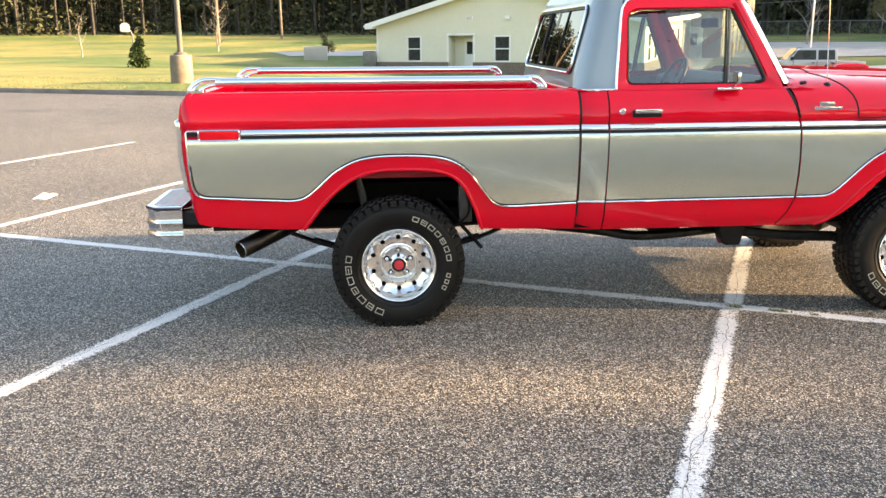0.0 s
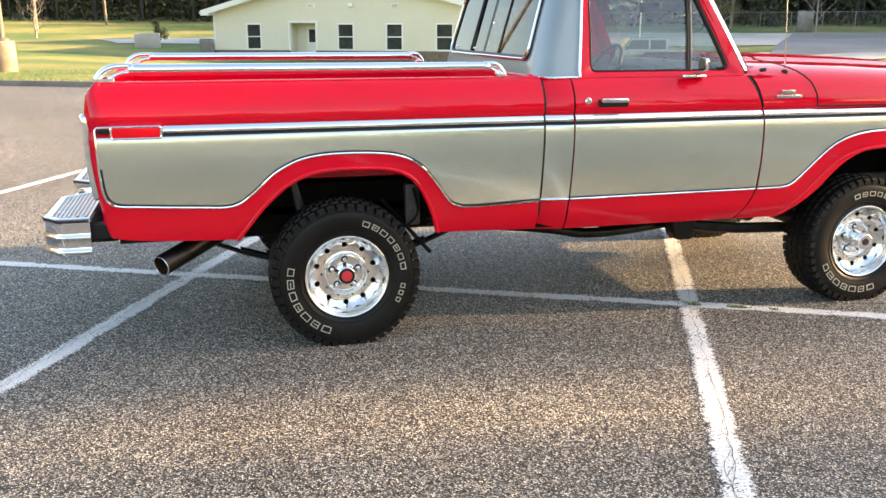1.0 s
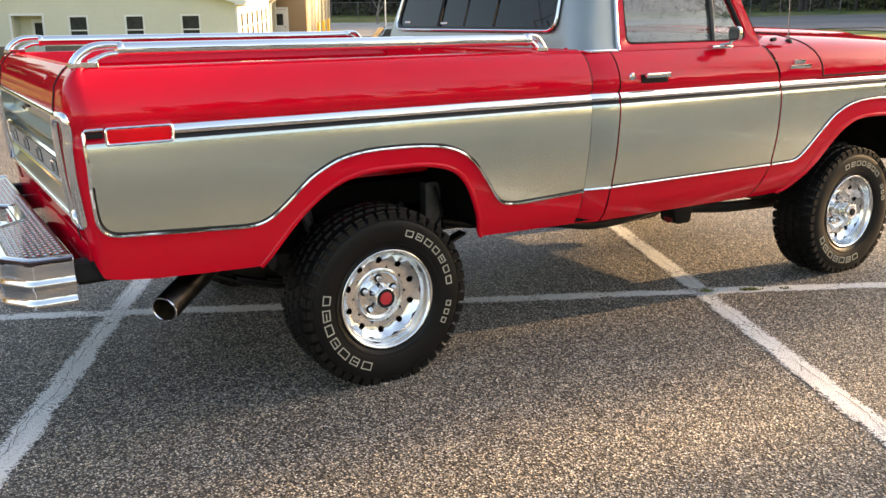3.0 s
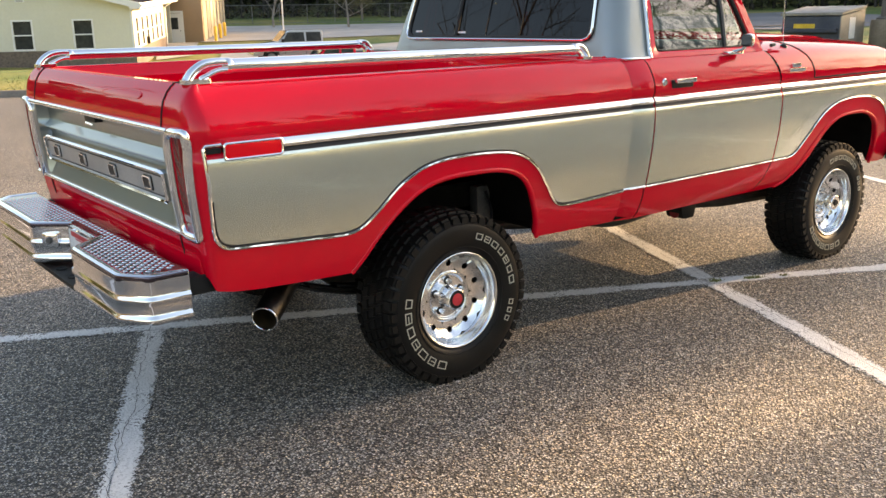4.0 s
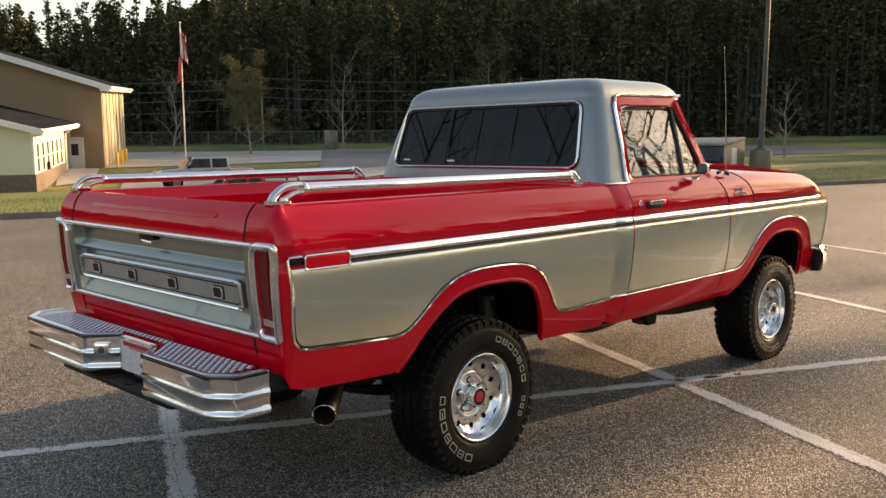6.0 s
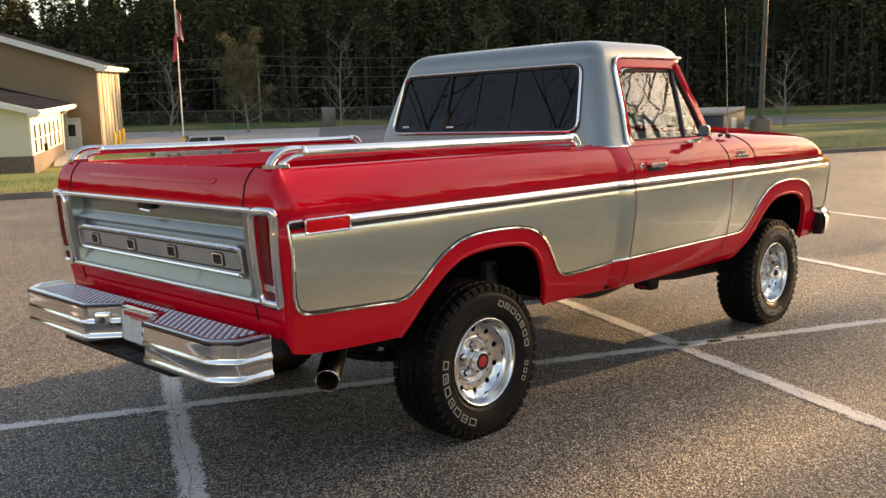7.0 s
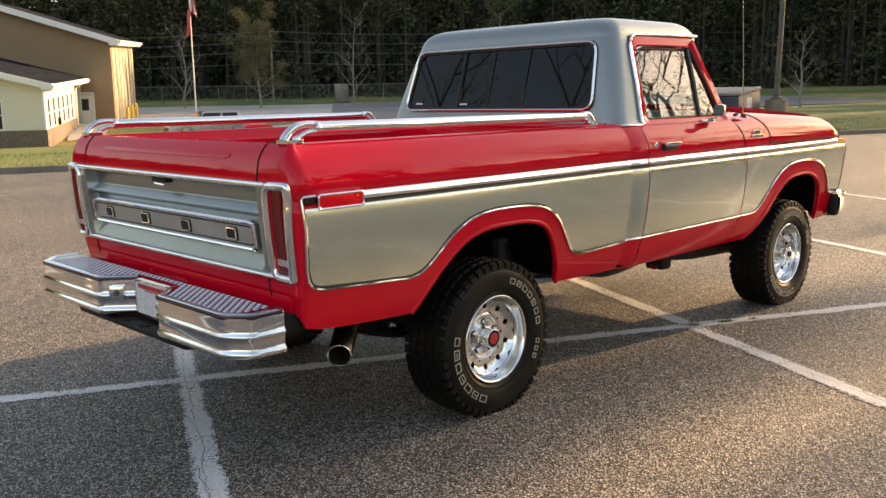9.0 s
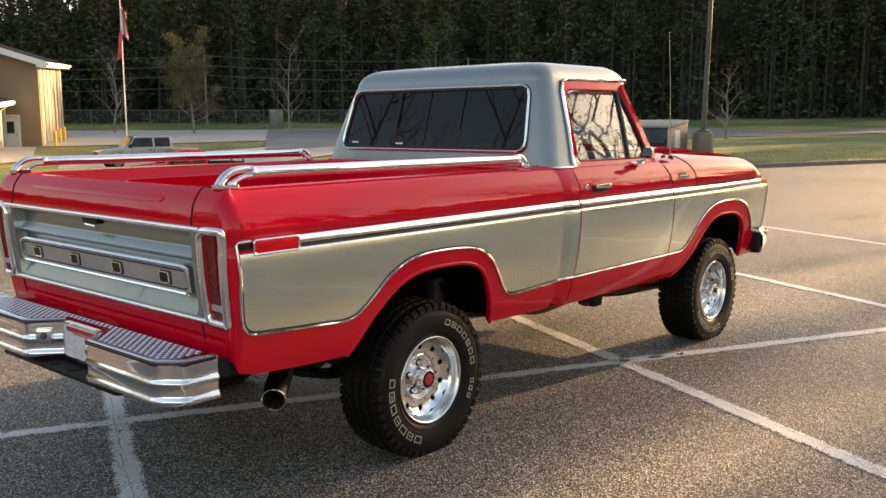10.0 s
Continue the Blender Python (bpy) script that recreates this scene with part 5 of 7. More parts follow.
Geo().lathe([(0, -0.15), (0.08, -0.14), (0.13, -0.08), (0.15, 0), (0.13, 0.08), (0.08, 0.14), (0, 0.15)], 20, "x", (0.0, 0.0, 0.35)).ob("differential", DARK_METAL, axle)
axle2 = Geo().tube([(2.972, -0.70, 0.35), (2.972, 0.70, 0.35)], 0.045, 12).ob("front_axle", DARK_METAL, truck)
Geo().lathe([(0, -0.13), (0.08, -0.12), (0.13, 0), (0.08, 0.12), (0, 0.13)], 18, "x", (2.972, 0.25, 0.35)).ob("differential", DARK_METAL, axle2)
Geo().tube([(0.12, 0, 0.38), (1.75, 0.05, 0.50)], 0.04, 10).ob("drive_shaft", STEEL, truck)
for s in (1, -1):
    for k in range(4):
        e = 0.62 - 0.13 * k
        pts = [(x, s * -0.52, 0.31 + 0.016 * k + 0.26 * (x / 0.62) ** 2 * 0.55) for x in np.linspace(-e, e, 9)]
        g = Geo().grid([[(x, y - 0.03, z), (x, y + 0.03, z), (x, y + 0.03, z + 0.012), (x, y - 0.03, z + 0.012)] for x, y, z in pts], closed=True)
        g.ob("leaf_spring", DARK_METAL, truck)
    Geo().tube([(-0.12, s * -0.60, 0.34), (-0.22, s * -0.58, 0.80)], [0.028, 0.022], 8).ob("shock_absorber", STEEL, truck)
    Geo().tube([(0.50, s * -0.60, 0.36), (0.24, s * -0.60, 0.66)], [0.011, 0.011], 8).ob("shock_absorber", DARK_METAL, truck)
    Geo().box((0.36, s * -0.60 - 0.03, 0.52), (0.44, s * -0.60 + 0.03, 0.74)).ob("spring_hanger", STEEL, truck, bevel=0.012)
    Geo().tube(smooth_line([(0.40, s * -0.64, 0.72), (0.42, s * -0.66, 0.60), (0.36, s * -0.64, 0.52), (0.20, s * -0.62, 0.46)], 5), 0.007, 6).ob("brake_hose", BLACK_TRIM, truck)
    Geo().tube([(2.05, s * -0.50, 0.405), (2.4, s * -0.53, 0.37), (2.85, s * -0.56, 0.36)], 0.032, 8).ob("radius_arm", DARK_METAL, truck)
    Geo().prism(round_poly([(1.99, 0.325), (2.09, 0.325), (2.12, 0.46), (1.95, 0.46)], 0.02), s * -0.56, s * -0.44, lambda u, v, w: (u, w, v)).ob("arm_bracket", DARK_METAL, truck, bevel=0.006)
    Geo().lathe([(0, -0.04), (0.034, -0.04), (0.038, 0.04), (0, 0.04)], 16, "x", (2.02, s * -0.5, 0.36)).ob("bushing", RED_TRIM, truck)
Geo().box((1.55, -0.45, 0.40), (1.75, 0.45, 0.46)).ob("crossmember", DARK_METAL, truck, bevel=0.01)
Geo().prism(round_poly([(1.45, 0.38), (2.05, 0.36), (2.15, 0.58), (1.40, 0.58)], 0.05), -0.20, 0.28, lambda u, v, w: (u, w, v)).ob("transfer_case", DARK_METAL, truck, bevel=0.02)
pipe = Geo().tube(smooth_line([(2.3, -0.36, 0.42), (1.8, -0.46, 0.392), (1.45, -0.50, 0.388), (1.2, -0.50, 0.43), (0.6, -0.45, 0.50), (0.25, -0.47, 0.60), (-0.1, -0.45, 0.64), (-0.33, -0.45, 0.62), (-0.52, -0.55, 0.555)], 4), 0.03, 10).ob("exhaust_pipe", EXHAUST, truck, "dark exhaust pipe with a wide bright tip")
a, b = Vector((-0.49, -0.52, 0.572)), Vector((-0.865, -0.878, 0.448))
d = (b - a).normalized()
u = d.cross(Vector((0, 0, 1))).normalized()
w = u.cross(d)
ring = lambda c, r: [tuple(c + (u * math.cos(t) + w * math.sin(t)) * r) for t in np.linspace(0, math.tau, 28, endpoint=False)]
Geo().grid([ring(a, 0.036), ring(a + d * 0.03, 0.05), ring(b, 0.05), ring(b + d * 0.004, 0.048), ring(b, 0.0455), ring(b - d * 0.01, 0.0455)], closed=True).ob("exhaust_tip", EXHAUST, pipe, "polished dark exhaust tip")
# inner lining in a warmer brown than the tip's outside
Geo().grid([ring(b - d * 0.002, 0.0445), ring(a + d * 0.03, 0.043), ring(a + d * 0.02, 0.01)], closed=True).ob("tip_lining", TIP_LINING, pipe, "warm brown inner lining")
Geo().tube(ring(b + d * 0.003, 0.047), 0.0032, 6, closed=True).ob("tip_rim", CHROME, pipe)
Geo().lathe([(0, -0.13), (0.20, -0.12), (0.33, -0.09), (0.36, 0), (0.33, 0.09), (0.20, 0.12), (0, 0.13)], 32, "z", (-0.62, 0.05, 0.52)).ob("spare_tyre", RUBBER, truck)

# --- wheels: all-terrain tyres with raised pale blocks on polished ten-hole alloy rims
TYRE_R, AXLE_Z = 0.372, 0.347


def build_wheel(name, hub_out, turn):
    """One wheel round the y axis, outside towards negative y; hub_out: how far the hub stands proud."""
    w = Geo().lathe([(0.19, -0.07), (0.178, 0.0), (0.175, 0.10), (0.10, 0.10), (0.10, 0.0), (0.0, 0.0)], 48).ob(name, DARK_METAL, None)
    w["label"] = "all-terrain tyre with pale raised markings on a polished ten-hole alloy rim"
    prof = smooth_line([(0.190, 0.10), (0.215, 0.112), (0.26, 0.128), (0.30, 0.131), (0.330, 0.124), (0.347, 0.108), (0.359, 0.085), (0.362, 0.04), (0.362, -0.04), (0.359, -0.085), (0.347, -0.108), (0.330, -0.124), (0.30, -0.131), (0.26, -0.129), (0.228, -0.121), (0.212, -0.112), (0.205, -0.10), (0.195, -0.07)], 2)
    tyre = Geo().lathe(prof, 72).ob("tyre", RUBBER, w, "black rubber tyre")
    for r, o in ((0.328, -0.1255), (0.232, -0.1235)):
        Geo().tube([(r * math.cos(t), o, r * math.sin(t)) for t in np.linspace(0, math.tau, 72, endpoint=False)], 0.0022, 6, closed=True).ob("sidewall_rib", RUBBER, w)
    # tread: staggered blocks across the crown, and shoulder lugs
    g = Geo()

    def lug(t, y0, y1, dt, r0, r1, skew=0.0):
        n0 = len(g.v)
        for rr, k in ((r0, 1.0), (r1, 0.84)):
            for y, e in ((y0, -1), (y1, 1)):
                for q in (-1, 1):
                    a = t + q * dt * k / 2 + skew * e
                    yy = (y0 + y1) / 2 + (y - (y0 + y1) / 2) * k
                    g.v.append((rr * math.cos(a), yy, rr * math.sin(a)))
        for q in ((0, 1, 3, 2), (4, 6, 7, 5), (0, 4, 5, 1), (2, 3, 7, 6), (0, 2, 6, 4), (1, 5, 7, 3)):
            g.f.append(tuple(n0 + i for i in q))

    n = 46
    for k in range(n):
        t = math.tau * k / n
        st = math.tau / n
        lug(t, -0.020, 0.020, st * 0.84, 0.358, TYRE_R, 0.018)
        for s in (-1, 1):
            lug(t + st * 0.5, s * 0.030, s * 0.068, st * 0.84, 0.357, TYRE_R - 0.001, 0.014 * s)
            lug(t + (st * 0.22 if s > 0 else 0), s * 0.078, s * 0.119, st * 0.78, 0.350, TYRE_R - 0.007)
            m = 0.326 if k % 2 else 0.334
            lug(t + (st * 0.22 if s > 0 else 0), s * 0.112, s * 0.1275, st * 0.74, m, 0.357)
    g.ob("tread", RUBBER, w, "chunky tread blocks", weld=False, smooth=False)
    # pale raised outline markings: two runs of open blocks on the outer sidewall

    def mark(t, wide, tall, kind):
        g = Geo()
        rc = 0.279

        def bar(u0, u1, v0, v1):
            n0 = len(g.v)
            for o in (-0.1285, -0.1325):
                for u, v in ((u0, v0), (u1, v0), (u1, v1), (u0, v1)):
                    rr = rc + v
                    a = t - u / rc
                    g.v.append((rr * math.cos(a), o - 0.0, rr * math.sin(a)))
            for q in ((0, 1, 2, 3), (4, 7, 6, 5), (0, 4, 5, 1), (1, 5, 6, 2), (2, 6, 7, 3), (3, 7, 4, 0)):
                g.f.append(tuple(n0 + i for i in q))

        h, x, b = tall / 2, wide / 2, 0.0040
        bar(-x, x, h - b, h), bar(-x, x, -h, -h + b)
        bar(-x, -x + b, -h, h), bar(x - b, x, -h, h)
        if kind:
            bar(-x, x * 0.4, -b / 2, b / 2)
        g.ob("sidewall_mark", WHITE_RUBBER, w, weld=False, smooth=False)

    for k in range(7):
        mark(radians(246 - 12.6 * k) + turn, (0.046, 0.040, 0.048, 0.041, 0.045, 0.047, 0.038)[k], 0.033, k in (1, 3, 5))
    for k in range(7):
        mark(radians(70 - 10.2 * k) + turn, (0.036, 0.034, 0.037, 0.033, 0.034, 0.033, 0.036)[k], 0.027, k in (1, 4))
    for k in range(3):
        mark(radians(-12 - 7.6 * k) + turn, 0.024, 0.024, 0)
    # rim: lip, barrel, and a dished face with ten holes
    barrel = smooth_line([(0.200, -0.085), (0.207, -0.100), (0.2085, -0.112), (0.204, -0.118), (0.196, -0.114), (0.190, -0.100), (0.186, -0.080), (0.178, -0.066)], 3)
    rim = Geo().lathe(barrel, 64).ob("rim", ALLOY, w, "polished alloy rim", angle=60)
    g = Geo()
    r0, r1, rh, ch = 0.112, 0.178, 0.0135, 0.147
    depth = lambda r: float(np.interp(r, [0.112, 0.135, 0.165, 0.178], [-0.036, -0.038, -0.046, -0.064]))
    for k in range(10):
        t0 = math.tau * (k + 0.5) / 10
        ring_o, ring_i, ring_b = [], [], []
        for j in range(20):
            a = math.tau * j / 20
            du, dv = math.cos(a), math.sin(a)
            # where the ray from the hole meets the sector's border
            lim = []
            half = math.pi / 10
            for step in np.linspace(0.0, 0.12, 121)[1:]:
                px, py = ch + du * step, dv * step
                if not (r0 <= math.hypot(px, py) <= r1 and abs(math.atan2(py, px)) <= half):
                    break
                lim = (px, py)
            rr, aa = math.hypot(*lim), math.atan2(lim[1], lim[0])
            rr = r0 if abs(rr - r0) < 0.0025 else r1 if abs(rr - r1) < 0.0025 else rr
            aa = math.copysign(half, aa) if abs(abs(aa) - half) < 0.012 else aa
            ring_o.append((rr * math.cos(aa + t0), depth(rr), rr * math.sin(aa + t0)))
            for ring, rad, dd in ((ring_i, rh, 0.0), (ring_b, rh, 0.02)):
                px, py = ch + du * rad, dv * rad
                q = math.hypot(px, py), math.atan2(py, px) + t0
                ring.append((q[0] * math.cos(q[1]), depth(q[0]) + dd, q[0] * math.sin(q[1])))
        g.grid([ring_o, ring_i, ring_b], closed=True)
    g.ob("rim_face", ALLOY, w, "dished alloy face with ten holes", angle=30)
    hub = Geo().lathe(smooth_line([(0.113, -0.0355), (0.106, -0.038), (0.100, -0.0385), (0.094, -0.034), (0.088, -0.030), (0.060, -0.030), (0.046, -0.031)], 3), 48).ob("hub", ALLOY, w, "alloy hub centre", angle=60)
    for k in range(5):
        t = math.tau * (k + 0.25) / 5
        Geo().lathe([(0, -0.030), (0.007, -0.029), (0.0110, -0.020), (0.0120, 0.006)], 12, "y", (0.069 * math.cos(t), -0.036, 0.069 * math.sin(t))).ob("wheel_nut", CHROME, w, "chrome wheel nut")
    for k in range(5):
        t = math.tau * (k + 0.25) / 5
        Geo().lathe([(0.0, -0.0008), (0.0175, -0.0008), (0.0185, 0.001)], 20, "y", (0.069 * math.cos(t), -0.0305, 0.069 * math.sin(t))).ob("nut_seat", GAP, w)
    cap = Geo().lathe(smooth_line([(0.051, -0.032), (0.048, -0.040), (0.0465, -0.070 - hub_out), (0.045, -0.092 - hub_out), (0.041, -0.0965 - hub_out), (0.036, -0.0965 - hub_out), (0.0, -0.096 - hub_out)], 3), 36).ob("centre_cap", CHROME, w, "chrome centre cap", angle=60)
    if hub_out < 0.03:
        Geo().lathe([(0.0395, -0.0973 - hub_out), (0.020, -0.0978 - hub_out)], 36).ob("cap_ring", BLACK_TRIM, w)
        Geo().lathe([(0.0270, -0.0970 - hub_out), (0.0255, -0.0995 - hub_out), (0.0, -0.1005 - hub_out)], 36).ob("cap_disc", RED_INK, w, "red cap disc")
    else:
        Geo().lathe([(0.02, -0.0985 - hub_out), (0.018, -0.103 - hub_out), (0.0, -0.103 - hub_out)], 24).ob("cap_disc", BLACK_TRIM, w)
    return w


for x, hub_out, turn in ((0.0, 0.0, 0.0), (2.962, 0.035, radians(38))):
    wheel = build_wheel("wheel", hub_out, turn)
    wheel.parent = truck
    wheel.matrix_basis = pose(x, -0.822, AXLE_Z)
    far = copy_thing(wheel, pose(x, 0.822, AXLE_Z, 0, 0, 180))
    far.parent = truck

# the nose ahead of the front wheels is short
for data in {ob.data for ob in truck.children_recursive if ob.type == "MESH"}:
    for v in data.vertices:
        if v.co.x > 3.45:
            v.co.x -= 0.045 * min(1.0, (v.co.x - 3.45) / 0.2)

# ---------------------------------------------------------------- houses
def axes(origin, along, z0):
    """Local to world: u along the front, v back from it and up the slope, w up."""
    a = Vector(along).normalized()
    b = Vector((-a.y, a.x))
    return lambda u, v, w: (origin[0] + a.x * u + b.x * v, origin[1] + a.y * u + b.y * v, z0 + w + 0.048 * v)


def block(put, u0, u1, v0, v1, w0, w1):
    g = Geo()
    return g.prism([(u0, w0), (u1, w0), (u1, w1), (u0, w1)], v0, v1, lambda u, w, v: put(u, v, w))


def wall_with_holes(put, u0, u1, w0, w1, holes, thick, gable=0.0, side=False):
    """A wall along u with real openings (a, b, c, d); side: the wall runs along v instead."""
    to = (lambda u, v, w: put(v, u, w)) if side else put
    us = sorted({u0, u1, *[h for q in holes for h in q[:2]]})
    ws = sorted({w0, w1, *[h for q in holes for h in q[2:]]})
    g = Geo()
    for i in range(len(us) - 1):
        for j in range(len(ws) - 1):
            c = ((us[i] + us[i + 1]) / 2, (ws[j] + ws[j + 1]) / 2)
            if any(q[0] < c[0] < q[1] and q[2] < c[1] < q[3] for q in holes):
                continue
            g.prism([(us[i], ws[j]), (us[i + 1], ws[j]), (us[i + 1], ws[j + 1]), (us[i], ws[j + 1])], 0, thick, lambda u, w, v: to(u, v, w))
    if gable:
        g.prism([(u0, w1), (u1, w1), ((u0 + u1) / 2, w1 + gable)], 0, thick, lambda u, w, v: to(u, v, w))
    return g


def sash(put, house, u0, u1, w0, w1, deep=0.06, side=False, sign=1, t=0.085, proud=0.03):
    """A sash window: white frame, meeting rail and two dark panes."""
    to = (lambda u, v, w: put(sign * v, u, w)) if side else put
    bl = lambda a, b, c, d, e, f: Geo().prism([(a, e), (b, e), (b, f), (a, f)], c, d, lambda u, w, v: to(u, v, w))
    f = bl(u0 - t, u1 + t, -proud, 0.02, w1, w1 + t).ob("window", WHITE_TRIM, house, "white-framed sash window")
    for a, b, e, h in ((u0 - t, u0, w0 - t, w1), (u1, u1 + t, w0 - t, w1), (u0, u1, w0 - t, w0), (u0, u1, (w0 + w1) / 2 - 0.03, (w0 + w1) / 2 + 0.03)):
        bl(a, b, -proud, 0.05, e, h).ob("frame", WHITE_TRIM, f)
    bl(u0, u1, deep, deep + 0.02, w0, w1).ob("pane", WINDOW_GLASS, f, smooth=False)
    return f


# --- the cream house with its gable to the lot
L = 17.3
put = axes((0.131, 53.235), (0.857, -0.515), 0.0)
house = thing("cream_house", "long cream-sided house with a brick skirt and grey shingle roof", "house")
BASE, EAVE = -1.0, 2.40
holes = [(2.29, 3.15, 0.22, 1.62), (8.25, 9.15, 0.22, 1.62), (11.28, 12.18, 0.22, 1.62), (14.30, 15.20, 0.22, 1.62), (5.12, 6.78, -0.55, 1.72)]
wall_with_holes(put, 0, L, 0.12, EAVE, holes, 0.18, gable=2.24).ob("front_wall", SIDING, house, smooth=False)
# lap boards
g = Geo()
for k in range(14):
    w = 0.14 + k * 0.142
    for u0, u1 in ((0.0, 2.19), (3.25, 5.02), (6.88, 8.15), (9.25, 11.18), (12.28, 14.20), (15.30, L)) if w < 1.72 else ((0.0, L),):
        g.prism([(-0.002, w), (-0.010, w), (-0.002, w + 0.13)], u0, u1, lambda v, ww, u: put(u, v, ww))
for k in range(14):
    w = EAVE + 0.02 + k * 0.142
    e = (w - EAVE) / 2.24 * L / 2
    g.prism([(-0.002, w), (-0.010, w), (-0.002, w + 0.13)], e + 0.3, L - e - 0.3, lambda v, ww, u: put(u, v, ww))
tagged(g.ob("siding", SIDING, house, smooth=False, weld=False), kind="stuff")
g = block(put, -0.03, 5.12, -0.05, 0.18, BASE, 0.12)
g.prism([(6.78, BASE), (L + 0.03, BASE), (L + 0.03, 0.12), (6.78, 0.12)], -0.05, 0.18, lambda u, w, v: put(u, v, w))
g.ob("brick_skirt", BRICK, house, "brown brick skirt", smooth=False)
for q in holes[:4]:
    sash(put, house, *q)
# recessed porch with its door
block(put, 5.12, 6.78, 0.9, 1.0, -0.9, 1.8).ob("porch_back", SIDING, house, smooth=False)
for u in (5.06, 6.76):
    block(put, u, u + 0.08, 0.19, 1.0, -0.9, 1.8).ob("porch_side", SIDING, house, smooth=False)
porch_door = block(put, 5.80, 6.70, 0.86, 0.90, -0.60, 1.48).ob("porch_door", WHITE_TRIM, house, "white door with a dark upper pane", smooth=False)
block(put, 5.97, 6.53, 0.84, 0.86, 0.55, 1.30).ob("pane", WINDOW_GLASS, porch_door, smooth=False)
for a, b, c, d in ((5.01, 5.13, -0.6, 1.72), (6.77, 6.89, -0.6, 1.72), (5.01, 6.89, 1.72, 1.84)):
    block(put, a, b, -0.03, 0.02, c, d).ob("porch_trim", WHITE_TRIM, house, smooth=False)
for u in (0.0, L - 0.12):
    block(put, u, u + 0.12, -0.025, 0.0, 0.12, EAVE).ob("corner_board", WHITE_TRIM, house, smooth=False)
for u, w in ((6.3, 2.62), (11.55, 2.58)):
    vent = block(put, u, u + 0.45, -0.05, 0.0, w, w + 0.22).ob("gable_vent", WHITE_TRIM, house, smooth=False)
    for k in range(3):
        block(put, u + 0.05, u + 0.40, -0.055, -0.05, w + 0.035 + k * 0.06, w + 0.055 + k * 0.06).ob("slot", BRICK, vent, smooth=False)
lamp = block(put, 8.9, 9.2, -0.16, 0.0, 2.62, 2.84).ob("wall_lamp", WHITE_TRIM, house, "small white wall lamp", bevel=0.04)
# side wall, sunlit, with narrow tall windows
LS = 9.5
sput = lambda u, v, w: put(L - v, u, w)
side_holes = [(0.7 + k * 1.45, 1.25 + k * 1.45, 0.22, 1.66) for k in range(6)]
wall_with_holes(lambda u, v, w: put(L - v, u, w), 0.18, LS, 0.12, EAVE, side_holes, 0.18).ob("side_wall", SIDING, house, smooth=False)
block(put, L - 0.18, L + 0.04, 0.18, LS, BASE, 0.12).ob("brick_skirt", BRICK, house, smooth=False)
for q in side_holes:
    sash(sput, house, *q, deep=-0.012, t=0.05, proud=0.016)
block(put, L + 0.02, L + 0.16, 3.3, 3.55, 0.15, 0.55).ob("mailbox", DARK_METAL, house, bevel=0.02)
# roof with overhang, white fascia and gutter
rise = 2.24 / (L / 2)
ov, back = 0.52, 12.0
ridge = EAVE + 2.24 + 0.12


def roof_slope(side):
    e = -ov if side < 0 else L + ov
    zlow = EAVE + 0.12 - rise * ov
    g = Geo().grid([[put(e, v, zlow), put(L / 2, v, ridge)] for v in (-0.55, back)])
    roof = g.ob("roof", SHINGLE, house, "grey shingle roof", smooth=False)
    n = 22
    for k in range(n):
        g = Geo()
        a, b = k / n, (k + 1) / n
        ua, ub = e + (L / 2 - e) * a, e + (L / 2 - e) * b
        za, zb = zlow + (ridge - zlow) * a, zlow + (ridge - zlow) * b
        g.grid([[put(ua, v, za + 0.085), put(ub, v, zb + 0.075)] for v in (-0.55, back)])
        g.grid([[put(ua, v, za + 0.07), put(ua, v, za + 0.085)] for v in (-0.55, back)])
        g.ob("shingle_course", SHINGLE, roof, smooth=False)
    fas = Geo().prism([(e, zlow - 0.22), (e, zlow + 0.10), (L / 2, ridge + 0.10), (L / 2, ridge - 0.22)], -0.58, -0.50, lambda u, w, v: put(u, v, w))
    fas.ob("rake_board", WHITE_TRIM, house, smooth=False)
    Geo().grid([[put(e, v, zlow - 0.02), put(L / 2, v, ridge - 0.02)] for v in (-0.52, 0.0)]).ob("soffit", WHITE_TRIM, house, smooth=False)
    block(put, min(e, e - side * -0.02), max(e, e - side * -0.02) + 0.02, -0.55, back, zlow - 0.20, zlow + 0.08).ob("fascia", WHITE_TRIM, house, smooth=False)
    s0 = 0.0 if side < 0 else L
    Geo().grid([[put(e, v, zlow - 0.19), put(s0, v, zlow - 0.19)] for v in (-0.55, back)]).ob("soffit", WHITE_TRIM, house, smooth=False)
    gut = e - 0.10 if side < 0 else e + 0.02
    block(put, gut, gut + 0.10, -0.55, back, zlow - 0.10, zlow + 0.02).ob("gutter", WHITE_TRIM, house, smooth=False)
    # boxed end of the eave
    lo, hi = sorted((e, s0))
    Geo().prism([(lo, zlow - 0.20), (hi, zlow - 0.20), (s0, EAVE + 0.12) if side > 0 else (hi, EAVE + 0.12), (e, zlow + 0.1)] if side < 0 else [(s0, zlow - 0.20), (e, zlow - 0.20), (e, zlow + 0.1), (s0, EAVE + 0.12)], -0.57, -0.02, lambda u, w, v: put(u, v, w)).ob("eave_box", WHITE_TRIM, house, smooth=False)


roof_slope(-1)
roof_slope(1)
block(put, 0.0, 0.18, 0.18, back, BASE - 0.3, EAVE).ob("side_wall", SIDING, house, smooth=False)
block(put, 0.0, L, back - 0.2, back, BASE, EAVE).ob("back_wall", SIDING, house, smooth=False)
Geo().tube([put(L + 0.5, LS - 0.2, 2.15), put(L + 0.12, LS - 0.15, 1.9), put(L + 0.08, LS - 0.1, -0.3)], 0.045, 6).ob("downpipe", WHITE_TRIM, house)

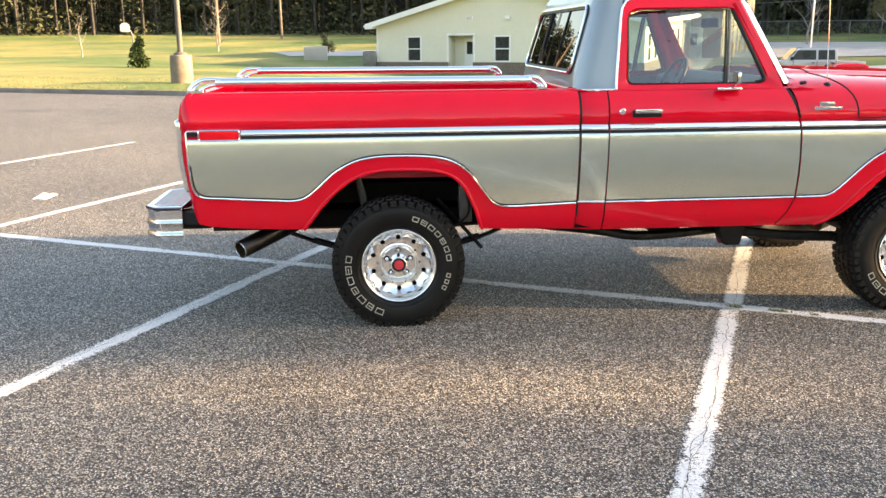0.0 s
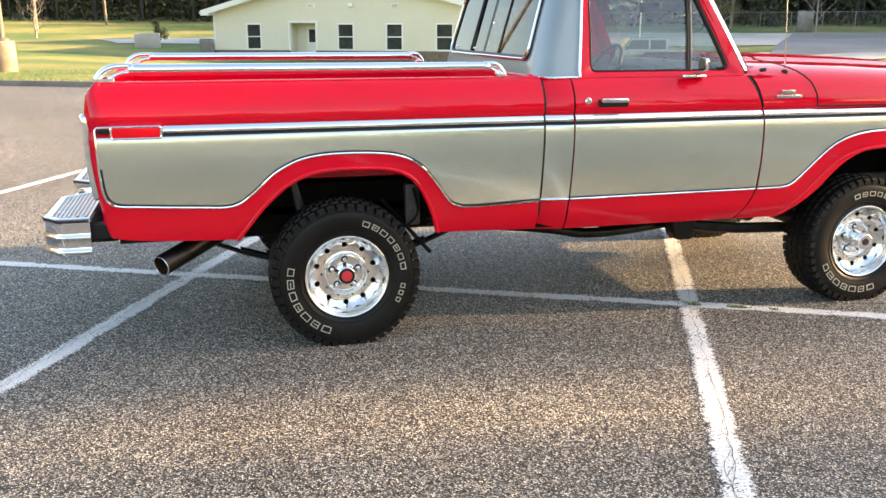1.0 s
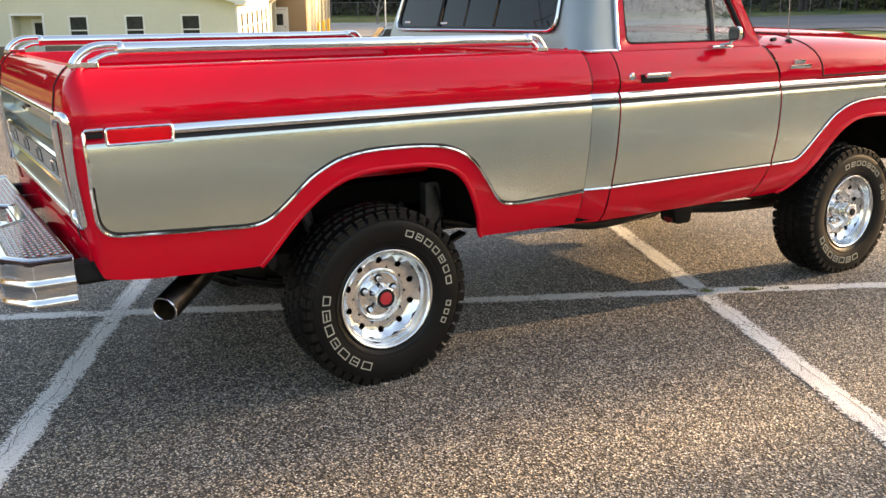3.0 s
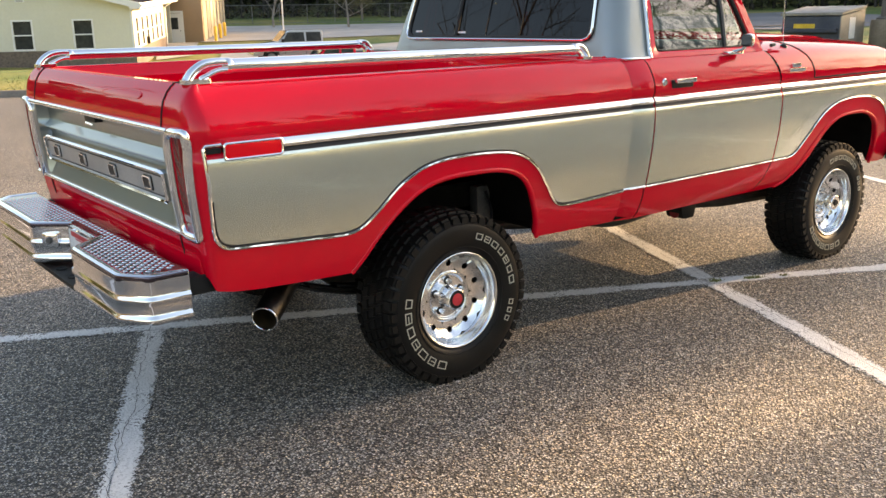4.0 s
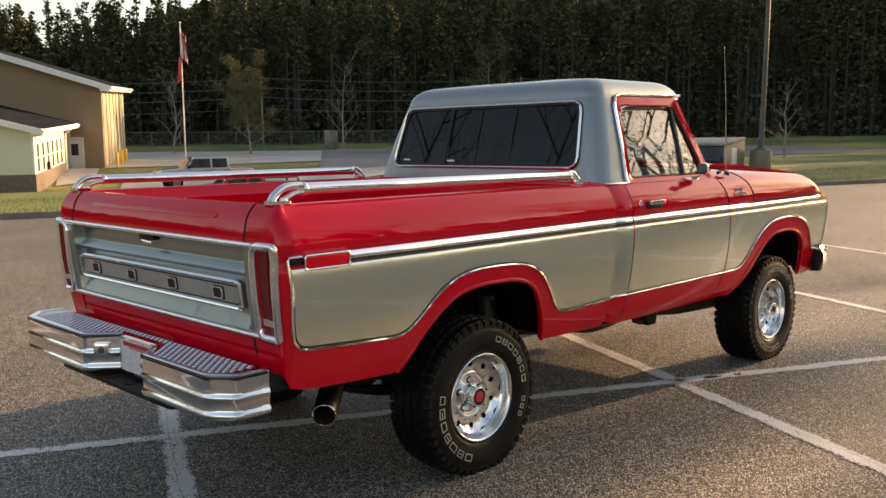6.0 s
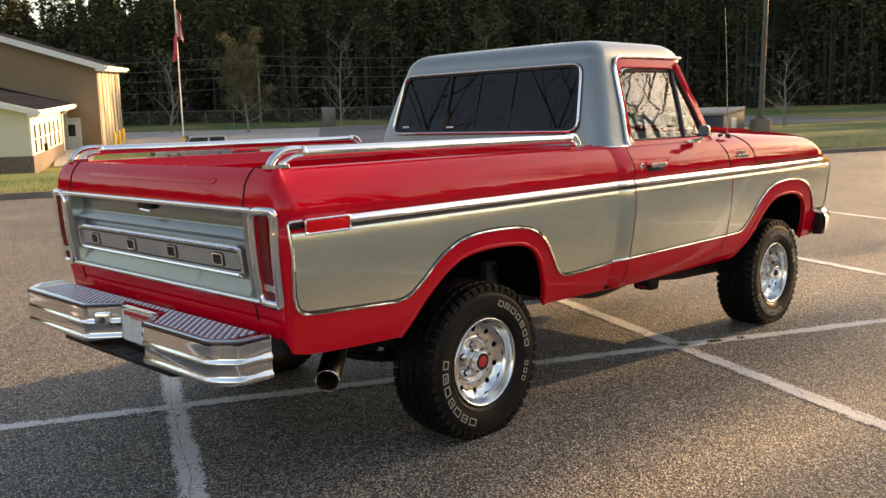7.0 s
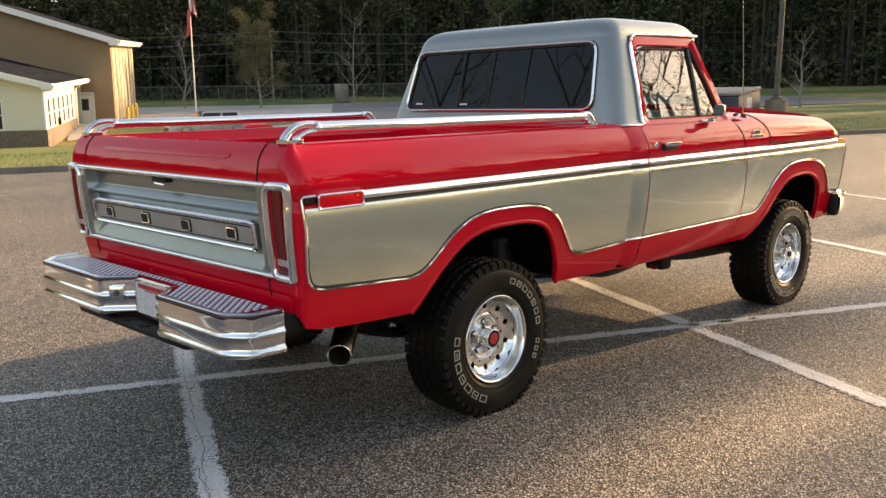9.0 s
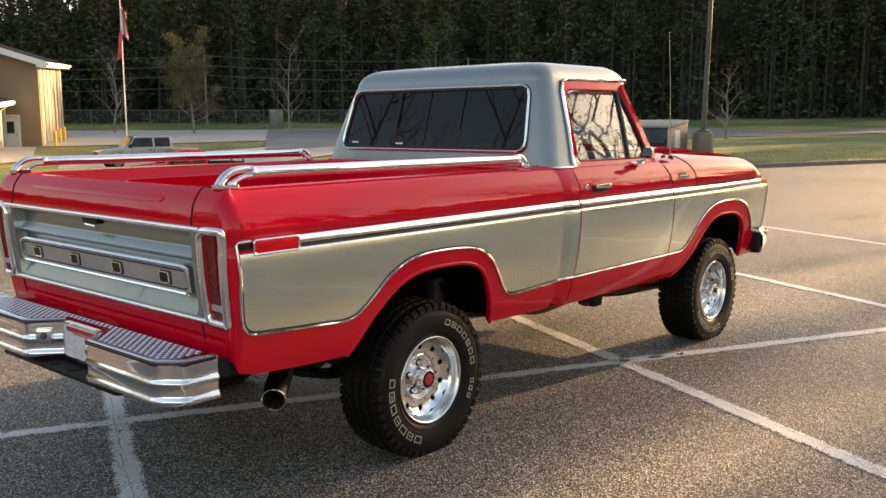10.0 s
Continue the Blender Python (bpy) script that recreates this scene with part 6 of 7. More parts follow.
# --- the taller tan building behind
put2 = axes((22.94, 53.75), (0.857, -0.515), 0.0)
hall = thing("tan_building", "tall tan building with white roof edge, its side coloured paler for sunlight", "building")
W2, E2 = 16.0, 5.42
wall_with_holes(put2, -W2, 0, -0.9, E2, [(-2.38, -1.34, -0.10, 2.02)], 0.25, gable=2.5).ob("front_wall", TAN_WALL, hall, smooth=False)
g = Geo()
for k in range(31):
    w = -0.8 + k * 0.2
    for u0, u1 in ((-W2, -2.52), (-1.20, 0)) if w < 2.2 else ((-W2, 0.0),):
        g.prism([(-0.002, w), (-0.012, w), (-0.002, w + 0.19)], u0, u1, lambda v, ww, u: put2(u, v, ww))
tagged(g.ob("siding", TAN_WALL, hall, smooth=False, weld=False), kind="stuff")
# side wall and pilasters in the paler tan that stands for sun
block(put2, -0.25, 0.0, 0.25, 14.0, -0.9, E2).ob("side_wall", SUNLIT_TAN, hall, smooth=False)
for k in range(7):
    block(put2, 0.0, 0.05, 0.3 + k * 2.0, 0.45 + k * 2.0, -0.6, E2).ob("pilaster", SUNLIT_TAN, hall, smooth=False)
block(put2, -W2, 0.0, 13.8, 14.0, -0.9, E2).ob("back_wall", TAN_WALL, hall, smooth=False)
d2 = block(put2, -2.35, -1.37, 0.05, 0.10, -0.10, 1.99).ob("side_door", WHITE_TRIM, hall, "white door with an upper window", smooth=False)
block(put2, -2.14, -1.58, 0.03, 0.05, 0.98, 1.72).ob("pane", WINDOW_GLASS, d2, smooth=False)
Geo().lathe([(0, -0.05), (0.03, -0.04), (0.03, 0.0)], 10, "y", put2(-1.47, 0.04, 0.88)).ob("door_knob", STEEL, d2)
for a, b, c, d in ((-2.50, -2.36, -0.10, 2.15), (-1.36, -1.22, -0.10, 2.15), (-2.50, -1.22, 2.02, 2.15)):
    block(put2, a, b, -0.04, 0.02, c, d).ob("door_trim", WHITE_TRIM, hall, smooth=False)
r2 = 2.5 / (W2 / 2)
for side in (-1, 1):
    e = -W2 - 0.6 if side < 0 else 0.6
    zl = E2 + 0.1 - r2 * 0.6
    zr = E2 + 2.6
    Geo().prism([(e, zl), (-W2 / 2, zr), (-W2 / 2, zr + 0.12), (e, zl + 0.12)], -0.6, 14.4, lambda u, w, v: put2(u, v, w)).ob("roof", SHINGLE, hall, smooth=False)
    Geo().prism([(e, zl - 0.25), (-W2 / 2, zr - 0.25), (-W2 / 2, zr + 0.13), (e, zl + 0.13)], -0.66, -0.58, lambda u, w, v: put2(u, v, w)).ob("rake_board", WHITE_TRIM, hall, smooth=False)
    if side > 0:
        Geo().prism([(0.0, zl - 0.22), (e, zl - 0.22), (e, zl + 0.1), (0.0, E2 + 0.2)], -0.65, 14.4, lambda u, w, v: put2(u, v, w)).ob("eave_box", WHITE_TRIM, hall, smooth=False)
        block(put2, e, e + 0.14, -0.6, 14.4, zl - 0.10, zl + 0.08).ob("gutter", WHITE_TRIM, hall, smooth=False)

# --- air conditioner by the house, bollards by the hall
x, y, _ = put(-0.5, -0.1, 0)
ac = thing("air_conditioner", "grey outdoor air conditioner on the lawn by the house", "air conditioner")
g = Geo().prism(round_poly([(-0.42, -0.42), (0.42, -0.42), (0.42, 0.42), (-0.42, 0.42)], 0.06), land(x, y), land(x, y) + 0.9, lambda u, v, w: (x + u, y + v, w))
g.ob("casing", GALV, ac, bevel=0.01)
for k in range(9):
    Geo().box((x - 0.43, y - 0.43, land(x, y) + 0.10 + k * 0.08), (x + 0.43, y + 0.43, land(x, y) + 0.115 + k * 0.08)).ob("louvre", STEEL, ac, smooth=False)
Geo().lathe([(0, 0.03), (0.34, 0.03), (0.36, 0.0)], 24, "z", (x, y, land(x, y) + 0.9)).ob("fan_guard", DARK_METAL, ac)
for k in range(3):
    x, y, _ = put2(0.75 + 0.05 * k, 0.2 + 2.4 * k, 0)
    z = land(x, y)
    tagged(Geo().lathe([(0.10, -0.2), (0.10, 0.90), (0.085, 0.97), (0.04, 1.005), (0, 1.01)], 14, "z", (x, y, z)).ob("bollard", YELLOW, None), "yellow steel bollard beside the tan building", "bollard", "bollards")

# ---------------------------------------------------------------- poles, fence, bins, vehicles
def lamp_post(x, y, h, r_base, h_base, lean=0.0):
    """A tall parking lot lamp post on a round concrete foot."""
    z = land(x, y) - 0.02
    t = thing("lamp_post", "tall brown lamp post on a stained round concrete foot", "lamp post", "lamp posts")
    Geo().lathe([(r_base * 1.0, 0.0), (r_base, h_base * 0.9), (r_base * 0.96, h_base + 0.13), (r_base * 0.9, h_base + 0.15), (0, h_base + 0.15)], 28, "z", (x, y, z)).ob("foot", FOOT, t)
    Geo().lathe([(0.22, 0.0), (0.22, 0.05), (0.17, 0.07), (0.14, 0.10)], 20, "z", (x, y, z + h_base + 0.15)).ob("base_cover", POLE, t)
    Geo().tube([(x, y, z + h_base + 0.15), (x + lean * 0.5, y - lean * 0.5, z + h / 2), (x + lean, y - lean, z + h)], [0.095, 0.08, 0.06], 12).ob("pole", POLE, t)
    Geo().box((x + lean - 0.5, y - lean - 0.14, z + h - 0.02), (x + lean + 0.5, y - lean + 0.14, z + h + 0.12)).ob("lamp_head", POLE, t, bevel=0.02)


lamp_post(-6.5, 25.3, 9.0, 0.36, 0.80)
lamp_post(27.0, 10.75, 9.0, 0.37, 0.80, 0.12)

# basketball goal, shrub, slab, thin poles on the north lawn
x, y = -16.2, 57.6
z = land(x, y)
goal = thing("basketball_goal", "white basketball backboard on a bent grey pole", "basketball goal")
Geo().tube(smooth_line([(x, y, z), (x - 0.02, y, z + 1.4), (x - 0.15, y, z + 1.85), (x - 0.42, y, z + 2.05)], 5), 0.055, 8).ob("pole", GALV, goal)
Geo().prism(round_poly([(-0.30, 1.80), (0.30, 1.80), (0.32, 2.2), (0.15, 2.38), (-0.15, 2.38), (-0.32, 2.2)], 0.08), -0.02, 0.02, lambda u, v, w: (x - 0.45 + u, y - 0.08 + w, z + v)).ob("backboard", WHITE_CARD, goal)
Geo().tube([(x - 0.45 + 0.2 * math.cos(t), y - 0.32 + 0.2 * math.sin(t), z + 1.9) for t in np.linspace(0, math.tau, 20, endpoint=False)], 0.012, 6, closed=True).ob("hoop", RED_INK, goal)
for name, x, y, h, r, label in (("utility_pole", -15.3, 86.8, 11.0, 0.15, "pale wooden utility pole on the lawn"), ("utility_pole", -10.8, 104.0, 10.0, 0.15, "thin pole at the edge of the wood")):
    tagged(Geo().tube([(x, y, land(x, y) - 0.2), (x - 0.1, y, land(x, y) + h)], [r, r * 0.7], 10).ob(name, WOOD_POLE, None), label, "pole")
x, y = -4.05, 57.9
tagged(Geo().prism(round_poly([(-0.8, -0.4), (0.8, -0.4), (0.8, 0.4), (-0.8, 0.4)], 0.05), land(x, y) - 0.1, land(x, y) + 0.92, lambda u, v, w: (x + u, y + v, w)).ob("concrete_block", CONCRETE, None, bevel=0.03), "low grey concrete block on the lawn", "concrete block")


def leaf_cloud(rnd, g, c, size, n, leaf, flat=1.0, fill=None):
    """Small two-triangle leaves scattered in a lumpy volume."""
    for _ in range(n):
        d = Vector((rnd.gauss(0, 1), rnd.gauss(0, 1), rnd.gauss(0, 1))).normalized()
        r = rnd.random() ** 0.45
        p = Vector(c) + Vector((d.x * size[0], d.y * size[1], d.z * size[2])) * r
        a = Vector((rnd.uniform(-1, 1), rnd.uniform(-1, 1), rnd.uniform(-0.6, 0.6))).normalized()
        b = a.cross(Vector((rnd.uniform(-1, 1), rnd.uniform(-1, 1), rnd.uniform(-1, 1)))).normalized()
        s = leaf * rnd.uniform(0.6, 1.4)
        n0 = len(g.v)
        g.v += [tuple(p - a * s), tuple(p + b * s * 0.45), tuple(p + a * s), tuple(p - b * s * 0.45)]
        g.f.append((n0, n0 + 1, n0 + 2, n0 + 3))


rnd = random.Random(11)
x, y = -12.6, 44.3
z = land(x, y)
bush = thing("shrub", "dark green conical shrub on the lawn", "shrub")
Geo().tube([(x, y, z - 0.1), (x + 0.05, y, z + 1.0)], [0.06, 0.02], 6).ob("trunk", BARK, bush)
g = Geo()
for k in range(12):
    f = k / 11
    leaf_cloud(rnd, g, (x + rnd.uniform(-0.12, 0.12), y + rnd.uniform(-0.12, 0.12), z + 0.15 + 1.35 * f), (0.62 * (1 - f * 0.75), 0.62 * (1 - f * 0.75), 0.25), 150, 0.09)
g.ob("crown", SHRUB, bush, weld=False, smooth=False)
x, y = -3.55, 61.0
z = land(x, y)
bush = thing("shrub", "small upright bright green shrub behind a concrete block", "shrub")
Geo().tube([(x, y, z - 0.1), (x, y, z + 1.0)], [0.05, 0.02], 6).ob("trunk", BARK, bush)
g = Geo()
for dx, h in ((-0.05, 1.45), (0.0, 1.0), (0.10, 0.7), (0.48, 0.75)):
    leaf_cloud(rnd, g, (x + dx, y, z + h), (0.28, 0.28, 0.42), 160, 0.08)
g.ob("crown", SPRING, bush, weld=False, smooth=False)

# --- chain-link fence before the wood
F0, F1 = Vector((37.0, 80.5)), Vector((75.0, 50.5))
fence = thing("chain_link_fence", "grey chain-link fence with steel posts before the wood", "fence")
n = 18
tops = []
for k in range(n + 1):
    p = F0.lerp(F1, k / n)
    z = land(p.x, p.y)
    Geo().tube([(p.x, p.y, z - 0.2), (p.x, p.y, z + 1.85)], 0.04, 6).ob("post", GALV, fence)
    tops.append((p.x, p.y, z))
for h in (1.80, 0.12):
    Geo().tube([(a, b, c + h) for a, b, c in tops], 0.028, 5).ob("rail", GALV, fence)
g = Geo()
for k in range(n):
    a, b = Vector(tops[k]), Vector(tops[k + 1])
    m = 26
    for i in range(m):
        for s in (0, 1):
            p, q = a.lerp(b, i / m), a.lerp(b, min(1.0, (i + 4) / m))
            lo, hi = (p + Vector((0, 0, 0.1)), q + Vector((0, 0, 1.8))) if s else (p + Vector((0, 0, 1.8)), q + Vector((0, 0, 0.1)))
            d = Vector((0, 0, 0.012))
            n0 = len(g.v)
            g.v += [tuple(lo - d), tuple(lo + d), tuple(hi + d), tuple(hi - d)]
            g.f.append((n0, n0 + 1, n0 + 2, n0 + 3))
tagged(g.ob("mesh", GALV, fence, weld=False, smooth=False), kind="stuff")
p = F0.lerp(F1, 0.40)
Geo().box((p.x - 0.2, p.y - 0.4, land(p.x, p.y)), (p.x + 1.4, p.y - 0.2, land(p.x, p.y) + 1.9)).ob("gate_panel", GALV, fence, "solid grey gate panel", bevel=0.02)

# --- flagpole with two limp flags
x, y = 31.8, 59.2
z = land(x, y)
pole = thing("flagpole", "white flagpole with a limp striped flag above a red flag", "flagpole")
Geo().tube([(x, y, z - 0.1), (x, y, z + 10.2)], [0.058, 0.036], 10).ob("pole", WHITE_TRIM, pole)
Geo().lathe([(0, 0.12), (0.09, 0.06), (0.09, 0), (0, -0.06)], 12, "z", (x, y, z + 10.25)).ob("finial", BRUSHED, pole)


def limp(z0, z1, wide, mats, phase):
    n = 9
    for k in range(n):
        a, b = k / n, (k + 1) / n
        rows = []
        for v in np.linspace(0, 1, 13):
            row = []
            for u in (a, b):
                h = z1 - (z1 - z0) * v - u * 0.5
                fold = 0.16 * math.sin(u * 13 + phase + v * 2) * (0.3 + u)
                row.append((x + 0.06 + wide * u * (0.30 + 0.35 * v) * 0.7 - 0.1 * v, y + fold, h))
            rows.append(row)
        Geo().grid(rows).ob("flag_stripe", mats[k % len(mats)], pole)


limp(z + 7.7, z + 9.7, 1.5, (FLAG_RED, FLAG_WHITE), 0.0)
limp(z + 6.2, z + 8.2, -0.7, (FLAG_RED,), 1.0)

# --- dumpster
m = Matrix.Translation((25.75, 12.1, land(25.75, 12.1) + 0.02)) @ Matrix.Rotation(radians(-86), 4, "Z")
bin_ = thing("dumpster", "dark blue dumpster with a tan end and pale lid", "dumpster")
bin_.matrix_basis = m
Geo().prism([(-0.8, 0.0), (0.8, 0.0), (0.8, 1.25), (-0.8, 1.05)], -0.95, 0.95, lambda u, v, w: (w, u, v)).ob("body", DUMPSTER, bin_, bevel=0.03)
Geo().prism([(-0.83, 0.0), (0.83, 0.0), (0.83, 1.25), (-0.83, 1.05)], 0.952, 0.99, lambda u, v, w: (w, u, v)).ob("end_panel", DUMP_TAN, bin_, "tan end panel", bevel=0.01)
Geo().prism([(-0.86, 1.07), (0.86, 1.27), (0.86, 1.36), (-0.86, 1.16)], -1.0, 1.02, lambda u, v, w: (w, u, v)).ob("lid", DUMP_TAN, bin_, "pale plastic lid", bevel=0.02)
Geo().box((0.992, -0.25, 0.35), (1.0, 0.15, 1.0)).ob("sticker", WHITE_CARD, bin_, smooth=False)
Geo().box((-0.55, -0.815, 0.62), (0.15, -0.802, 0.82)).ob("sticker", YELLOW, bin_, "yellow sticker", smooth=False)
Geo().box((-0.9, -0.96, 0.55), (0.9, -0.80, 0.68)).ob("fork_pocket", DUMPSTER, bin_, bevel=0.02)


# --- two parked pickups far off
def far_pickup(name, m, paint, label, crew):
    t = thing(name, label, "pickup truck")
    t.matrix_basis = m
    back = -1.35 if crew else -0.75
    side = [(-2.85, 0.55), (-2.85, 1.15), (back, 1.17), (back + 0.03, 1.80), (back + 0.14, 1.88), (back + 0.4, 1.91), (0.45, 1.91), (0.68, 1.87), (1.38, 1.26), (2.65, 1.12), (2.85, 0.95), (2.85, 0.5), (2.35, 0.48), (2.25, 0.80), (2.0, 0.95), (1.7, 0.95), (1.45, 0.80), (1.35, 0.48), (-1.35, 0.48), (-1.45, 0.80), (-1.7, 0.95), (-2.0, 0.95), (-2.25, 0.80), (-2.35, 0.5)]
    Geo().prism(side, -0.95, 0.95, lambda u, v, w: (u, w * (1 - 0.16 * max(0, v - 1.2)), v)).ob("body", paint, t, bevel=0.02)
    for s in (-1, 1):
        for a, b in ((back + 0.14, -0.30 if crew else 0.05), (-0.20 if crew else 0.15, 0.95)):
            Geo().prism([(a, 1.25), (b + (0.2 if b > 0.5 else 0), 1.25), (b - (0.15 if b > 0.5 else 0), 1.78), (a + 0.03, 1.78)], s * 0.86, s * 0.951, lambda u, v, w: (u, w * (1 - 0.14 * max(0, v - 1.2)), v)).ob("side_window", WINDOW_GLASS, t, smooth=False)
        for x in (-1.85, 1.85):
            Geo().lathe([(0, -0.13), (0.22, -0.13), (0.38, -0.11), (0.40, 0), (0.38, 0.11), (0, 0.12)], 24, "y", (x, s * 0.82, 0.40)).ob("wheel", RUBBER, t)
            Geo().lathe([(0, s * 0.14), (0.10, s * 0.14), (0.20, s * 0.132), (0.235, s * 0.136)], 20, "y", (x, s * 0.82, 0.40)).ob("rim", GALV, t)
        Geo().box((1.05, s * 0.97 - 0.08, 1.22), (1.2, s * 0.97 + 0.08, 1.42)).ob("mirror", BLACK_TRIM, t, bevel=0.02)
    Geo().prism([(0.80, 1.86), (1.33, 1.28), (1.345, 1.285), (0.82, 1.875)], -0.74, 0.74, lambda u, v, w: (u + 0.015, w, v)).ob("windscreen", WINDOW_GLASS, t, smooth=False)
    Geo().box((2.80, -0.9, 0.55), (2.95, 0.9, 0.75)).ob("bumper", CHROME, t, bevel=0.02)
    for s in (-1, 1):
        for x, z0 in ((back + 0.08, 0.52), (-0.25 if crew else 0.10, 0.52), (1.02, 0.55)):
            Geo().box((x - 0.012, s * 0.951 - 0.004, z0), (x + 0.012, s * 0.951 + 0.004, 1.2)).ob("door_seam", GAP, t)
        for x in (back + 0.2, -0.12 if crew else 0.22):
            Geo().box((x, s * 0.96 - 0.02, 1.06), (x + 0.16, s * 0.96 + 0.02, 1.10)).ob("door_handle", BLACK_TRIM, t)
        Geo().box((2.70, s * 0.74 - 0.16, 0.82), (2.87, s * 0.74 + 0.16, 0.98)).ob("headlight", CLEAR_LENS, t, bevel=0.02)
    Geo().box((2.80, -0.55, 0.78), (2.88, 0.55, 1.0)).ob("grille", BLACK_TRIM, t, bevel=0.015)
    if not crew:
        Geo().box((-2.75, -0.90, 1.16), (-0.82, 0.90, 1.27)).ob("bed_cover", BLACK_TRIM, t, "black bed cover", bevel=0.02)
        Geo().box((-2.7, -0.85, 1.47), (-0.8, 0.85, 1.53)).ob("rack", BLACK_TRIM, t, bevel=0.02)
        for x in (-2.7, -0.8):
            for s in (-1, 1):
                Geo().box((x - 0.04, s * 0.83 - 0.03, 1.15), (x + 0.04, s * 0.83 + 0.03, 1.44)).ob("rack_post", BLACK_TRIM, t)
    return t


far_pickup("far_pickup", pose(23.1, 41.6, land(23.1, 41.6) + 0.05, 0, 0, 166) @ Matrix.Scale(0.93, 4), FAR_SILVER, "silver crew-cab pickup parked by the houses", True)
far_pickup("far_pickup", pose(23.0, 37.3, land(23.0, 37.3) - 0.60, 0, 0, 166), RED, "red pickup with a black rack parked beside the drive", False)

# --- overhead wires on slim poles before the wood
wires = thing("power_line", "slim wooden poles carrying thin overhead wires before the wood", "power line")
ends = [(20.0, 104.0), (52.0, 79.0), (76.0, 63.0), (81.0, 59.5), (112.0, 33.0)]
for x, y in ends:
    Geo().tube([(x, y, 0), (x, y, 8.8)], [0.14, 0.10], 8).ob("pole", WOOD_POLE, wires)
Geo().lathe([(0, 0.9), (0.25, 0.85), (0.28, 0), (0, -0.05)], 12, "z", (81.3, 59.3, 6.6)).ob("transformer", GALV, wires)
for h in (8.6, 7.6, 6.6, 5.4):
    pts = []
    for (a, b), (c, d) in zip(ends, ends[1:]):
        pts += [(a + (c - a) * t, b + (d - b) * t, h - 0.9 * 4 * t * (1 - t) * (math.hypot(c - a, d - b) / 60)) for t in np.linspace(0, 1, 12, endpoint=False)]
    Geo().tube(pts + [(*ends[-1], h)], 0.022, 4).ob("wire", GALV, wires)

# ---------------------------------------------------------------- trees
def limb(g, rnd, p, d, length, r, depth, tips, bend=0.22, up=0.05):
    """One tapered limb that bends and forks."""
    pts, rad = [p.copy()], [r]
    n = 4
    q = p.copy()
    dd = d.normalized()
    for k in range(n):
        dd = (dd + Vector((rnd.uniform(-bend, bend), rnd.uniform(-bend, bend), rnd.uniform(-bend, bend) * 0.6 + up))).normalized()
        q = q + dd * length / n
        pts.append(q.copy())
        rad.append(r * (1 - 0.62 * (k + 1) / n))
    g.tube(pts, rad, 5 if depth > 1 else 3, cap=False)
    tips.append(q.copy())
    if depth <= 0:
        return
    for k in range(rnd.choice((3, 4)) if depth > 1 else rnd.choice((3, 4, 5))):
        i = rnd.randint(1, n)
        side = Vector((rnd.uniform(-1, 1), rnd.uniform(-1, 1), rnd.uniform(-0.1, 0.9))).normalized()
        limb(g, rnd, pts[i], (dd * 0.7 + side).normalized(), length * rnd.uniform(0.5, 0.75), rad[i] * 0.66, depth - 1, tips, bend, up)


def bare_tree(x, y, z, h, r, seed, depth, label, leaves=0, leaf=0.12, leaf_m=None, bark=None, group="", spread=1.0):
    rnd = random.Random(seed)
    t = thing("tree", label, "tree", group)
    g, tips = Geo(), []
    base = Vector((x, y, z - 0.2))
    trunk = [base, base + Vector((rnd.uniform(-0.1, 0.1), 0, h * 0.16)), base + Vector((rnd.uniform(-0.2, 0.2), rnd.uniform(-0.2, 0.2), h * 0.36)), base + Vector((rnd.uniform(-0.3, 0.3), rnd.uniform(-0.3, 0.3), h * 0.62)), base + Vector((rnd.uniform(-0.3, 0.3), rnd.uniform(-0.3, 0.3), h * 0.9))]
    g.tube(trunk, [r, r * 0.8, r * 0.62, r * 0.36, r * 0.1], 8, cap=False)
    for k in range(11):
        f = 0.22 + 0.7 * k / 10
        i = min(3, int(f / 0.9 * 4))
        p = trunk[i].lerp(trunk[i + 1], (f / 0.9 * 4) % 1 if f < 0.9 else 0.9)
        a = k * 2.4 + rnd.uniform(-0.5, 0.5)
        d = Vector((math.cos(a) * spread, math.sin(a) * spread, rnd.uniform(0.45, 1.0)))
        limb(g, rnd, p, d, h * 0.30 * (1.15 - f * 0.55), r * 0.38 * (1.1 - f * 0.7), depth, tips)
    g.ob("trunk", bark or GREY_BARK, t, weld=False)
    if leaves:
        g = Geo()
        for p in tips:
            leaf_cloud(rnd, g, tuple(p), (0.5, 0.5, 0.4), leaves, leaf)
        g.ob("crown", leaf_m or BUD, t, weld=False, smooth=False)
    return t


bare_tree(50.8, 20.7, land(50.8, 20.7), 4.6, 0.09, 3, 2, "small bare grey tree on the lawn")
bare_tree(49.0, 61.5, land(49, 61.5), 9.0, 0.09, 5, 3, "bare pale-barked tree before the fence", spread=0.9)
bare_tree(42.0, 66.0, land(42, 66), 7.4, 0.12, 7, 3, "spreading tree in pale spring leaf before the fence", 34, 0.06, leaf_m=SPRING, spread=1.1)
bare_tree(37.3, 71.1, land(37.3, 71.1), 7.0, 0.12, 8, 2, "thin bare tree before the fence", spread=0.6)
bare_tree(70.0, 62.0, land(70, 62), 10.0, 0.14, 15, 2, "slender tree in pale spring leaf beside the wood", 7, 0.16)
bare_tree(-13.5, 75.0, land(-13.5, 75), 4.5, 0.10, 9, 2, "small bare tree on the yellow lawn")
bare_tree(-21.0, 62.0, land(-21, 62), 3.4, 0.07, 10, 1, "young bare sapling on the lawn")
bare_tree(-27.0, 58.0, land(-27, 58), 4.6, 0.09, 12, 2, "young tree with yellow-green leaves on the lawn", 20, 0.12)

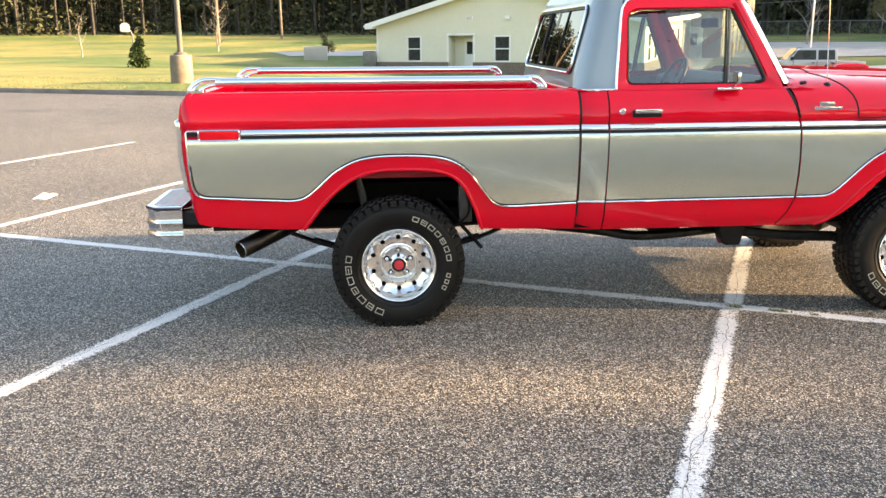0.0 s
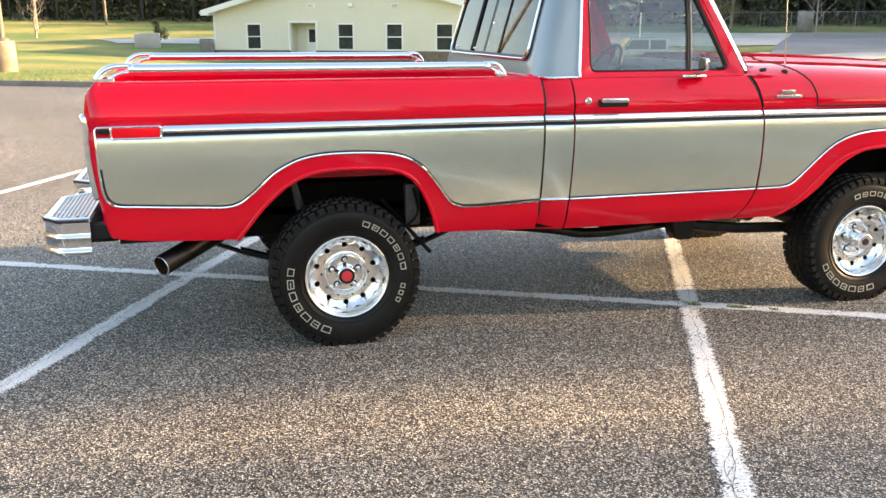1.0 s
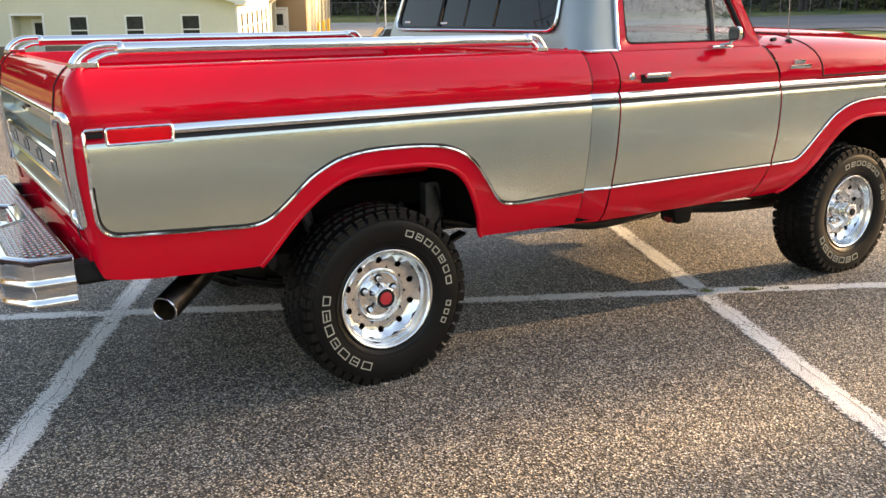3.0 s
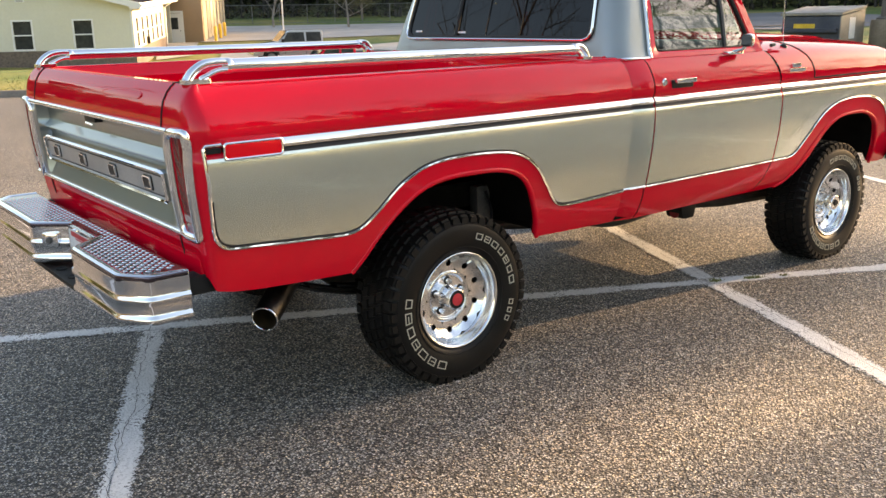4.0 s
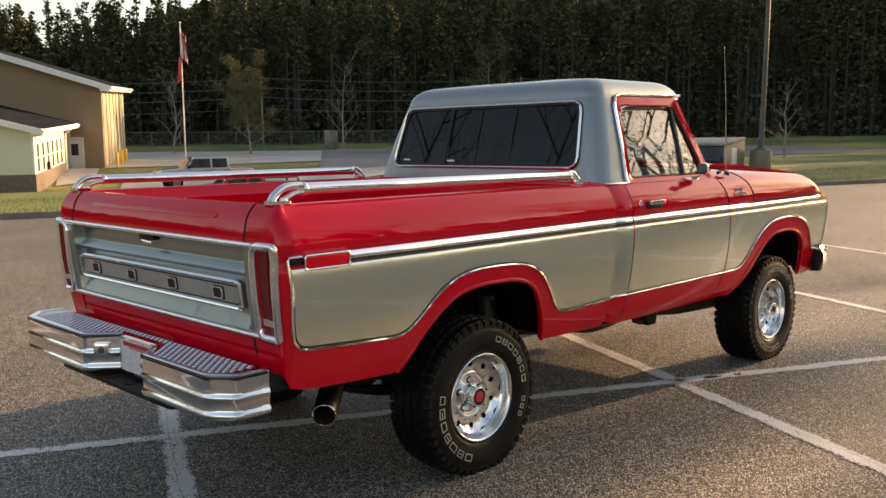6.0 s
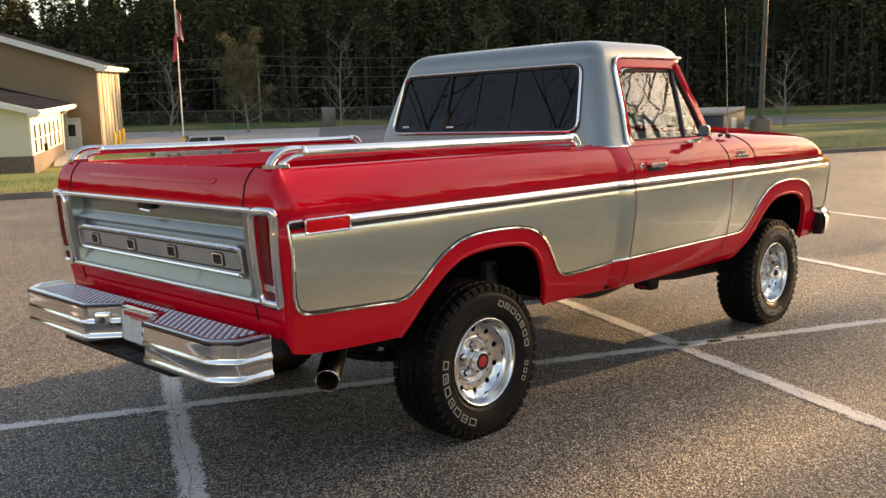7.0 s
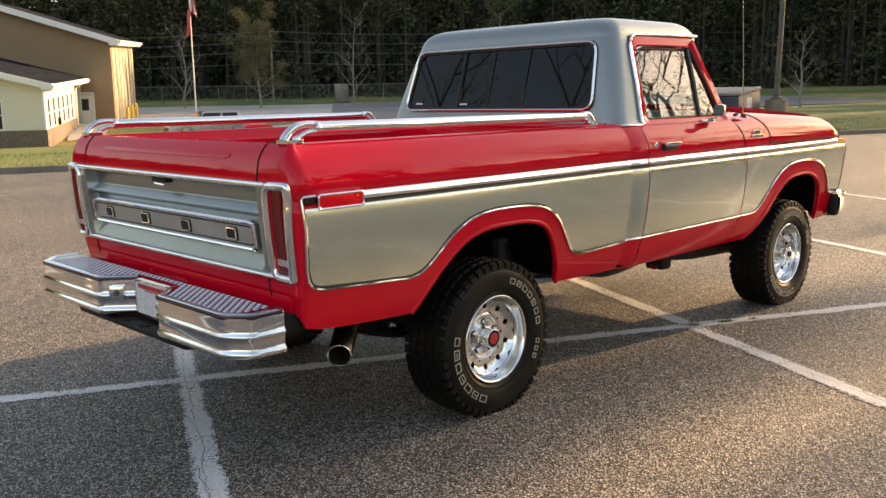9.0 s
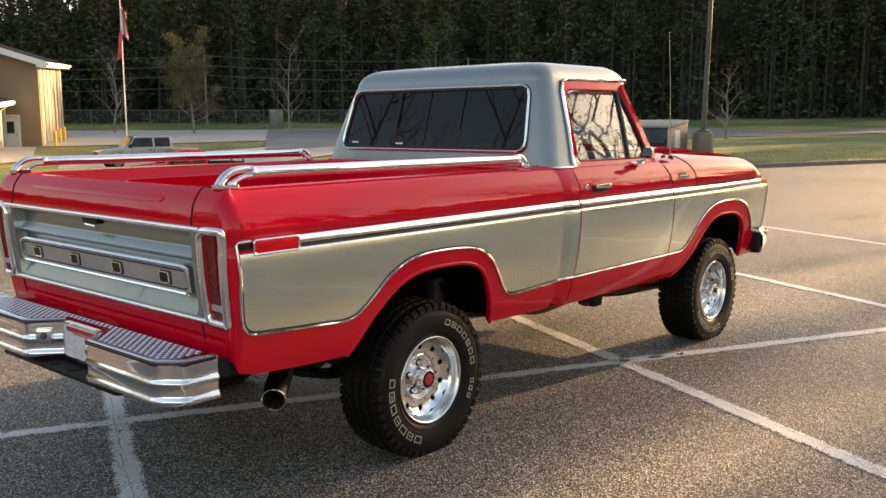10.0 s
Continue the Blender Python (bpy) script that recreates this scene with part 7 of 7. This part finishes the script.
# bare trees beyond the lot, out of view, added to dapple the low sun
SCREEN = ((43.2, -8.9, 18), (45.8, -15.1, 18), (30.4, -10.4, 6.6), (50.4, -13.0, 11.5), (33.5, -7.6, 14), (40.8, -14.0, 17), (34.8, -9.6, 7.6), (39.5, -11.2, 8.8), (32.6, -12.0, 7.2), (38.0, -8.1, 9.6), (46.5, -10.2, 18), (41.0, -9.6, 15))
for k, (x, y, h) in enumerate(SCREEN):
    bare_tree(x, y, 0.0, h, 0.17, 30 + k, 2, "unseen tree in thin spring leaf, added to dapple the sun on the lot", 4 if h > 12 else 12, 0.16, group="trees by the lot")
# one with a broad leafy head among them, added to shade the truck's side
rnd = random.Random(58)
x, y = 35.2, -6.2
tree = thing("tree", "unseen tree with a broad head of young leaves, added to shade the truck", "tree", "trees by the lot")
g = Geo().tube([(x, y, -0.2), (x + 0.1, y, 5.0), (x, y - 0.1, 10.6)], [0.16, 0.12, 0.05], 8, cap=False)
for k in range(12):
    a = k * 2.4
    g.tube([(x, y - 0.05, 8.4 + 0.12 * k), (x + 0.7 * math.cos(a), y + 0.6 * math.sin(a), 9.5 + 0.06 * k), (x + 1.6 * math.cos(a), y + 1.1 * math.sin(a), 9.9 + 0.05 * k)], [0.05, 0.035, 0.015], 5, cap=False)
g.ob("trunk", GREY_BARK, tree, weld=False)
g = Geo()
for k in range(16):
    a = k * 2.4
    leaf_cloud(rnd, g, (x + 1.3 * math.cos(a) * (k % 3 + 1) / 3, y + 0.75 * math.sin(a) * (k % 4 + 1) / 4, 9.9 + 0.35 * math.sin(k * 1.7)), (0.7, 0.45, 0.38), 130, 0.10)
g.ob("crown", BUD, tree, weld=False, smooth=False)
for k, (x, y, h) in enumerate(((24.0, -14.0, 15), (33.0, -20.5, 19), (27.0, -19.5, 17), (38.0, -25.0, 18), (30.0, -16.6, 17), (17.0, -21.0, 15), (22.0, -26.0, 17), (-21.0, 27.0, 20.0), (-24.0, 22.0, 22.0), (-30.0, 36.0, 24.0))):
    bare_tree(x, y, 0.0, h, 0.26, 60 + k, 3, "tall bare tree beside the parking lot", 6 if x > 10 else 0, 0.05, leaf_m=SHRUB, bark=BARK, group="bare trees by the lot")


# --- the pine wood behind everything: trunks and needle clumps in one mass
def wood(name, line, deep, count, seed, h0, h1, label, first=0.0, leaves=PINE, clump=26, leaf=0.33, west=1.0):
    rnd = random.Random(seed)
    vt, g = Geo(), Geo()
    pts = [Vector(p) for p in line]
    seg = [(pts[i + 1] - pts[i]).length for i in range(len(pts) - 1)]
    for _ in range(count):
        d = rnd.uniform(0, sum(seg))
        i = 0
        while d > seg[i]:
            d -= seg[i]
            i += 1
        p = pts[i].lerp(pts[i + 1], d / seg[i])
        n = (pts[i + 1] - pts[i]).normalized()
        back = first + (rnd.random() ** 1.3) * deep
        p = p + Vector((n.y, -n.x)) * back
        z, h = land(p.x, p.y) if abs(p.y) < 400 else 0, rnd.uniform(h0, h1) * (float(np.interp(p.x, [25, 65, 100], [west, 1.0, 1.1])) if west < 1 else 1.0)
        lean = rnd.uniform(-0.4, 0.4)
        vt.tube([(p.x, p.y, z - 0.3), (p.x + lean, p.y, z + h)], [rnd.uniform(0.13, 0.26), 0.05], 5, cap=False)
        low = rnd.uniform(0.30, 0.60)
        for c in range(15):
            f = low + (1 - low) * c / 14
            wide = (1.05 - f) * rnd.uniform(2.2, 4.2) + 0.5
            a = rnd.uniform(0, math.tau)
            o = wide * rnd.uniform(0.2, 0.7)
            leaf_cloud(rnd, g, (p.x + lean * f + math.cos(a) * o, p.y + math.sin(a) * o, z + h * f), (wide * 0.6, wide * 0.6, h * 0.045 + 0.2), clump, leaf)
        for hz, hs, chance in ((0.8, 1.0, 0.9), (2.4, 1.4, 0.7), (4.4, 1.6, 0.5), (6.4, 1.8, 0.4)):
            if rnd.random() < chance:
                leaf_cloud(rnd, g, (p.x + rnd.uniform(-2, 2), p.y + rnd.uniform(-1, 1), z + hz), (2.0, 2.0, hs), 26, 0.32)
    t = thing(name, label, "wood", kind="stuff")
    tagged(vt.ob("trunks", BARK, t, weld=False), kind="stuff")
    tagged(g.ob("needles", leaves, t, weld=False, smooth=False), kind="stuff")


wood("pine_wood", [(114.0, 6.0), (96.0, 40.0), (78.0, 60.0), (50.0, 90.0), (18.0, 112.0), (-25.0, 118.0), (-70.0, 108.0)], 40.0, 950, 21, 14.5, 18.5, "dense dark pine wood with bare trunks behind the fence", clump=30, leaf=0.27, west=0.80)
wood("pine_wood", [(-60.0, 95.0), (-62.0, 40.0), (-66.0, -10.0)], 24.0, 170, 23, 17.0, 24.0, "tall mixed wood west of the lot, in the sun", leaves=WEST, clump=14, leaf=0.5)
wood("pine_wood", [(-80.0, -70.0), (0.0, -85.0), (40.0, -80.0)], 20.0, 60, 22, 9.0, 14.0, "low dark wood on the far side of the lot", clump=14, leaf=0.5)

wood("pine_wood", [(112.0, 2.0), (90.0, 1.0), (70.0, 0.0)], 11.0, 46, 25, 12.0, 16.0, "pine wood east of the lawn")
wood("pine_wood", [(14.0, -66.0), (34.0, -60.0), (46.0, -54.0)], 14.0, 60, 26, 18.0, 25.0, "tall pine wood south of the lot", clump=14, leaf=0.5)
wood("mixed_wood", [(52.0, -54.0), (62.0, -48.0), (84.0, -34.0)], 14.0, 80, 24, 8.0, 12.5, "low mixed wood beyond the lot towards the sun")
# unseen low thicket between lot and sunward trees, added to darken the truck's reflections
rnd, g = random.Random(77), Geo()
for k in range(150):
    f = rnd.random()
    x, y, z = 41.0 - 11.5 * f + rnd.uniform(-2, 2), -13.0 - 12.0 * f + rnd.uniform(-2, 2), rnd.uniform(0.3, 4.6)
    leaf_cloud(rnd, g, (x, y, z), (1.5, 1.5, 1.0), 60, 0.22)
t = thing("thicket", "unseen low dark thicket, added to darken reflections in the truck", "thicket", kind="stuff")
tagged(g.ob("leaves", PINE, t, weld=False, smooth=False), kind="stuff")
# deep in the wood no sky shows: a far mass of crowns behind the trunks
g, rnd = Geo(), random.Random(5)
line = smooth_line([(152.0, 20.0), (122.0, 66.0), (92.0, 98.0), (60.0, 128.0), (20.0, 152.0), (-30.0, 160.0), (-90.0, 140.0), (-100.0, 60.0), (-95.0, -20.0)], 40)
rows = []
for k, (x, y) in enumerate(line):
    h = 15 + 13 * min(1, max(0, (x - 55) / 25)) + 4 * noise.noise((k * 0.13, 0, 0)) + rnd.uniform(-1.2, 1.2)
    rows.append([(x + rnd.uniform(-2.5, 2.5), y + rnd.uniform(-2.5, 2.5), f * h + rnd.uniform(-0.3, 0.3)) for f in np.linspace(0, 1, 14)])
g.grid(rows)
tagged(g.ob("far_wood", PINE, None, weld=False, smooth=False), "far dark mass of the pine wood", "wood", kind="structure")

# --- rough grass along the kerb and lawn
rnd = random.Random(77)
g = Geo()
for _ in range(15000):
    x = rnd.uniform(-16, 40)
    y = kerb_y(x) + 0.14 + rnd.random() ** 2 * 6
    z = land(x, y)
    h, w, a = rnd.uniform(0.03, 0.08), 0.008, rnd.uniform(0, math.tau)
    n0 = len(g.v)
    dx, dy = math.cos(a) * w, math.sin(a) * w
    g.v += [(x - dx, y - dy, z), (x + dx, y + dy, z), (x + rnd.uniform(-0.03, 0.03), y + rnd.uniform(-0.03, 0.03), z + h)]
    g.f.append((n0, n0 + 1, n0 + 2))
tagged(g.ob("grass_blades", BLADE, None, weld=False, smooth=False), "short uneven grass blades along the kerb", "grass", kind="stuff")

# --- weeds in the joint where the stall lines cross
rnd = random.Random(83)
g = Geo()
for k in range(260):
    t = rnd.choice((0.02, 0.04, 0.24, 0.27, 0.30, 0.46)) + rnd.gauss(0, 0.018)
    p = CROSS + ALONG * t + ACROSS * (rnd.gauss(0, 0.008) - 0.01)
    a, h = rnd.uniform(0, math.tau), rnd.uniform(0.006, 0.022)
    n0 = len(g.v)
    dx, dy = math.cos(a) * 0.003, math.sin(a) * 0.003
    g.v += [(p.x - dx, p.y - dy, 0.004), (p.x + dx, p.y + dy, 0.004), (p.x + rnd.uniform(-0.015, 0.015), p.y + rnd.uniform(-0.015, 0.015), 0.004 + h)]
    g.f.append((n0, n0 + 1, n0 + 2))
tagged(g.ob("weeds", BLADE, None, weld=False, smooth=False), "tiny yellow-green weeds in a crack of the asphalt", "weeds", kind="stuff")

# --- a few dead leaves and bits blown over the asphalt
rnd = random.Random(91)
g = Geo()
for _ in range(70):
    x, y = rnd.uniform(-6, 12), rnd.uniform(-6, 9)
    if -1.5 < x < 4.0 and abs(y) < 1.1:
        continue
    a, s = rnd.uniform(0, math.tau), rnd.uniform(0.010, 0.022)
    c, d = Vector((math.cos(a), math.sin(a))) * s, Vector((-math.sin(a), math.cos(a))) * s * 0.5
    n0 = len(g.v)
    g.v += [(x - c.x, y - c.y, 0.006), (x + d.x, y + d.y, 0.014), (x + c.x, y + c.y, 0.006), (x - d.x, y - d.y, 0.010)]
    g.f.append((n0, n0 + 1, n0 + 2, n0 + 3))
tagged(g.ob("dead_leaves", DEAD_LEAF, None, weld=False, smooth=False), "small dry brown leaf bits on the asphalt", "leaves", kind="stuff")

# --- a crumpled scrap of paper on the asphalt
g = Geo()
for k in range(2):
    g.grid([[(-3.62 + 0.16 * i / 6 + 0.04 * j, 3.56 + 0.16 * k + 0.05 * j + 0.02 * math.sin(i), 0.006 + 0.022 * j * (1 + 0.4 * math.sin(i * 1.7 + k))) for j in (0, 0.5, 1)] for i in range(7)])
g.grid([[(-3.60, 3.58, 0.007), (-3.57, 3.58, 0.007)], [(-3.60, 3.74, 0.008), (-3.57, 3.74, 0.008)]])
tagged(g.ob("paper_scrap", WHITE_CARD, None, weld=False), "crumpled scrap of white paper on the asphalt", "litter")
